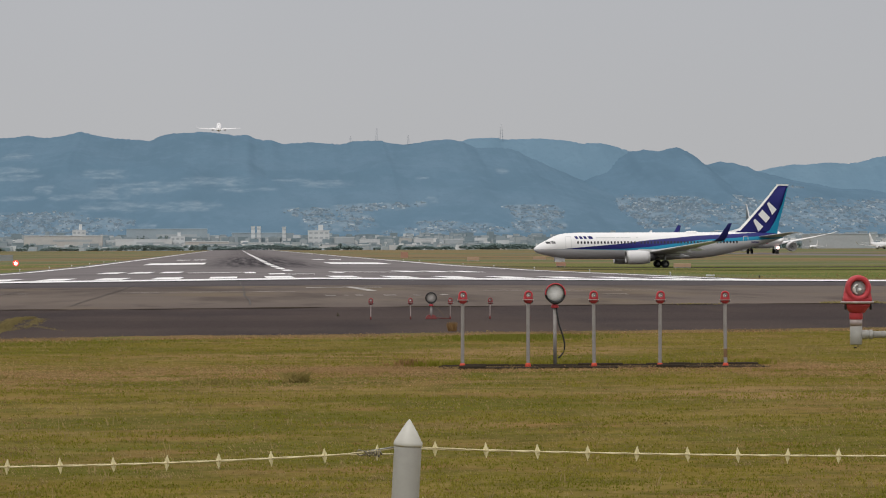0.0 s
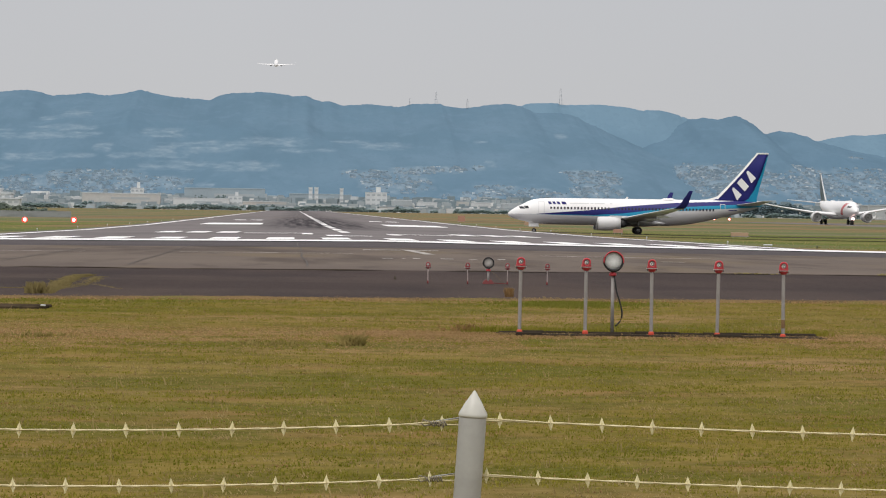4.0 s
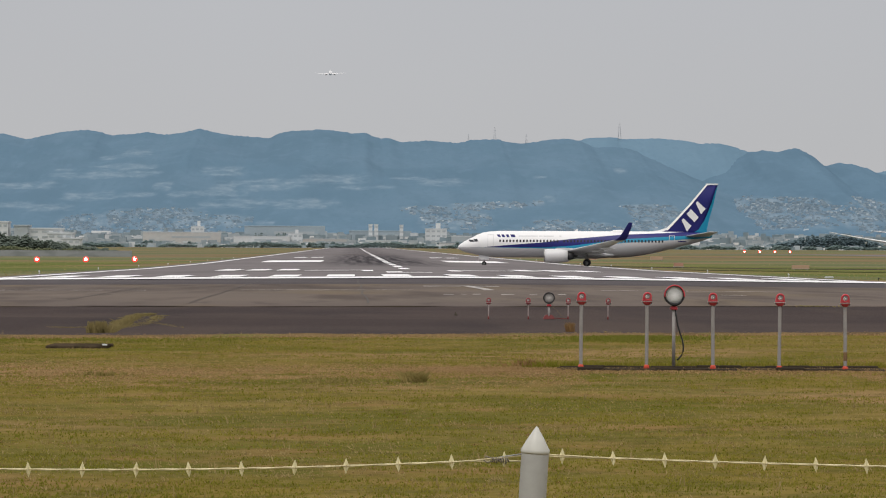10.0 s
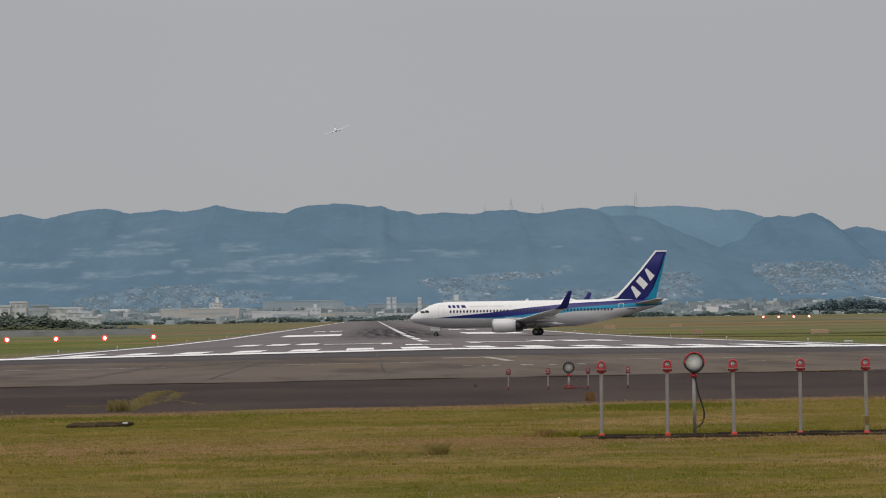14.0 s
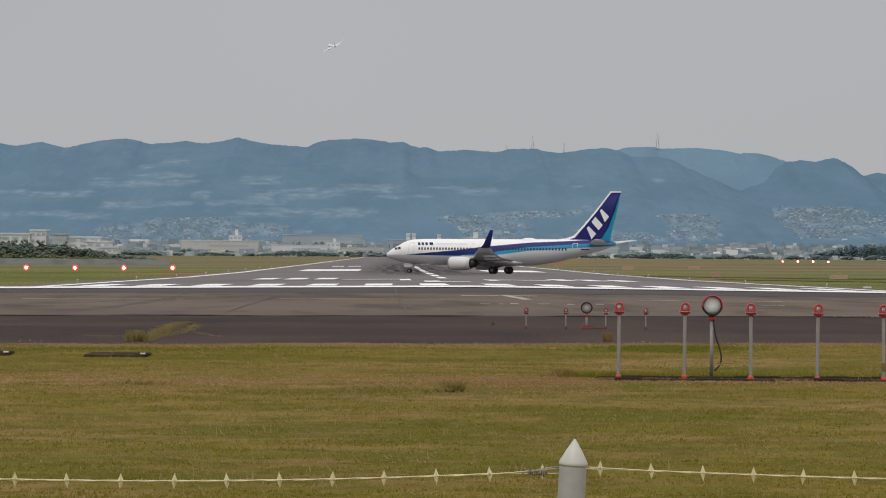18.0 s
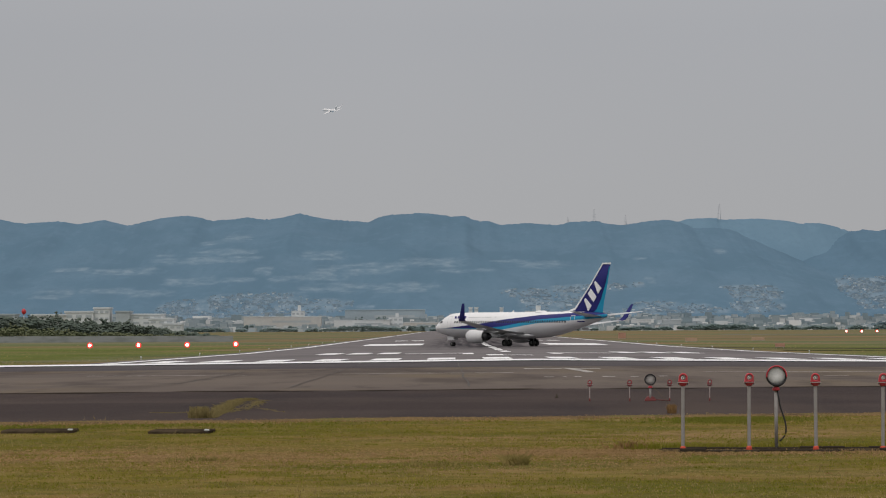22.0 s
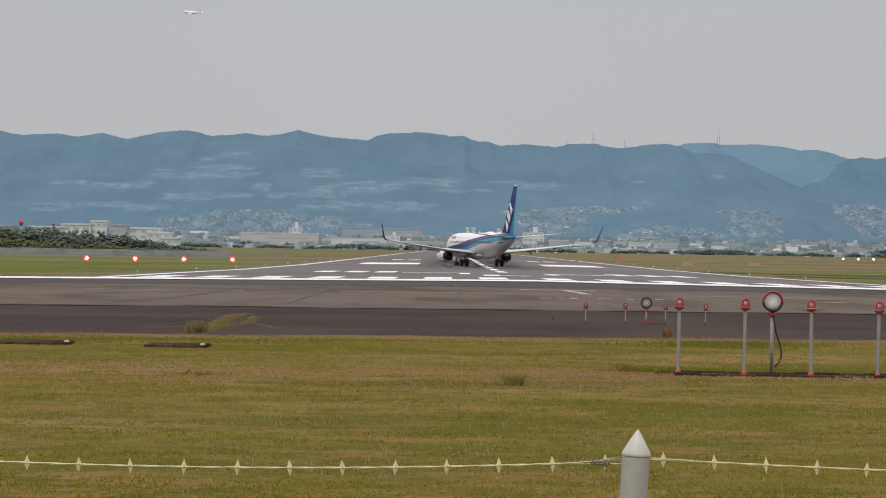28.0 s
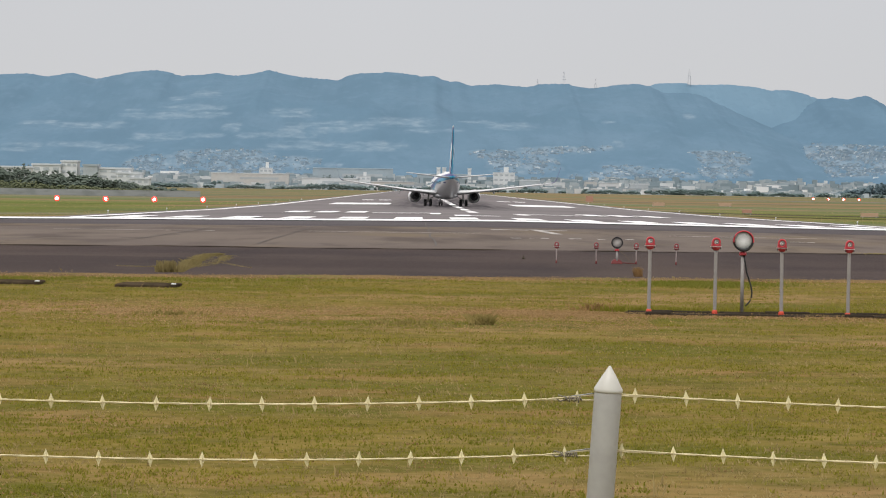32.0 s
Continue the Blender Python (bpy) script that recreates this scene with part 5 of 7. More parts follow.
def decal(b, a0, a1, z0, z1, side, slant=0.0, nx=2, nz=3):
    """A thin patch that lies on the hull."""
    vs = []
    for j in range(nz + 1):
        for i in range(nx + 1):
            t = j / nz
            vs.append(skin(a0 + (a1 - a0) * i / nx + slant * (0.5 - t), z0 + (z1 - z0) * t, side))
    n = nx + 1
    b.add(vs, [(j * n + i, j * n + i + 1, j * n + n + i + 1, j * n + n + i) for j in range(nz) for i in range(nx)])
    return b


def aerofoil(le, chord, thick, y=0.0, z=0.0, n=7):
    """A wing section as a ring of points, from the nose round to the tail."""
    up, dn = [], []
    for i in range(n):
        t = (i / (n - 1)) ** 1.6
        h = thick * chord * 4.6 * (0.2969 * math.sqrt(t) - 0.126 * t - 0.3516 * t * t + 0.2843 * t ** 3 - 0.1015 * t ** 4)
        up.append((19.6 - le - chord * t, y, z + h))
        dn.append((19.6 - le - chord * t, y, z - h * 0.8))
    return up + dn[::-1][1:-1]


def airliner(name, m, label, main_paint, fin_paint, wing_paint, group="", banded=False, gear=True, s=1.0, big=False, edge=None, rudder=None, tip=None, lights=False, nose_paint=None):
    """A twin-jet airliner; the origin lies on the ground between the main wheels, x points forward."""
    t = thing(name, m, label, "airliner", group)
    k = Matrix.Diagonal((s, s, s, 1))
    body_of = {}

    def put(pname, b, mat, parent=t, lab=""):
        if big and parent in (body_of.get("body"), body_of.get("fin")) or big and pname == "fin":
            b.v = [(p[0], p[1] * 0.84, 3.3 + (p[2] - 3.3) * 0.84) for p in b.v]
        b.v = [tuple(k @ Vector(p)) for p in b.v]
        return part(pname, b, mat, parent, lab)

    rings = []
    slim = 0.84 if big else 1.0
    for aft, zc, w, h in [(a, *hull(a)) for a in sorted(set(SA + [10, 12, 14, 16, 18, 20, 22]))]:
        rings.append([(19.6 - aft, slim * w * math.cos(2 * math.pi * i / 40), zc + slim * h * math.sin(2 * math.pi * i / 40)) for i in range(40)])
    body = put("fuselage", Build().loft(rings), main_paint)
    body_of["body"] = body
    belly = Build()
    belly.loft([[(19.6 - a, w * math.cos(2 * math.pi * i / 20), 1.75 + h * math.sin(2 * math.pi * i / 20)) for i in range(20)]
                for a, w, h in ((13.5, 0.5, 0.1), (14.5, 1.6, 0.45), (17, 2.0, 0.62), (21, 1.95, 0.60), (23.5, 1.3, 0.4), (25, 0.4, 0.1))])
    put("belly_fairing", belly, WING_GREY)
    # glazing
    for side in (-1, 1):
        b = Build()
        decal(b, 1.75, 2.45, 3.62, 3.95, side, 0.2)
        decal(b, 2.5, 3.1, 3.66, 4.05, side, 0.15)
        put("cockpit_window", b, GLASS_DARK, body)
        a = 6.5
        while banded and a < 31:
            if not (15.2 < a < 15.9):
                put("cabin_window", decal(Build(), a - 0.13, a + 0.13, 3.62, 3.98, side, 0, 1, 2), GLASS_DARK, body)
            a += 0.51
        for d0, d1, z0, z1 in ((4.6, 5.5, 2.75, 4.75), (32.0, 32.8, 3.1, 4.7)):
            b = Build()
            for a0, a1, y0, y1 in ((d0, d0 + 0.06, z0, z1), (d1 - 0.06, d1, z0, z1), (d0, d1, z1 - 0.06, z1), (d0, d1, z0, z0 + 0.06)):
                decal(b, a0, a1, y0, y1, side, 0, 2, 6)
            put("door", b, WING_GREY, body, "outline of a cabin door")
    # wings
    for side in (-1, 1):
        secs = [(13.6, 8.6, 0.13, 1.2, 2.05), (14.9, 7.3, 0.125, 2.3, 2.15), (17.6, 4.6, 0.12, 6.0, 2.52), (20.4, 3.1, 0.11, 11.0, 3.18), (23.6, 1.75, 0.10, 16.6, 3.92)]
        if big:
            secs = [(le, c * 1.05, th * 1.1, y, z + 0.0021 * y * y) for le, c, th, y, z in secs]
        w = Build().loft([aerofoil(le, c, th, side * y, z) for le, c, th, y, z in secs])
        wing = put("wing", w, wing_paint)
        for y, le, c, z in ((3.6, 19.6, 2.9, 2.05), (7.6, 20.2, 2.6, 2.48), (11.2, 21.6, 2.3, 2.88)):
            b = Build()
            b.loft([[(19.6 - le - c * u, side * y + r * math.cos(2 * math.pi * i / 10), z - 0.18 + r * 1.3 * math.sin(2 * math.pi * i / 10)) for i in range(10)]
                    for u, r in ((0, 0.03), (0.2, 0.15), (0.6, 0.17), (1.0, 0.02))])
            put("flap_fairing", b, wing_paint, wing)
        wl = Build().loft([aerofoil(23.7, 1.70, 0.09, side * 16.55, 3.92), aerofoil(24.1, 1.45, 0.09, side * 17.0, 4.05), aerofoil(24.6, 1.2, 0.09, side * 17.3, 4.45), aerofoil(25.9, 0.55, 0.09, side * 17.9, 6.5)])
        if big:
            wl = Build().loft([aerofoil(23.6, 1.84, 0.10, side * 16.6, 4.5), aerofoil(25.6, 0.5, 0.09, side * 18.2, 4.95)])
        put("winglet", wl, tip or wing_paint, wing, "dark blue upturned winglet" if tip else "")
        # engine
        ey, ez = side * (5.4 if big else 4.83), 1.56
        prof = [(0.0, 0.75), (0.79, 0.7), (0.80, 0.2), (0.86, -0.02), (0.98, 0.05), (1.04, 0.5), (1.06, 1.5), (1.0, 2.6), (0.86, 3.5), (0.82, 3.5), (0.80, 3.2), (0.0, 3.15)]
        eng = Build().lathe([(r, -(h)) for r, h in prof], (19.6 - 13.3, ey, ez), "x", 28)
        eng = put("engine", eng, NACELLE, t, "grey engine nacelle")
        put("intake_lip", Build().lathe([(0.79, -0.16), (0.80, 0.0), (0.87, 0.10), (0.95, 0.04), (1.0, -0.12), (0.97, -0.14), (0.86, -0.02), (0.80, -0.12), (0.79, -0.16)], (19.6 - 13.3, ey, ez), "x", 28), STEEL, eng, "bare metal intake lip")
        put("fan", Build().lathe([(0.0, 0.25), (0.12, 0.1), (0.2, -0.05), (0.79, -0.12), (0.79, -0.2), (0.0, -0.22)], (19.6 - 13.55, ey, ez), "x", 28), BLACK, eng)
        put("exhaust", Build().lathe([(0.62, -3.2), (0.60, -3.9), (0.46, -4.4), (0.42, -4.4), (0.30, -4.2), (0.12, -4.9), (0.0, -5.1)], (19.6 - 13.3, ey, ez), "x", 24), DARK, eng, "dark exhaust nozzle")
        pyl = Build().prism([(19.6 - 14.2, ey, 2.45), (19.6 - 18.6, ey, 2.25), (19.6 - 17.5, ey, 2.75), (19.6 - 15.3, ey, 2.78)], (0, 1, 0), 0.35)
        put("pylon", pyl, wing_paint, eng)
        # tailplane
        st = Build().loft([aerofoil(34.2, 3.9, 0.09, side * 0.4, 4.55), aerofoil(35.8, 2.7, 0.09, side * 3.4, 4.86), aerofoil(37.9, 1.35, 0.09, side * 7.15, 5.25)])
        put("tailplane", st, wing_paint)
    # fin
    zf = [(5.0, 29.9, 7.6, 0.055), (5.6, 31.5, 6.15, 0.055), (7.0, 32.8, 5.15, 0.055), (9.5, 35.1, 3.55, 0.055), (12.50, 37.6, 1.72, 0.055)]

    def fin_ring(z, le, c, th):
        r = aerofoil(le, c, th)
        return [(p[0], (p[2]) * 0.9, z) for p in r]

    fin = put("fin", Build().loft([fin_ring(*q) for q in zf]), fin_paint)
    body_of["fin"] = fin
    put("dorsal_fillet", Build().loft([[(19.6 - a, w, z0), (19.6 - a, 0, z1), (19.6 - a, -w, z0)] for a, w, z0, z1 in ((28.2, 0.06, 5.0, 5.22), (30.2, 0.14, 4.85, 5.45), (32.2, 0.2, 4.7, 6.05))], smooth=False), edge or main_paint, fin)
    if edge:
        b = Build()
        b.loft([[(19.6 - le + 0.05, 0, z), (19.6 - le - wd, 0.028 * c + 0.045, z), (19.6 - le - wd, -0.028 * c - 0.045, z)] for z, le, c, wd in
                ((5.5, 31.3, 6.0, 0.5), (7.0, 32.8, 4.95, 0.40), (9.5, 35.1, 3.25, 0.33), (12.52, 37.6, 1.72, 0.28))], smooth=False)
        put("fin_edge", b, edge, fin, "white leading edge")
        put("fin_top", Build().loft([[(19.6 - 37.5, 0, z), (19.6 - 38.0, 0.12, z), (19.6 - 39.34, 0.02, z), (19.6 - 39.34, -0.02, z), (19.6 - 38.0, -0.12, z)] for z in (12.36, 12.58)], smooth=False), edge, fin, "white fin tip")
    if rudder:
        b = Build()
        b.loft([[(19.6 - te - 0.02, 0, z), (19.6 - te + wd, 0.045 + 0.014 * c, z), (19.6 - te + wd, -0.045 - 0.014 * c, z)] for z, te, c, wd in
                ((4.9, 37.6, 6, 2.4), (5.6, 37.65, 6, 1.25), (7.0, 37.95, 5, 0.66), (9.5, 38.65, 3.5, 0.32), (12.0, 39.18, 1.8, 0.08))], smooth=False)
        put("rudder_band", b, rudder, fin, "light blue trailing band")
    if banded:
        u, w2 = Vector((-0.643, 0, 0.766)), Vector((0.766, 0, 0.643))
        for side in (-1, 1):
            for i, outline in enumerate((((-0.72, -0.88), (0.38, -0.88), (0.46, 0.82), (0.06, 0.82)), ((-0.58, -0.86), (0.42, -0.86), (0.60, 0.84), (-0.40, 0.84)), ((-0.66, -0.84), (0.40, -0.84), (0.48, 0.84), (0.10, 0.84)))):
                c = Vector((19.6 - 34.45 - i * 1.06, side * 0.17, 6.45 + i * 1.27))
                put("tail_mark", Build().prism([c + u * p + w2 * q for p, q in outline], (0, 1, 0), 0.10), WHITE, fin, "white slanted tail mark")
            for a0, a1 in ((6.1, 6.52), (6.75, 7.17), (7.4, 7.82), (8.1, 8.75)):
                put("title_mark", decal(Build(), a0, a1, 4.35, 4.76, side, 0.24, 2, 2), NAVY, body, "navy slanted title bar")
            for a0, a1 in ((9.3, 12.2), (12.4, 12.9), (13.05, 14.6), (15.4, 15.75)):
                put("title_line", decal(Build(), a0, a1, 4.46, 4.60, side, 0.0, 4, 1), WING_GREY, body, "thin grey-blue line of lettering")
            b = Build()
            for a0, a1 in ((32.5, 34.3),):
                decal(b, a0 + 0.8, a1 + 0.3, 3.72, 3.88, side, 0.0, 3, 1)
            put("registration_bar", b, NAVY, body)
    if nose_paint:
        for side in (-1, 1):
            b = Build()
            decal(b, 5.6, 7.6, 1.9, 4.7, side, 4.2, 6, 8)
            put("nose_patch", b, nose_paint, body, "red patch on the nose's side")
    # aerials
    put("antenna", Build().prism([(19.6 - 17.6, 0, 5.25), (19.6 - 18.2, 0, 5.25), (19.6 - 18.2, 0, 5.62), (19.6 - 18.0, 0, 5.62)], (0, 1, 0), 0.05), WHITE, body)
    put("radome", Build().loft([[(19.6 - a, r * math.cos(math.pi * i / 8), 5.2 + 0.42 * r * math.sin(math.pi * i / 8)) for i in range(9)] for a, r in ((23.0, 0.1), (23.6, 0.7), (24.8, 0.75), (25.6, 0.1))], closed=False), main_paint, body)
    put("tail_skid", Build().prism([(19.6 - 37.0, 0, 4.1), (19.6 - 38.4, 0, 4.4), (19.6 - 38.5, 0, 4.7), (19.6 - 37, 0, 4.6)], (0, 1, 0), 0.2), DARK, body)
    wheels = []
    if gear:
        ng = put("nose_gear", Build().tube([(15.6, 0, 0.38), (15.55, 0, 1.7)], 0.07, 10), STEEL)
        put("gear_door", Build().prism([(14.9, 0.42, 0.95), (16.4, 0.42, 0.95), (16.4, 0.42, 1.6), (14.9, 0.42, 1.6)], (0, 1, 0), 0.04), WHITE, ng)
        put("gear_door", Build().prism([(14.9, -0.42, 0.95), (16.4, -0.42, 0.95), (16.4, -0.42, 1.6), (14.9, -0.42, 1.6)], (0, 1, 0), 0.04), WHITE, ng)
        if lights:
            put("landing_light", Build().lathe([(0.0, 0.05), (0.28, 0.03), (0.30, -0.05), (0, -0.06)], (15.9, 0.1, 1.30), "x", 16), LANDING, ng, "glowing landing light")
        spots = [(15.6, 0.2, 0.34, ng), (15.6, -0.2, 0.34, ng)]
        for side in (-1, 1):
            mg = put("main_gear", Build().tube([(0, side * 2.86, 0.55), (0.1, side * 2.75, 2.1)], 0.13, 12), STEEL)
            put("drag_strut", Build().tube([(0, side * 2.8, 1.0), (0.2, side * 1.6, 1.7)], 0.06, 8), STEEL, mg)
            spots += [(0, side * 2.86 + 0.43, 0.56, mg), (0, side * 2.86 - 0.43, 0.56, mg)]
        for x, y, r, g in spots:
            w = 0.4 * r
            b = Build().lathe([(r * 0.55, -w), (r * 0.9, -w), (r, -w * 0.6), (r, w * 0.6), (r * 0.9, w), (r * 0.55, w), (r * 0.5, w * 0.6), (r * 0.5, -w * 0.6), (r * 0.55, -w)], (0, 0, 0), "y", 24)
            wh = put("wheel", b, TYRE, g)
            put("rim", Build().lathe([(0.0, -w * 0.7), (r * 0.52, -w * 0.75), (r * 0.52, w * 0.75), (0, w * 0.7)], (0, 0, 0), "y", 6), STEEL, wh)
            wh.matrix_local = pose(x * s, y * s, r * s)
            wheels.append((wh, x * s, y * s, r * s))
    return t, wheels


BANDED = livery()
jet, jet_wheels = airliner("airliner", pose(64, 445, 0), "white airliner with navy and light blue bands taxiing onto the runway", BANDED, NAVY, WING_GREY, banded=True, edge=WHITE, rudder=TEAL, tip=NAVY)
climber, _ = airliner("climbing_airliner", pose(-13, 2340, 98), "small white airliner climbing away above the hills", WHITE, WHITE, WHITE, gear=False)
wide, wide_wheels = airliner("wide_airliner", pose(250, 1350, 0), "large white airliner with a red nose patch taxiing", WHITE, FIN_DARK, WHITE, s=1.85, big=True, edge=WHITE, lights=True, nose_paint=TAIL_RED)
airliner("parked_airliner", pose(523, 2650, ground(523, 2650) + 0.02, 0, 0, -118), "small distant white airliner parked by the hangar", WHITE, WHITE, WHITE, "parked airliners", s=0.62)
airliner("parked_airliner", pose(494, 2240, ground(494, 2240) + 0.02, 0, 0, -75), "distant white airliner waiting with its nose to the field", WHITE, WHITE, WHITE, "parked airliners")

# ---- lights, signs and barriers on the field ----
def slope_light(x, y, label, group, size=1.0):
    t = thing("slope_light", pose(x, y, ground(x, y) - 0.02), label, "airfield light", group)
    part("housing", Build().box(0, 0, 0.30, 0.9 * size, 0.7, 0.42, bevel=0.03), ORANGE, t)
    for dx in (-0.32, 0.32):
        part("leg", Build().lathe([(0.035, 0.0), (0.035, 0.32)], (dx * size, 0, 0), "z", 8), STEEL, t)
    # The disc is oversized: the lamp's red halo is put into its shape.
    part("lens", Build().lathe([(0.0, -0.05), (0.36 * size, -0.035), (0.52 * size, 0.0), (0.52 * size, 0.04)], (0, -0.36, 0.52), "y", 20), RED_LIGHT, t, "glowing red lens, oversized to include its halo")
    part("core", Build().lathe([(0.0, -0.10), (0.20 * size, -0.09), (0.28 * size, -0.06), (0.28 * size, -0.02)], (0, -0.36, 0.52), "y", 16), CORE_LIGHT, t, "bright lamp core")
    return t


p0 = slope_light(-40.4, 547, "glowing red slope indicator light in the grass", "slope lights by the near runway")
for i in (1, 2, 3):
    copy_thing(p0, pose(-40.4 - 9.0 * i, 547, ground(-40.4 - 9 * i, 547) - 0.02))
p1 = slope_light(231, 1740, "distant glowing red slope indicator light", "slope lights by the far runway", 1.6)
for i in (1, 2, 3):
    copy_thing(p1, pose(231 + 9.0 * i, 1740, ground(231 + 9 * i, 1740) - 0.02))


def sign_board(x, y, w, h, mat, label, rz=0):
    t = thing("taxiway_sign", pose(x, y, ground(x, y) - 0.03, 0, 0, rz), label, "sign", "airfield signs")
    part("board", Build().box(0, 0, 0.25, w, 0.25, h, bevel=0.03), mat, t)
    for dx in (-0.38, 0.38):
        part("leg", Build().lathe([(0.04, 0), (0.04, 0.27)], (dx * w, 0, 0), "z", 8), STEEL, t)
    part("frame_bar", Build().box(0, 0, 0.23, w + 0.08, 0.3, 0.06), STEEL, t)


sign_board(61.5, 405, 2.4, 0.55, BEIGE_SIGN, "pale orange taxiway sign board in the grass")
sign_board(47.4, 430, 1.4, 0.55, SIGN, "orange-red runway sign board in the grass")
sign_board(51.4, 640, 2.6, 0.7, BEIGE_SIGN, "pale orange taxiway sign board in the grass")
sign_board(72.0, 700, 3.0, 0.7, BEIGE_SIGN, "pale orange taxiway sign board in the grass")
sign_board(45.5, 800, 2.0, 1.6, SIGN, "faded red and white marker board in the grass")
board = thing("marker_board", pose(39.5, 244.5, ground(39.5, 244.5) - 0.02), "low white marker board lying in the grass", "marker")
part("board", Build().box(0, 0, 0.06, 0.70, 0.3, 0.12, bevel=0.03), WALL_WHITE, board)
for dx in (-0.25, 0.25):
    part("foot", Build().box(dx, 0, 0, 0.08, 0.25, 0.08), STEEL, board)
stake = thing("marker_stake", pose(39.8, 223, ground(39.8, 223) - 0.02), "small dark stake in the grass", "marker")
part("post", Build().lathe([(0.03, 0), (0.03, 0.16), (0.02, 0.18)], (0, 0, 0), "z", 8), DARK, stake)
part("head", Build().box(0, 0, 0.15, 0.10, 0.08, 0.10, bevel=0.02), DARK, stake)


def edge_light(x, y):
    t = thing("edge_light", pose(x, y, ground(x, y) - 0.01), "small white runway edge light", "airfield light", "runway edge lights")
    part("stem", Build().lathe([(0.08, 0.0), (0.08, 0.03), (0.035, 0.05), (0.035, 0.18)], (0, 0, 0), "z", 10), STEEL, t)
    part("globe", Build().lathe([(0.05, 0.18), (0.075, 0.21), (0.07, 0.28), (0.03, 0.31)], (0, 0, 0), "z", 10), WALL_WHITE, t)
    return t


e0 = edge_light(MID - 33, 260)
for i in range(8):
    for side in (-1, 1):
        if i or side > 0:
            x, y = MID + side * 33, 260 + 60 * i
            copy_thing(e0, pose(x, y, ground(x, y) - 0.01))

# Grey strip beyond the grass, built as a row of upright panels.
wall = thing("grey_band", pose(0, 800, ground(-200, 800) - 0.05), "long low grey band beyond the grass, built as panels", "wall")
for i in range(37):
    x = -330 + 7.4 * i
    part("panel", Build().box(x, 0.25 * noise.noise((i * 0.9, 0, 0)), 0, 7.5, 0.3, 2.1 - 0.012 * i + 0.08 * noise.noise((i * 1.7, 3, 0))), BAND_GREY, wall)

# ---- trees ----
def tree(name, x, y, h, w, mat, label, group, seed, base=None):
    """A trunk with limbs and a crown of many small leaf clumps."""
    rng = random.Random(seed)
    t = thing(name, pose(x, y, (ground(x, y) if base is None else base) - 0.1), label, "tree", group)
    part("trunk", Build().tube([(0, 0, 0), (0.1, 0, h * 0.3), (0.0, 0.1, h * 0.62)], [h * 0.03, h * 0.022, h * 0.008], 6), BARK, t)
    b = Build()
    for i in range(5):
        a = i * 1.3 + rng.random()
        r = w * 0.33
        b.tube([(0, 0, h * (0.25 + 0.06 * i)), (r * math.cos(a), r * math.sin(a), h * (0.45 + 0.07 * i))], [h * 0.014, h * 0.006], 5)
    part("limbs", b, BARK, t)
    vs, fs = [], []
    for i in range(150):
        a, u = rng.uniform(0, 2 * math.pi), rng.uniform(-1, 1)
        rr = rng.random() ** 0.4 * (0.8 + 0.3 * noise.noise((math.cos(a) * 1.5 + seed, math.sin(a) * 1.5, u * 1.5)))
        cx = w * 0.5 * rr * math.cos(a) * math.sqrt(1 - u * u * 0.7)
        cy = w * 0.5 * rr * math.sin(a) * math.sqrt(1 - u * u * 0.7)
        cz = h * 0.56 + h * 0.42 * rr * u
        q = w * rng.uniform(0.05, 0.13)
        k = len(vs)
        for d in ((1, 0, 0), (-1, 0, 0), (0, 1, 0), (0, -1, 0), (0, 0, 0.8), (0, 0, -0.8)):
            vs.append((cx + d[0] * q * rng.uniform(0.6, 1.3), cy + d[1] * q * rng.uniform(0.6, 1.3), cz + d[2] * q * rng.uniform(0.6, 1.3)))
        for p, o, r in ((0, 2, 4), (2, 1, 4), (1, 3, 4), (3, 0, 4), (2, 0, 5), (1, 2, 5), (3, 1, 5), (0, 3, 5)):
            fs.append((k + p, k + o, k + r))
    c = Build()
    c.v, c.f, c.smooth = vs, fs, [False] * len(fs)
    part("crown", c, mat, t)
    return t


models = [tree("tree", -420 - 20 * i, 1210, 9.0, 9.5 + i, NEAR_TREE, "dark green broadleaf tree at the field's edge", "trees behind the barrier wall", 40 + i) for i in range(4)]
rng = random.Random(7)


def wood_top(x):
    """Height of the wood's outline along the field's edge."""
    return float(np.interp(x, (-300, -165, -152, -143, -133, -126, -116, -110, -101, -93, -82), (9.6, 9.4, 9.2, 9.8, 9.4, 7.8, 6.6, 7.0, 4.8, 3.4, 1.4)))


for i in range(72):
    x = -250 + 156 * rng.random() ** 0.8
    y = 965 + rng.uniform(0, 60)
    sc = wood_top(x) / 9.0 * rng.uniform(0.6, 1.0)
    c = copy_thing(models[i % 4], Matrix())
    wd = rng.uniform(0.8, 1.4)
    c.matrix_world = pose(x, y, ground(x, y) - 0.1, 0, 0, rng.uniform(0, 360)) @ Matrix.Diagonal((sc * wd, sc * wd, sc, 1))
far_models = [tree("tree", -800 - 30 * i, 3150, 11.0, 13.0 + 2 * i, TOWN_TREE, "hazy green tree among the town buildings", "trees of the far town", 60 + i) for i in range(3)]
for i in range(110):
    x = rng.uniform(-700, 900)
    y = 3120 + 420 * rng.random() ** 1.2
    sc = rng.uniform(0.3, 0.8)
    c = copy_thing(far_models[i % 3], Matrix())
    c.matrix_world = pose(x, y, -0.2, 0, 0, rng.uniform(0, 360)) @ Matrix.Diagonal((sc * 1.3, sc * 1.3, sc * 0.8, 1))
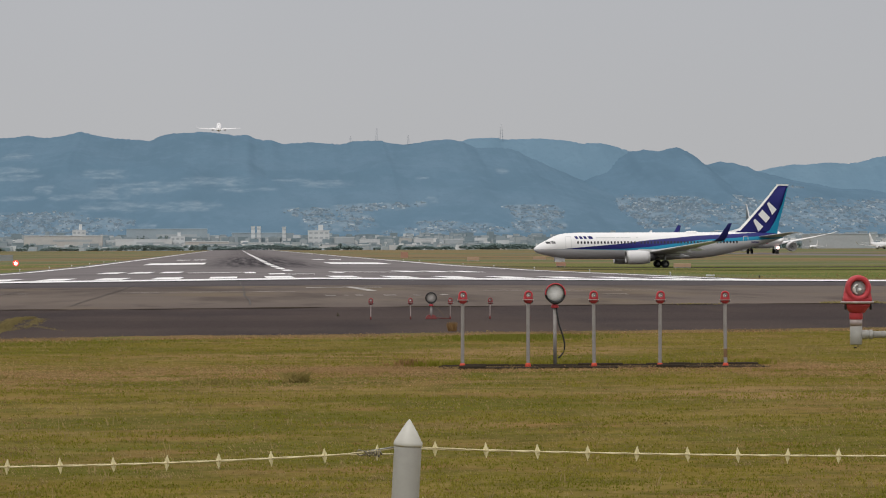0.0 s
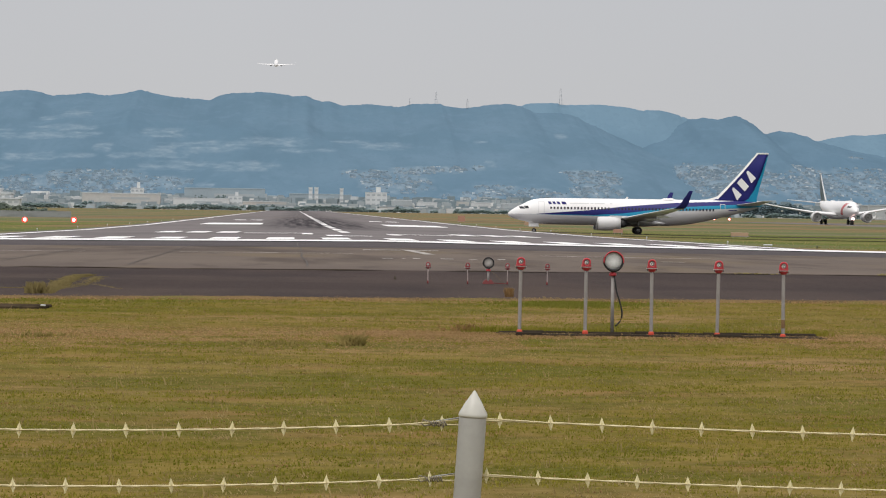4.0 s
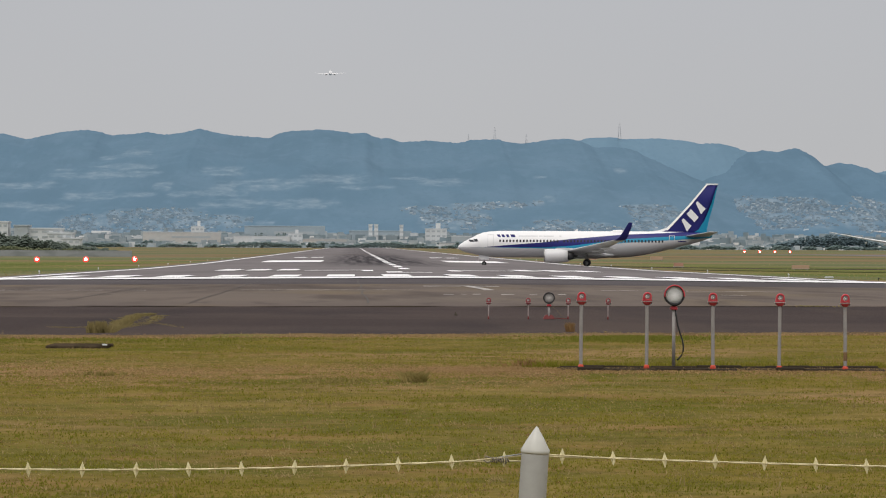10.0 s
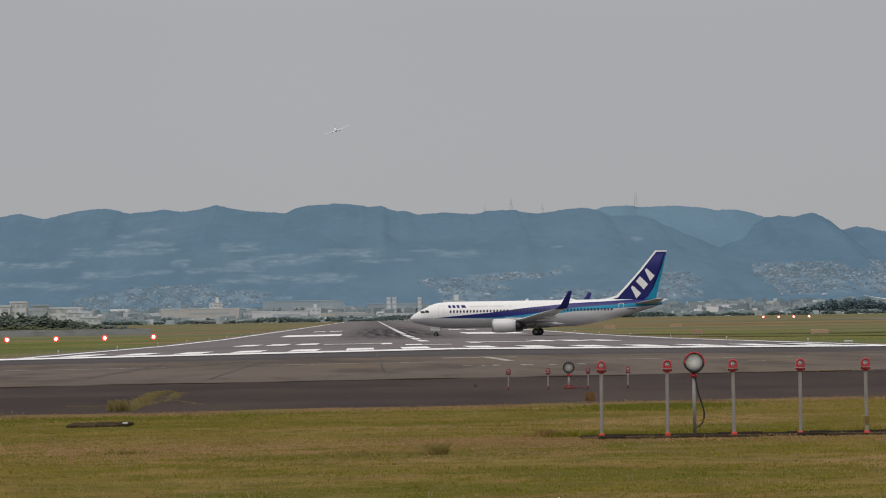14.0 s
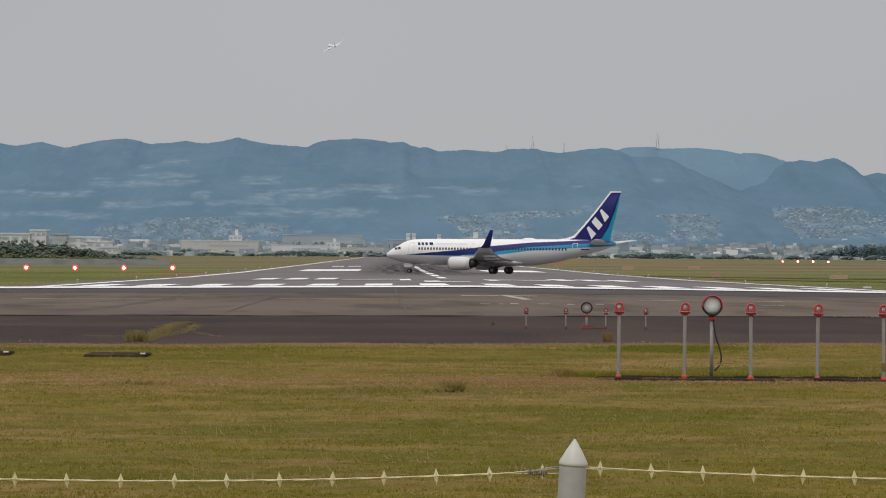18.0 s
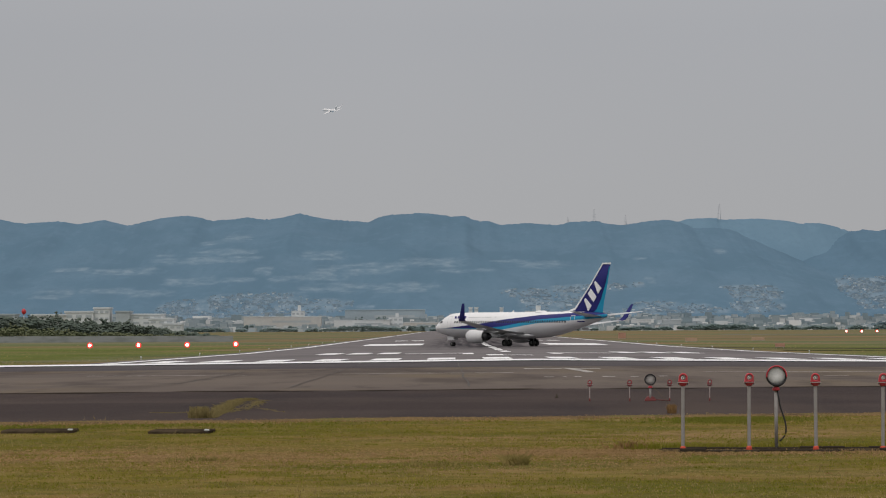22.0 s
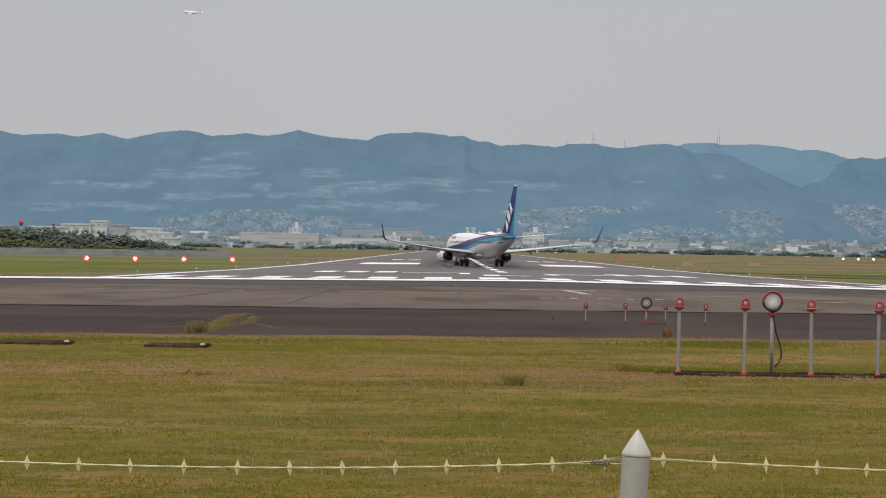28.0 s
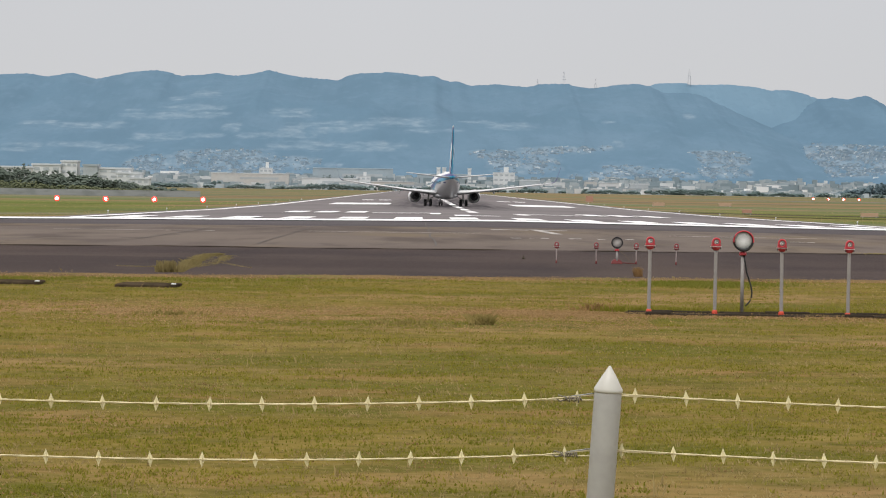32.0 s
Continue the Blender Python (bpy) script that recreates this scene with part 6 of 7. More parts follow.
for i in range(20):
    x = 640 + rng.uniform(0, 320)
    y = 2700 + rng.uniform(0, 150)
    sc = rng.uniform(0.7, 1.2)
    c = copy_thing(far_models[i % 3], Matrix())
    c.matrix_world = pose(x, y, -0.2, 0, 0, rng.uniform(0, 360)) @ Matrix.Diagonal((sc * 1.3, sc * 1.3, sc, 1))


def tree_belt(name, x0, x1, y, h0, h1, n, mat, label, seed, cut):
    """A far uneven belt of bushes and low trees, as leaf clumps."""
    rg2 = random.Random(seed)
    b = Build()
    vs, fs = [], []
    for _ in range(n):
        x = rg2.uniform(x0, x1)
        d = noise.noise((x * 0.016, seed, 0.0)) + 0.4 * noise.noise((x * 0.07, seed, 3.0))
        if d < cut:
            continue
        top = h0 + (h1 - h0) * min(1.0, (d - cut) * 1.6) * (0.7 + 0.4 * abs(noise.noise((x * 0.2, seed, 7.0))))
        cx, cy, cz = x, y + rg2.uniform(-8, 8), top * rg2.random() ** 0.7
        q = rg2.uniform(0.5, 1.3)
        k = len(vs)
        for e in ((1, 0, 0), (-1, 0, 0), (0, 1, 0), (0, -1, 0), (0, 0, 0.8), (0, 0, -0.8)):
            vs.append((cx + e[0] * q * rg2.uniform(0.7, 1.4), cy + e[1] * q, cz + e[2] * q * rg2.uniform(0.6, 1.2)))
        for p, o, r in ((0, 2, 4), (2, 1, 4), (1, 3, 4), (3, 0, 4), (2, 0, 5), (1, 2, 5), (3, 1, 5), (0, 3, 5)):
            fs.append((k + p, k + o, k + r))
    b.v, b.f, b.smooth = vs, fs, [False] * len(fs)
    return solid(name, b, mat, label, "trees", kind="stuff")


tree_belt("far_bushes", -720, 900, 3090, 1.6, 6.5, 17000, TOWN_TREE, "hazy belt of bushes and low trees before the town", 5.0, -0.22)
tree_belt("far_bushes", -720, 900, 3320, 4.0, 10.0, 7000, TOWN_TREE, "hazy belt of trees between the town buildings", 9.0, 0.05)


def grove(name, x, w, y, top, n, mat, label, seed, q0=0.5, q1=1.3, outline=None):
    """A stand of trees as leaf clumps under an uneven, domed or given outline."""
    rg5 = random.Random(seed)
    vs, fs = [], []
    for _ in range(n):
        u = rg5.uniform(-1, 1)
        px = x + w / 2 * u
        h = (outline(px) if outline else top * (1 - abs(u) ** 3) ** 0.5) * (0.74 + 0.45 * noise.noise((px * (0.9 if q1 < 1 else 0.25), seed, 0.0)) + 0.2 * noise.noise((px * 0.9, seed, 4.0)))
        q = rg5.uniform(q0, q1)
        c = (px, y + rg5.uniform(-9, 9), max(0.1, h - q) * rg5.random() ** 0.6)
        k = len(vs)
        for e in ((1, 0, 0), (-1, 0, 0), (0, 1, 0), (0, -1, 0), (0, 0, 0.8), (0, 0, -0.8)):
            vs.append((c[0] + e[0] * q * rg5.uniform(0.7, 1.4), c[1] + e[1] * q, c[2] + e[2] * q * rg5.uniform(0.6, 1.2)))
        for p, o, r in ((0, 2, 4), (2, 1, 4), (1, 3, 4), (3, 0, 4), (2, 0, 5), (1, 2, 5), (3, 1, 5), (0, 3, 5)):
            fs.append((k + p, k + o, k + r))
    b = Build()
    b.v, b.f, b.smooth = vs, fs, [False] * len(fs)
    return solid(name, b, mat, label, "trees", kind="stuff")


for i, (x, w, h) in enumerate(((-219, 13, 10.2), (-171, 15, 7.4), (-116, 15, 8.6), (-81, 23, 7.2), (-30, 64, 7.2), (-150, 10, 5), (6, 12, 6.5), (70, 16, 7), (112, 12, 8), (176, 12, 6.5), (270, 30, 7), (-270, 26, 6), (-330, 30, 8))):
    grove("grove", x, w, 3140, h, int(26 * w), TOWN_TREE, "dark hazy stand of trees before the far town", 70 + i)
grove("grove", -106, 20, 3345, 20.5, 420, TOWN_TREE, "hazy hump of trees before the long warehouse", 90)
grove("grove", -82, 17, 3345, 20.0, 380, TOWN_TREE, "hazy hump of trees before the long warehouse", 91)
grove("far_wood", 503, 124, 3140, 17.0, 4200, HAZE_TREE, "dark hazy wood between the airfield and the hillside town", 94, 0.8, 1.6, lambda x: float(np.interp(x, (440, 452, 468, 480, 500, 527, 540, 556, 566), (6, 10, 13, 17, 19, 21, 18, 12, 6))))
grove("wood_edge", -175, 190, 1000, 6.0, 9000, NEAR_TREE, "dense dark green wood along the field's edge", 92, 0.3, 0.8, wood_top)
grove("wood_edge", -175, 186, 972, 4.0, 4200, OLIVE_TREE, "olive green scrub on the bank at the field's edge", 93, 0.25, 0.6, lambda x: 0.6 * wood_top(x) * (0.8 + 0.5 * noise.noise((x * 0.08, 2.0, 0.0))))


# ---- buildings ----
def building(name, x, y, w, d, h, wall_mat, roof_mat, label, group, floors=0, rz=0.0, step=None, base=None):
    t = thing(name, pose(x, y, (-0.3 if base is None else base), 0, 0, rz), label, "building", group)
    body = part("wall", Build().box(0, 0, 0, w, d, h), wall_mat, t)
    part("roof", Build().box(0, 0, h, w + 0.8, d + 0.8, 0.8, taper=0.985), roof_mat, t)
    if step:
        part("penthouse", Build().box(step * w, 0, h + 0.8, w * 0.22, d * 0.5, h * 0.28), wall_mat, t)
    for k in range(floors):
        fh = h / floors
        n = max(3, int(w / 5))
        for i in range(n):
            part("window", Build().box(-w / 2 + w * (i + 0.5) / n, -d / 2 - 0.06, fh * k + fh * 0.35, w / n * 0.62, 0.2, fh * 0.38), WINDOW, body)
    if not floors:
        part("shutter", Build().box(-w * 0.2, -d / 2 - 0.08, 0, w * 0.12, 0.2, h * 0.45), WINDOW, body)
        part("window_band", Build().box(w * 0.12, -d / 2 - 0.06, h * 0.62, w * 0.5, 0.15, h * 0.14), WINDOW, body)
    return t


G = "town buildings"
for x, w, h, wm, rm, k, lab in ((-184, 14, 11.6, WALL_WHITE, ROOF_PALE, 3, "white office block behind the trees"), (-173.2, 7.8, 13.4, WALL_WHITE, ROOF_PALE, 4, "tall end of the white office block"),
                                (-162.5, 7, 11.6, WALL_GREY, ROOF_GREY, 3, "grey office block behind the trees"), (-151, 16, 10.2, WALL_WHITE, ROOF_PALE, 4, "white office block with window bands"),
                                (-143.6, 12, 8.0, WALL_WHITE, ROOF_PALE, 3, "lower white office wing behind the trees"), (-138, 9, 5.4, WALL_WHITE, ROOF_PALE, 2, "low white office wing behind the trees"),
                                (-199, 17, 10.2, WALL_BEIGE, ROOF_PALE, 3, "beige office block behind the trees"), (-221, 12, 10.4, WALL_GREY, ROOF_GREY, 3, "grey office block behind the trees")):
    building("office_block", x, 1450 + 2.5 * k + 0.01 * x, w, 12, h, wm, rm, lab, G, k)
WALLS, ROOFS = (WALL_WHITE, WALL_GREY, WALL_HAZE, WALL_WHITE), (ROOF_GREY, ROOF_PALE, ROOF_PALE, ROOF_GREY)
for i in range(58):
    x = -760 + 30.5 * i + rng.uniform(-14, 14)
    y = 3160 + rng.uniform(0, 90)
    w = rng.uniform(9, 34)
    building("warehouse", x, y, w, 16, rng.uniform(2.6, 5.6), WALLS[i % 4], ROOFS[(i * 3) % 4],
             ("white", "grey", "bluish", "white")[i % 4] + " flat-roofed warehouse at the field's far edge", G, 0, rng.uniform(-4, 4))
for i in range(40):
    x = -740 + 44 * i + rng.uniform(-20, 20)
    y = 3335 + rng.uniform(0, 55)
    w = rng.uniform(8, 30)
    building("town_block", x, y, w, 14, rng.uniform(5, 11), WALLS[(i * 3 + 1) % 4], ROOFS[i % 4],
             ("grey", "white", "white", "bluish")[i % 4] + " block in the far town", G, 2 if i % 2 else 3, rng.uniform(-3, 3), 0.2 if i % 5 == 0 else None)
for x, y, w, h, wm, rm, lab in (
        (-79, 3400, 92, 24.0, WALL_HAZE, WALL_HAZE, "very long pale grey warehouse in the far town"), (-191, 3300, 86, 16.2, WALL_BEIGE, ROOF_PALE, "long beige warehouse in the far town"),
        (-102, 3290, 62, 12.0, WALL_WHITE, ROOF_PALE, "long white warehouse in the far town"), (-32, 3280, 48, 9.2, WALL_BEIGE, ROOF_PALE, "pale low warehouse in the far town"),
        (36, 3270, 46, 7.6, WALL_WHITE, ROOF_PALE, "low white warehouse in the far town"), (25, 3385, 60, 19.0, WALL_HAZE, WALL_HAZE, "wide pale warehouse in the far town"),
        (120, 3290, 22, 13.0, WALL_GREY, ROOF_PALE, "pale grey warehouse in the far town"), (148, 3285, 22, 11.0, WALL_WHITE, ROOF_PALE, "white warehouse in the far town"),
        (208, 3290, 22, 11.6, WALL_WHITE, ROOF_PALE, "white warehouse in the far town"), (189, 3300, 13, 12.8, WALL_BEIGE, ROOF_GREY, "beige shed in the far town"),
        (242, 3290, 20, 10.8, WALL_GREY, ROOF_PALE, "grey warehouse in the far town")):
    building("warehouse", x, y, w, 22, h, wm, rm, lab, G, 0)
for x, w, h, wm, k in ((-65, 15.6, 15.0, WALL_WHITE, 3), (-176, 14.4, 22.6, WALL_WHITE, 4), (19, 4.2, 26.0, WALL_WHITE, 5), (25.5, 4.2, 26.0, WALL_WHITE, 5), (54, 3.8, 25.4, WALL_WHITE, 5), (93, 24, 21.4, WALL_WHITE, 4)):
    building("town_block", x, 3305 if k < 4 else 3340, w, 12, h, wm, ROOF_PALE, "white block standing above the far town", G, k, 0, 0.1 if w > 14 else None)
building("hangar", 560, 2720, 62, 40, 13, WALL_GREY, ROOF_GREY, "grey hangar beside the parked airliner", G, 0)
building("hangar", 660, 2760, 48, 40, 9, WALL_WHITE, ROOF_GREY, "low white airport shed", G, 0)
building("hangar", 700, 2740, 60, 40, 11, WALL_BEIGE, ROOF_GREY, "beige airport shed with a grey roof", G, 0)
mast = thing("beacon_mast", pose(-189.3, 1300, -0.2), "red and white beacon mast above the trees", "mast")
part("pole", Build().tube([(0, 0, 0), (0, 0, 11.5)], 0.18, 8), STEEL, mast)
part("ball", Build().lathe([(0.1, 9.9), (0.65, 10.15), (1.02, 10.9), (1.02, 11.5), (0.65, 12.25), (0.1, 12.5)], (0, 0, 0), "z", 14), TAIL_RED, mast, "red marker ball")

# ---- hills ----
CREST_X = (-2600, -1500, -900, -748, -721, -686, -668, -615, -584, -549, -536, -508, -456, -419, -394, -382, -350, -320, -307, -289, -263, -239, -219, -192, -131, -120, -96,
           -69, -56, -25, -1, 17, 32, 45, 54, 72, 116, 160, 173, 179, 221, 239, 265, 305, 336, 353, 373, 411, 433, 539, 637, 724)
CREST_Z = (150, 176, 170, 177.3, 178.3, 170.4, 168.7, 171.9, 167.1, 173.3, 172.0, 164.4, 175.9, 180.0, 177.0, 171.9, 172.9, 177.0, 174.2, 173.2, 176.7, 182.9, 177.5, 172.7, 168.1, 174.9, 180.2,
           180.7, 182.7, 180.1, 176.2, 178.3, 170.6, 168.7, 170.1, 163.0, 166.0, 162.4, 163.9, 167.1, 168.8, 164.3, 161.7, 168.5, 170.0, 166.8, 156.6, 157.2, 154.1, 115.6, 87.4, 55.5)
BACK_X = (180, 294, 356, 369, 409, 423, 481, 521, 547, 561, 578, 592, 641, 729, 900)
BACK_Z = (130, 156.4, 169.1, 172.9, 174.0, 171.2, 172.6, 169.4, 164.1, 165.7, 164.7, 161.8, 146.7, 118.1, 80)
RIGHT_X = (300, 442, 486, 512, 538, 564, 590, 608, 614, 625, 638, 665, 673, 691, 716, 726, 735, 758, 771, 780, 789, 802, 809, 820, 843, 869, 914, 1021, 1700)
RIGHT_Z = (50, 83.8, 98.6, 111.3, 120.6, 127.2, 135.6, 145.6, 150.9, 150.7, 153.1, 150.5, 154.6, 157.0, 144.6, 134.8, 128.6, 134.8, 132.2, 132.2, 128.6, 126.8, 121.5, 117.9, 112.6, 108.1, 102.8, 95.5, 90)
EAST_X = (650, 788, 811, 834, 843, 879, 897, 933, 952, 970, 997, 1015, 1032, 1200, 1900)
EAST_Z = (60, 113.0, 120.1, 121.4, 124.6, 130.8, 130.4, 133.5, 133.5, 131.7, 136.1, 141.5, 144.2, 168, 130)
LONG = (CREST_X, CREST_Z, 3600, 4600)
EAST_HILL = (RIGHT_X, RIGHT_Z, 3620, 4590)


def crest(xs, zs, x):
    """Smooth height of a ridge line."""
    z = 0.0
    for d in (-3, 0, 3):
        z += float(np.interp(x + d, xs, zs)) / 3
    return z + 0.5 * noise.noise((x * 0.05, 5.0, zs[0])) + 0.9 * noise.noise((x * 0.13, 9.0, zs[0])) + 1.2 * noise.noise((x * 0.27, 2.0, zs[0]))


def land_use(pts, zones, ragged):
    """How far open land covers each point of a slope, in streaks along it; zones: (x, z of one end, x, z of the other, half height)."""
    out = np.zeros(len(pts))
    xs, zs = pts[:, 0], pts[:, 2]
    for x0, z0, x1, z1, h in zones:
        near = np.where((xs > x0 - 12) & (xs < x1 + 12) & (zs > min(z0, z1) - h * 1.4 - 2) & (zs < max(z0, z1) + h * 1.4 + 2))[0]
        for i in near:
            x, z = xs[i], zs[i]
            u = (2 * x - x0 - x1) / (x1 - x0 + 8)
            v = (z - z0 - (z1 - z0) * (x - x0) / (x1 - x0)) / (h + 0.8)
            k = 1.15 - (abs(u) ** 5 + abs(v) ** 2.5) + 0.6 * noise.noise((x * 0.045, z * 0.14, h)) + ragged * noise.noise((x * 0.02, z * 0.42, 3.0)) + 0.35 * noise.noise((x * 0.16, z * 0.5, 8.0))
            out[i] = max(out[i], min(1.0, max(0.0, k)))
    return out


def hill(name, xs, zs, y_foot, y_crest, x0, x1, mat, label, foot_z=0.0, open_land=(), streets=()):
    b = Build()
    cols = steps(x0, x1, int((x1 - x0) / 3.5))
    rows = steps(0, 1, 150)
    tops = [crest(xs, zs, x) for x in cols]
    vs = []
    for v in rows:
        for x, c in zip(cols, tops):
            n = 0.10 * noise.noise((x * 0.006, v * 2.2, zs[1])) + 0.05 * noise.noise((x * 0.02, v * 5, zs[1]))
            z = foot_z + (c - foot_z) * min(1.0, max(0.0, v ** 1.15 + n * math.sin(math.pi * v)))
            vs.append((x, y_foot + (y_crest - y_foot) * v, z))
    n = len(cols)
    fs = [(j * n + i, j * n + i + 1, j * n + n + i + 1, j * n + n + i) for j in range(len(rows) - 1) for i in range(n - 1)]
    b.add(vs, fs, True)
    ob = solid(name, b, mat, label, "hill", kind="structure")
    pts = np.array(vs)
    for use, zones, ragged in (("open_land", open_land, 0.9), ("streets", streets, 0.3)):
        if zones:
            ob.data.attributes.new(use, "FLOAT", "POINT").data.foreach_set("value", land_use(pts, zones, ragged).astype(np.float32))
    return ob


def slope_z(xs, zs, y_foot, y_crest, x, y, foot_z=0.0, power=1.15):
    v = min(1.0, max(0.0, (y - y_foot) / (y_crest - y_foot)))
    n = 0.10 * noise.noise((x * 0.006, v * 2.2, zs[1])) + 0.05 * noise.noise((x * 0.02, v * 5, zs[1]))
    return foot_z + (crest(xs, zs, x) - foot_z) * min(1.0, max(0.0, v ** power + n * math.sin(math.pi * v)))


def on_slope(ridge, x, z):
    """The place on a hillside at which it reaches the height z."""
    xs, zs, y_foot, y_crest = ridge
    lo, hi = y_foot, y_crest
    for _ in range(11):
        y = (lo + hi) / 2
        if slope_z(xs, zs, y_foot, y_crest, x, y, -2) < z:
            lo = y
        else:
            hi = y
    return y


def settlement(name, ridge, zones, share, size, mat, label, seed):
    """Many small house blocks on a hillside, crowded in irregular terraces over the same zones."""
    rg4 = random.Random(seed)
    b = Build()
    for x0, z0, x1, z1, h in zones:
        for _ in range(int(share * (x1 - x0 + 6) * 2 * h)):
            u, v = rg4.uniform(-1.06, 1.06), rg4.uniform(-1.1, 1.1)
            x, z = (x0 + x1) / 2 + (x1 - x0) * 0.5 * u, (z0 + z1) / 2 + (z1 - z0) * 0.5 * u + h * v
            d = noise.noise((x * 0.05, z * 0.16, seed)) + 0.5 * noise.noise((x * 0.13, z * 0.5, seed + 9.0)) - 1.1 * max(0.0, u * u + v * v - 0.9)
            if d < rg4.uniform(-0.5, 0.12):
                continue
            w, t = size * rg4.uniform(0.6, 1.9) * (1 + 0.9 * (rg4.random() < 0.07)), size * rg4.uniform(0.3, 0.75)
            b.box(x, on_slope(ridge, x, z), z - 1.2, w, size, t + 1.2, rg4.uniform(-0.1, 0.1), taper=rg4.choice((1.0, 0.9, 0.75)))
    return solid(name, b, mat, label, "houses", kind="stuff")


WEST_FIELDS = [
    (-373, 129, -337, 130, 3), (-340, 136, -301, 137, 7), (-427, 109, -409, 109, 1.5), (-378, 112, -284, 114, 5), (-428, 100, -279, 103, 6), (-563, 86, -519, 88, 2.5), (-517, 84, -417, 85, 6),
    (-399, 68, -323, 69, 7), (-323, 70, -274, 71, 3), (-275, 83, -253, 83, 6), (-252, 70, -205, 72, 4), (-557, 49, -513, 50, 6), (-501, 54, -438, 55, 4), (-438, 50, -379, 52, 4)]
MID_FIELDS = [
    (-215, 106, -154, 108, 7), (-201, 76, -147, 77, 8), (-204, 57, -143, 58, 6), (-195, 83, -135, 85, 9), (-142, 87, -68, 88, 8), (-72, 95, 21, 97, 7), (-20, 82, 56, 84, 2.5), (54, 98, 103, 99, 2),
    (91, 92, 162, 93, 5), (-188, 58, -106, 59, 7), (-106, 57, -21, 59, 7), (-181, 34, -151, 35, 7), (-127, 30, -107, 31, 3), (261, 102, 274, 102, 1.2), (270, 69, 276, 69, 5), (386, 113, 399, 114, 4)]
WEST_TOWN = [(-388, 29, -294, 31, 11), (-326, 40, -199, 43, 9), (-294, 30, -137, 33, 10), (66, 49, 133, 50, 6), (88, 37, 182, 39, 15), (128, 55, 192, 56, 5), (155, 58, 238, 59, 4), (200, 57, 233, 58, 5),
             (245, 61, 261, 62, 4), (237, 30, 291, 31, 7), (284, 26, 331, 27, 6), (190, 22, 359, 25, 4), (-420, 16, -150, 18, 5), (359, 56, 429, 57, 3), (369, 46, 441, 48, 10), (361, 29, 431, 31, 9)]
EAST_TOWN = [(474, 53, 537, 53, 9), (519, 63, 598, 63, 12), (556, 59, 638, 60, 13), (470, 35, 616, 37, 11), (519, 45, 643, 46, 19), (583, 57, 654, 57, 13), (674, 48, 756, 49, 22), (736, 44, 877, 46, 24),
             (830, 89, 853, 90, 2), (640, 40, 690, 40, 18), (860, 46, 1150, 48, 24)]
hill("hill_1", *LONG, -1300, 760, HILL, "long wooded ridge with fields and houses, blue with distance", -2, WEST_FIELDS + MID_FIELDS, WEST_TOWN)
hill("hill_2", BACK_X, BACK_Z, 4300, 4640, 200, 900, HILL_FAR, "far ridge behind the wooded one, tinted paler for haze", 30)
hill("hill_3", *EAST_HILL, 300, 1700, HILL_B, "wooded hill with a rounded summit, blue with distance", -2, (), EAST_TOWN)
hill("hill_4", EAST_X, EAST_Z, 4250, 4640, 650, 1900, HILL_FAR, "ridge beyond the rounded hill, tinted paler for haze", 20)
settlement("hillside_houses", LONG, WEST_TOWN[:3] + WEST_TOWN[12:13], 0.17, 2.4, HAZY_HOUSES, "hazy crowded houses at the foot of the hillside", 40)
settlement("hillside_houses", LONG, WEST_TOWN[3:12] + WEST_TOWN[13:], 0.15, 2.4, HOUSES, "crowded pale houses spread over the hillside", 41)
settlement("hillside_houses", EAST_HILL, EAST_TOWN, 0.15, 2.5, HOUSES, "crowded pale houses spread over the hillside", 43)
flat = Build()
rg = random.Random(33)
for _ in range(3000):
    x, y = rg.uniform(-950, 1200), rg.uniform(3400, 3690)
    flat.box(x, y, -0.5, rg.uniform(3, 13) * (1 + 1.6 * (rg.random() < 0.06)), 8, rg.uniform(2, 6.5) * (1 + 0.7 * (rg.random() < 0.05)) + (y - 3400) * 0.05, rg.uniform(-0.15, 0.15), taper=rg.choice((1, 1, 0.85)))
for _ in range(420):
    x, y = rg.uniform(-460, 460), rg.uniform(3290, 3392)
    flat.box(x, y, -0.5, rg.uniform(4, 15), 8, rg.uniform(5, 10.5) + (y - 3290) * 0.07, rg.uniform(-0.15, 0.15), taper=rg.choice((1, 1, 0.9)))
for _ in range(1500):
    x, y = rg.uniform(-800, 900), rg.uniform(3110, 3330)
    flat.box(x, y, -0.5, rg.uniform(3, 11), 7, rg.uniform(1.8, 4.6) + (y - 3110) * 0.022, rg.uniform(-0.2, 0.2), taper=rg.choice((1, 0.85, 0.7)))
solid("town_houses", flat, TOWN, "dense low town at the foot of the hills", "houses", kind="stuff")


def pylon(x, y, z, h, label):
    t = thing("pylon", pose(x, y, z), label, "pylon", "pylons on the ridge")
    w = h * 0.09
    for sx, sy in ((-1, -1), (1, -1), (1, 1), (-1, 1)):
        part("leg", Build().tube([(sx * w, sy * w, -2), (sx * w * 0.25, sy * w * 0.25, h)], 0.16, 5), PYLON, t)
    for i in range(4):
        part("arm", Build().box(0, 0, h * (0.35 + 0.18 * i), w * (3.2 - 0.6 * i), 0.3, 0.3), PYLON, t)


for x, y, h, lab in ((417, 4630, 26, "tall lattice mast on the ridge"), (268, 4592, 15, "lattice pylon on the ridge"), (219, 4592, 20, "lattice pylon on the ridge"), (178, 4592, 11, "small lattice pylon on the ridge")):
    pylon(x, y, (crest(BACK_X, BACK_Z, x) if x > 400 else crest(CREST_X, CREST_Z, x)) - 1, h, lab)


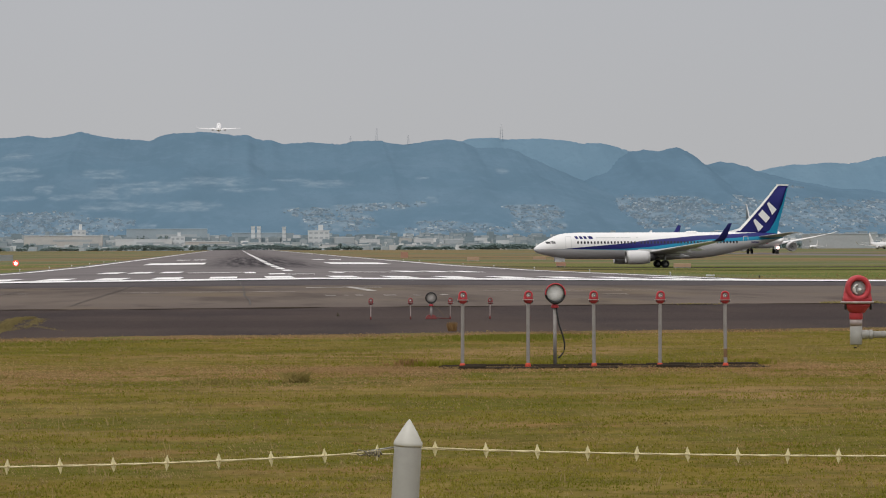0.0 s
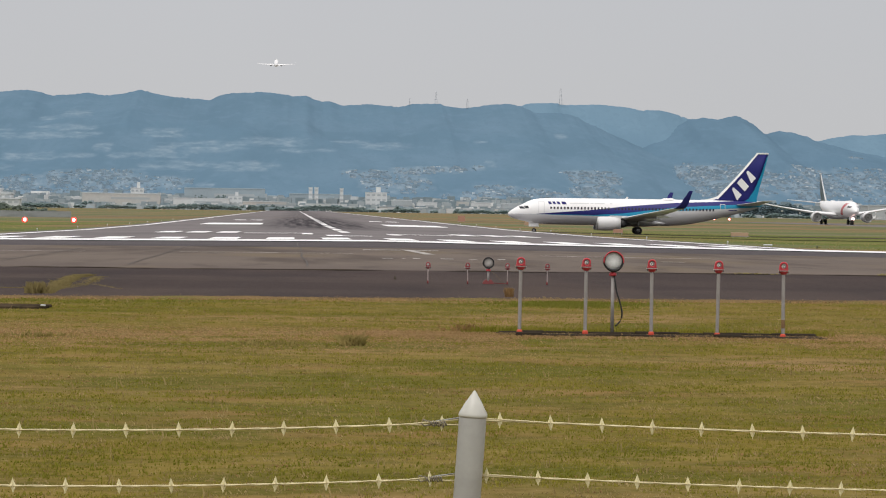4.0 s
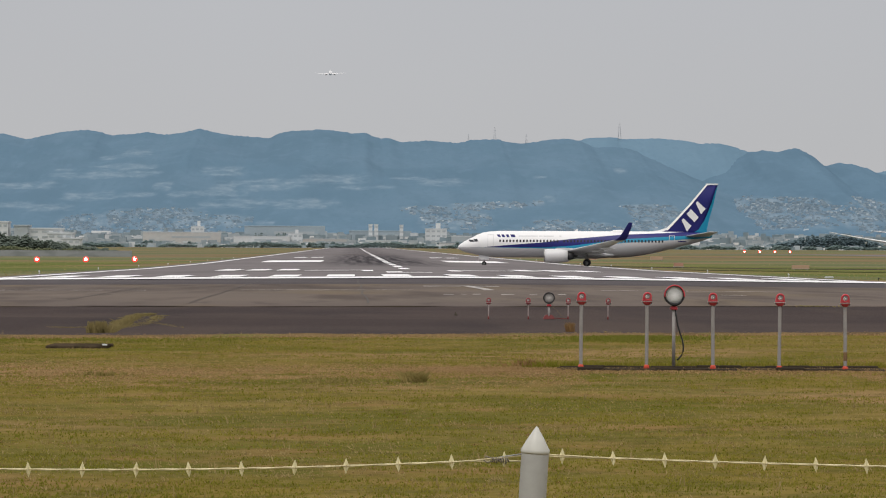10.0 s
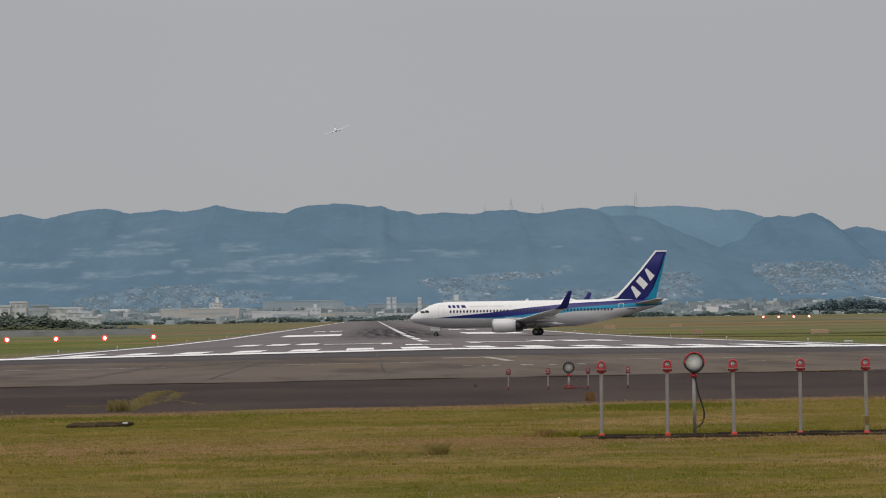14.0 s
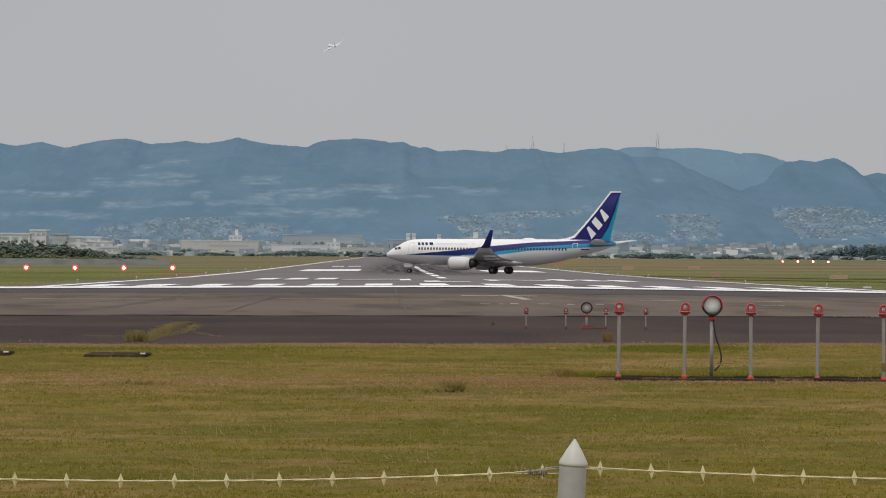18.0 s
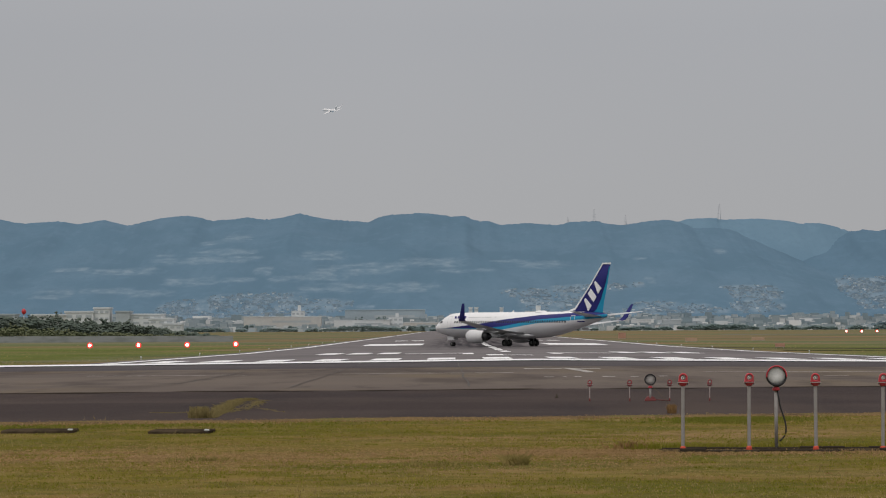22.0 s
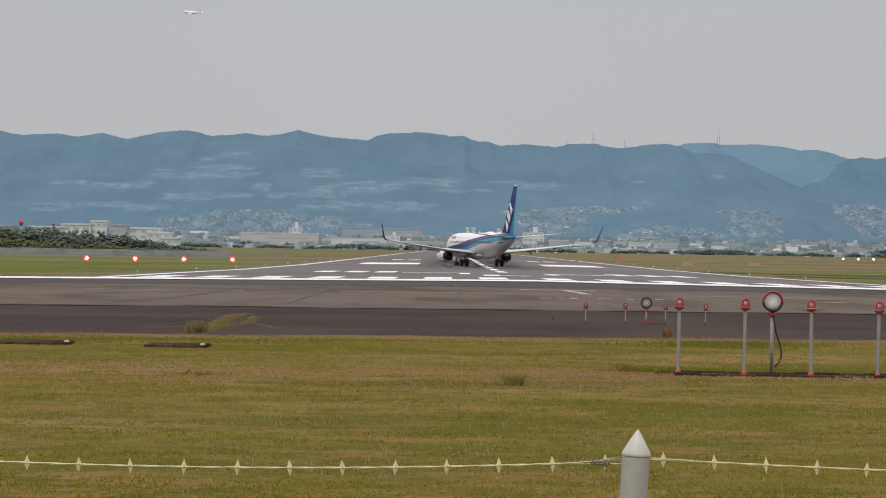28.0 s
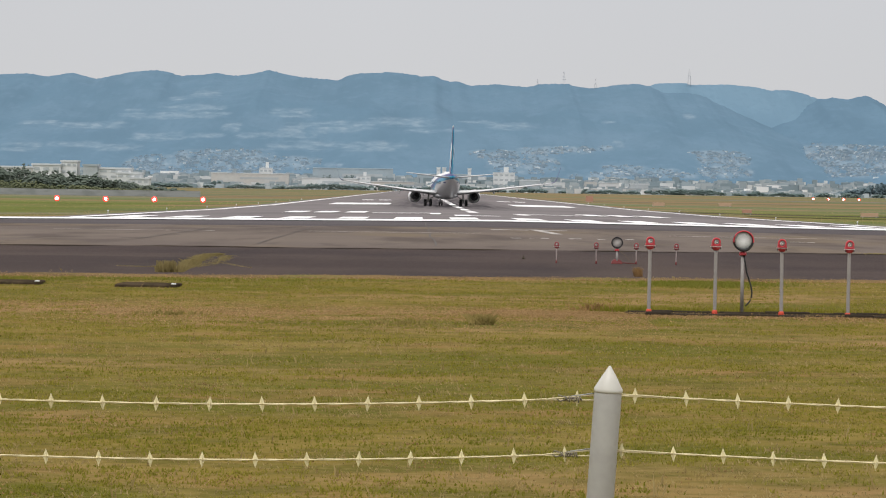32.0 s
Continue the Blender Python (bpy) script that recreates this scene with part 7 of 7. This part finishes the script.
# ---- what moves ----
def jet_rows():
    """Seconds, place of the main wheels and heading of the taxiing airliner."""
    return [(0, 64.3, 444.5, 183.3), (3, 54.95, 444.8, 178.5), (6, 46.1, 445.5, 175.3), (9, 37.95, 446.3, 174.8), (11, 32.75, 447.0, 174.4), (13, 27.7, 448.0, 173.2),
            (14.5, 23.9, 448.8, 169.8), (17, 18.55, 451.0, 159.0), (19, 15.1, 453.0, 147.6), (21, 11.65, 455.3, 136.9), (23, 9.1, 458.3, 127.4), (25, 7.0, 461.6, 118.3),
            (28, 4.9, 467.0, 104.6), (29.5, 4.3, 470.0, 98.0), (30.5, 4.1, 472.4, 95.2), (32, 3.9, 476.0, 92.6)]


def along(rows, t):
    ts = [r[0] for r in rows]
    return [float(np.interp(t, ts, [r[k] for r in rows])) for k in (1, 2, 3)]


def wheel_rows(rows, place, seconds):
    """Turns of a wheel of radius r as its thing rolls along."""
    x, y, r = place
    out, turn, t, last = [], 0.0, 0.0, along(rows, 0.0)
    step = 0.16
    n = int(seconds / step)
    for i in range(n + 1):
        t = min(seconds, i * step)
        now = along(rows, t)
        turn += math.degrees(math.hypot(now[0] - last[0], now[1] - last[1]) / r)
        last = now
        out.append((t, pose(x, y, r, 0, turn, 0)))
    return out


def motions():
    rows = jet_rows()
    walk(jet, [(t, pose(x, y, ground(x, y) + 0.03, 0, 0, a)) for t, x, y, a in rows])
    for wh, x, y, r in jet_wheels:
        walk(wh, wheel_rows(rows, (x, y, r), 32.0))
    walk(wide, [(t, pose(x, y, ground(x, y) + 0.03, 0, 0, a)) for t, x, y, a in (
        (0, 212.5, 1183, -89), (3, 212.9, 1158, -89), (6, 213, 1133, -89), (9, 213.2, 1108, -89), (20, 213.6, 1020, -89), (32, 214, 930, -89))])
    walk(climber, [(t, pose(x, y, z - 3.3, rx, ry, rz)) for t, x, y, z, rx, ry, rz in (
        (0, -13.3, 2340, 97.3, 0, -11, 90), (3, -16.8, 2640, 126.3, 0, -11, 90), (6, -20.2, 2925, 154.8, 0, -10, 90), (9, -25.8, 3280, 187.6, 0, -9, 90), (11, -28.6, 3470, 211.0, -4, -9, 91), (12, -30.8, 3562, 222.6, -8, -9, 92),
        (13, -35.0, 3650, 232.0, -14, -8, 94), (14.5, -45.0, 3790, 248.0, -20, -8, 97), (17, -67.3, 3990, 278.0, -28, -8, 104), (19, -99.9, 4130, 297.6, -28, -7, 114), (21, -149.2, 4250, 314.2, -24, -7, 124),
        (23, -208.3, 4340, 327.0, -22, -7, 131), (25, -275.6, 4400, 339.4, -20, -6, 136), (28, -394.7, 4450, 351.5, -16, -6, 141), (32, -560, 4480, 364, -14, -6, 144))])


motions()
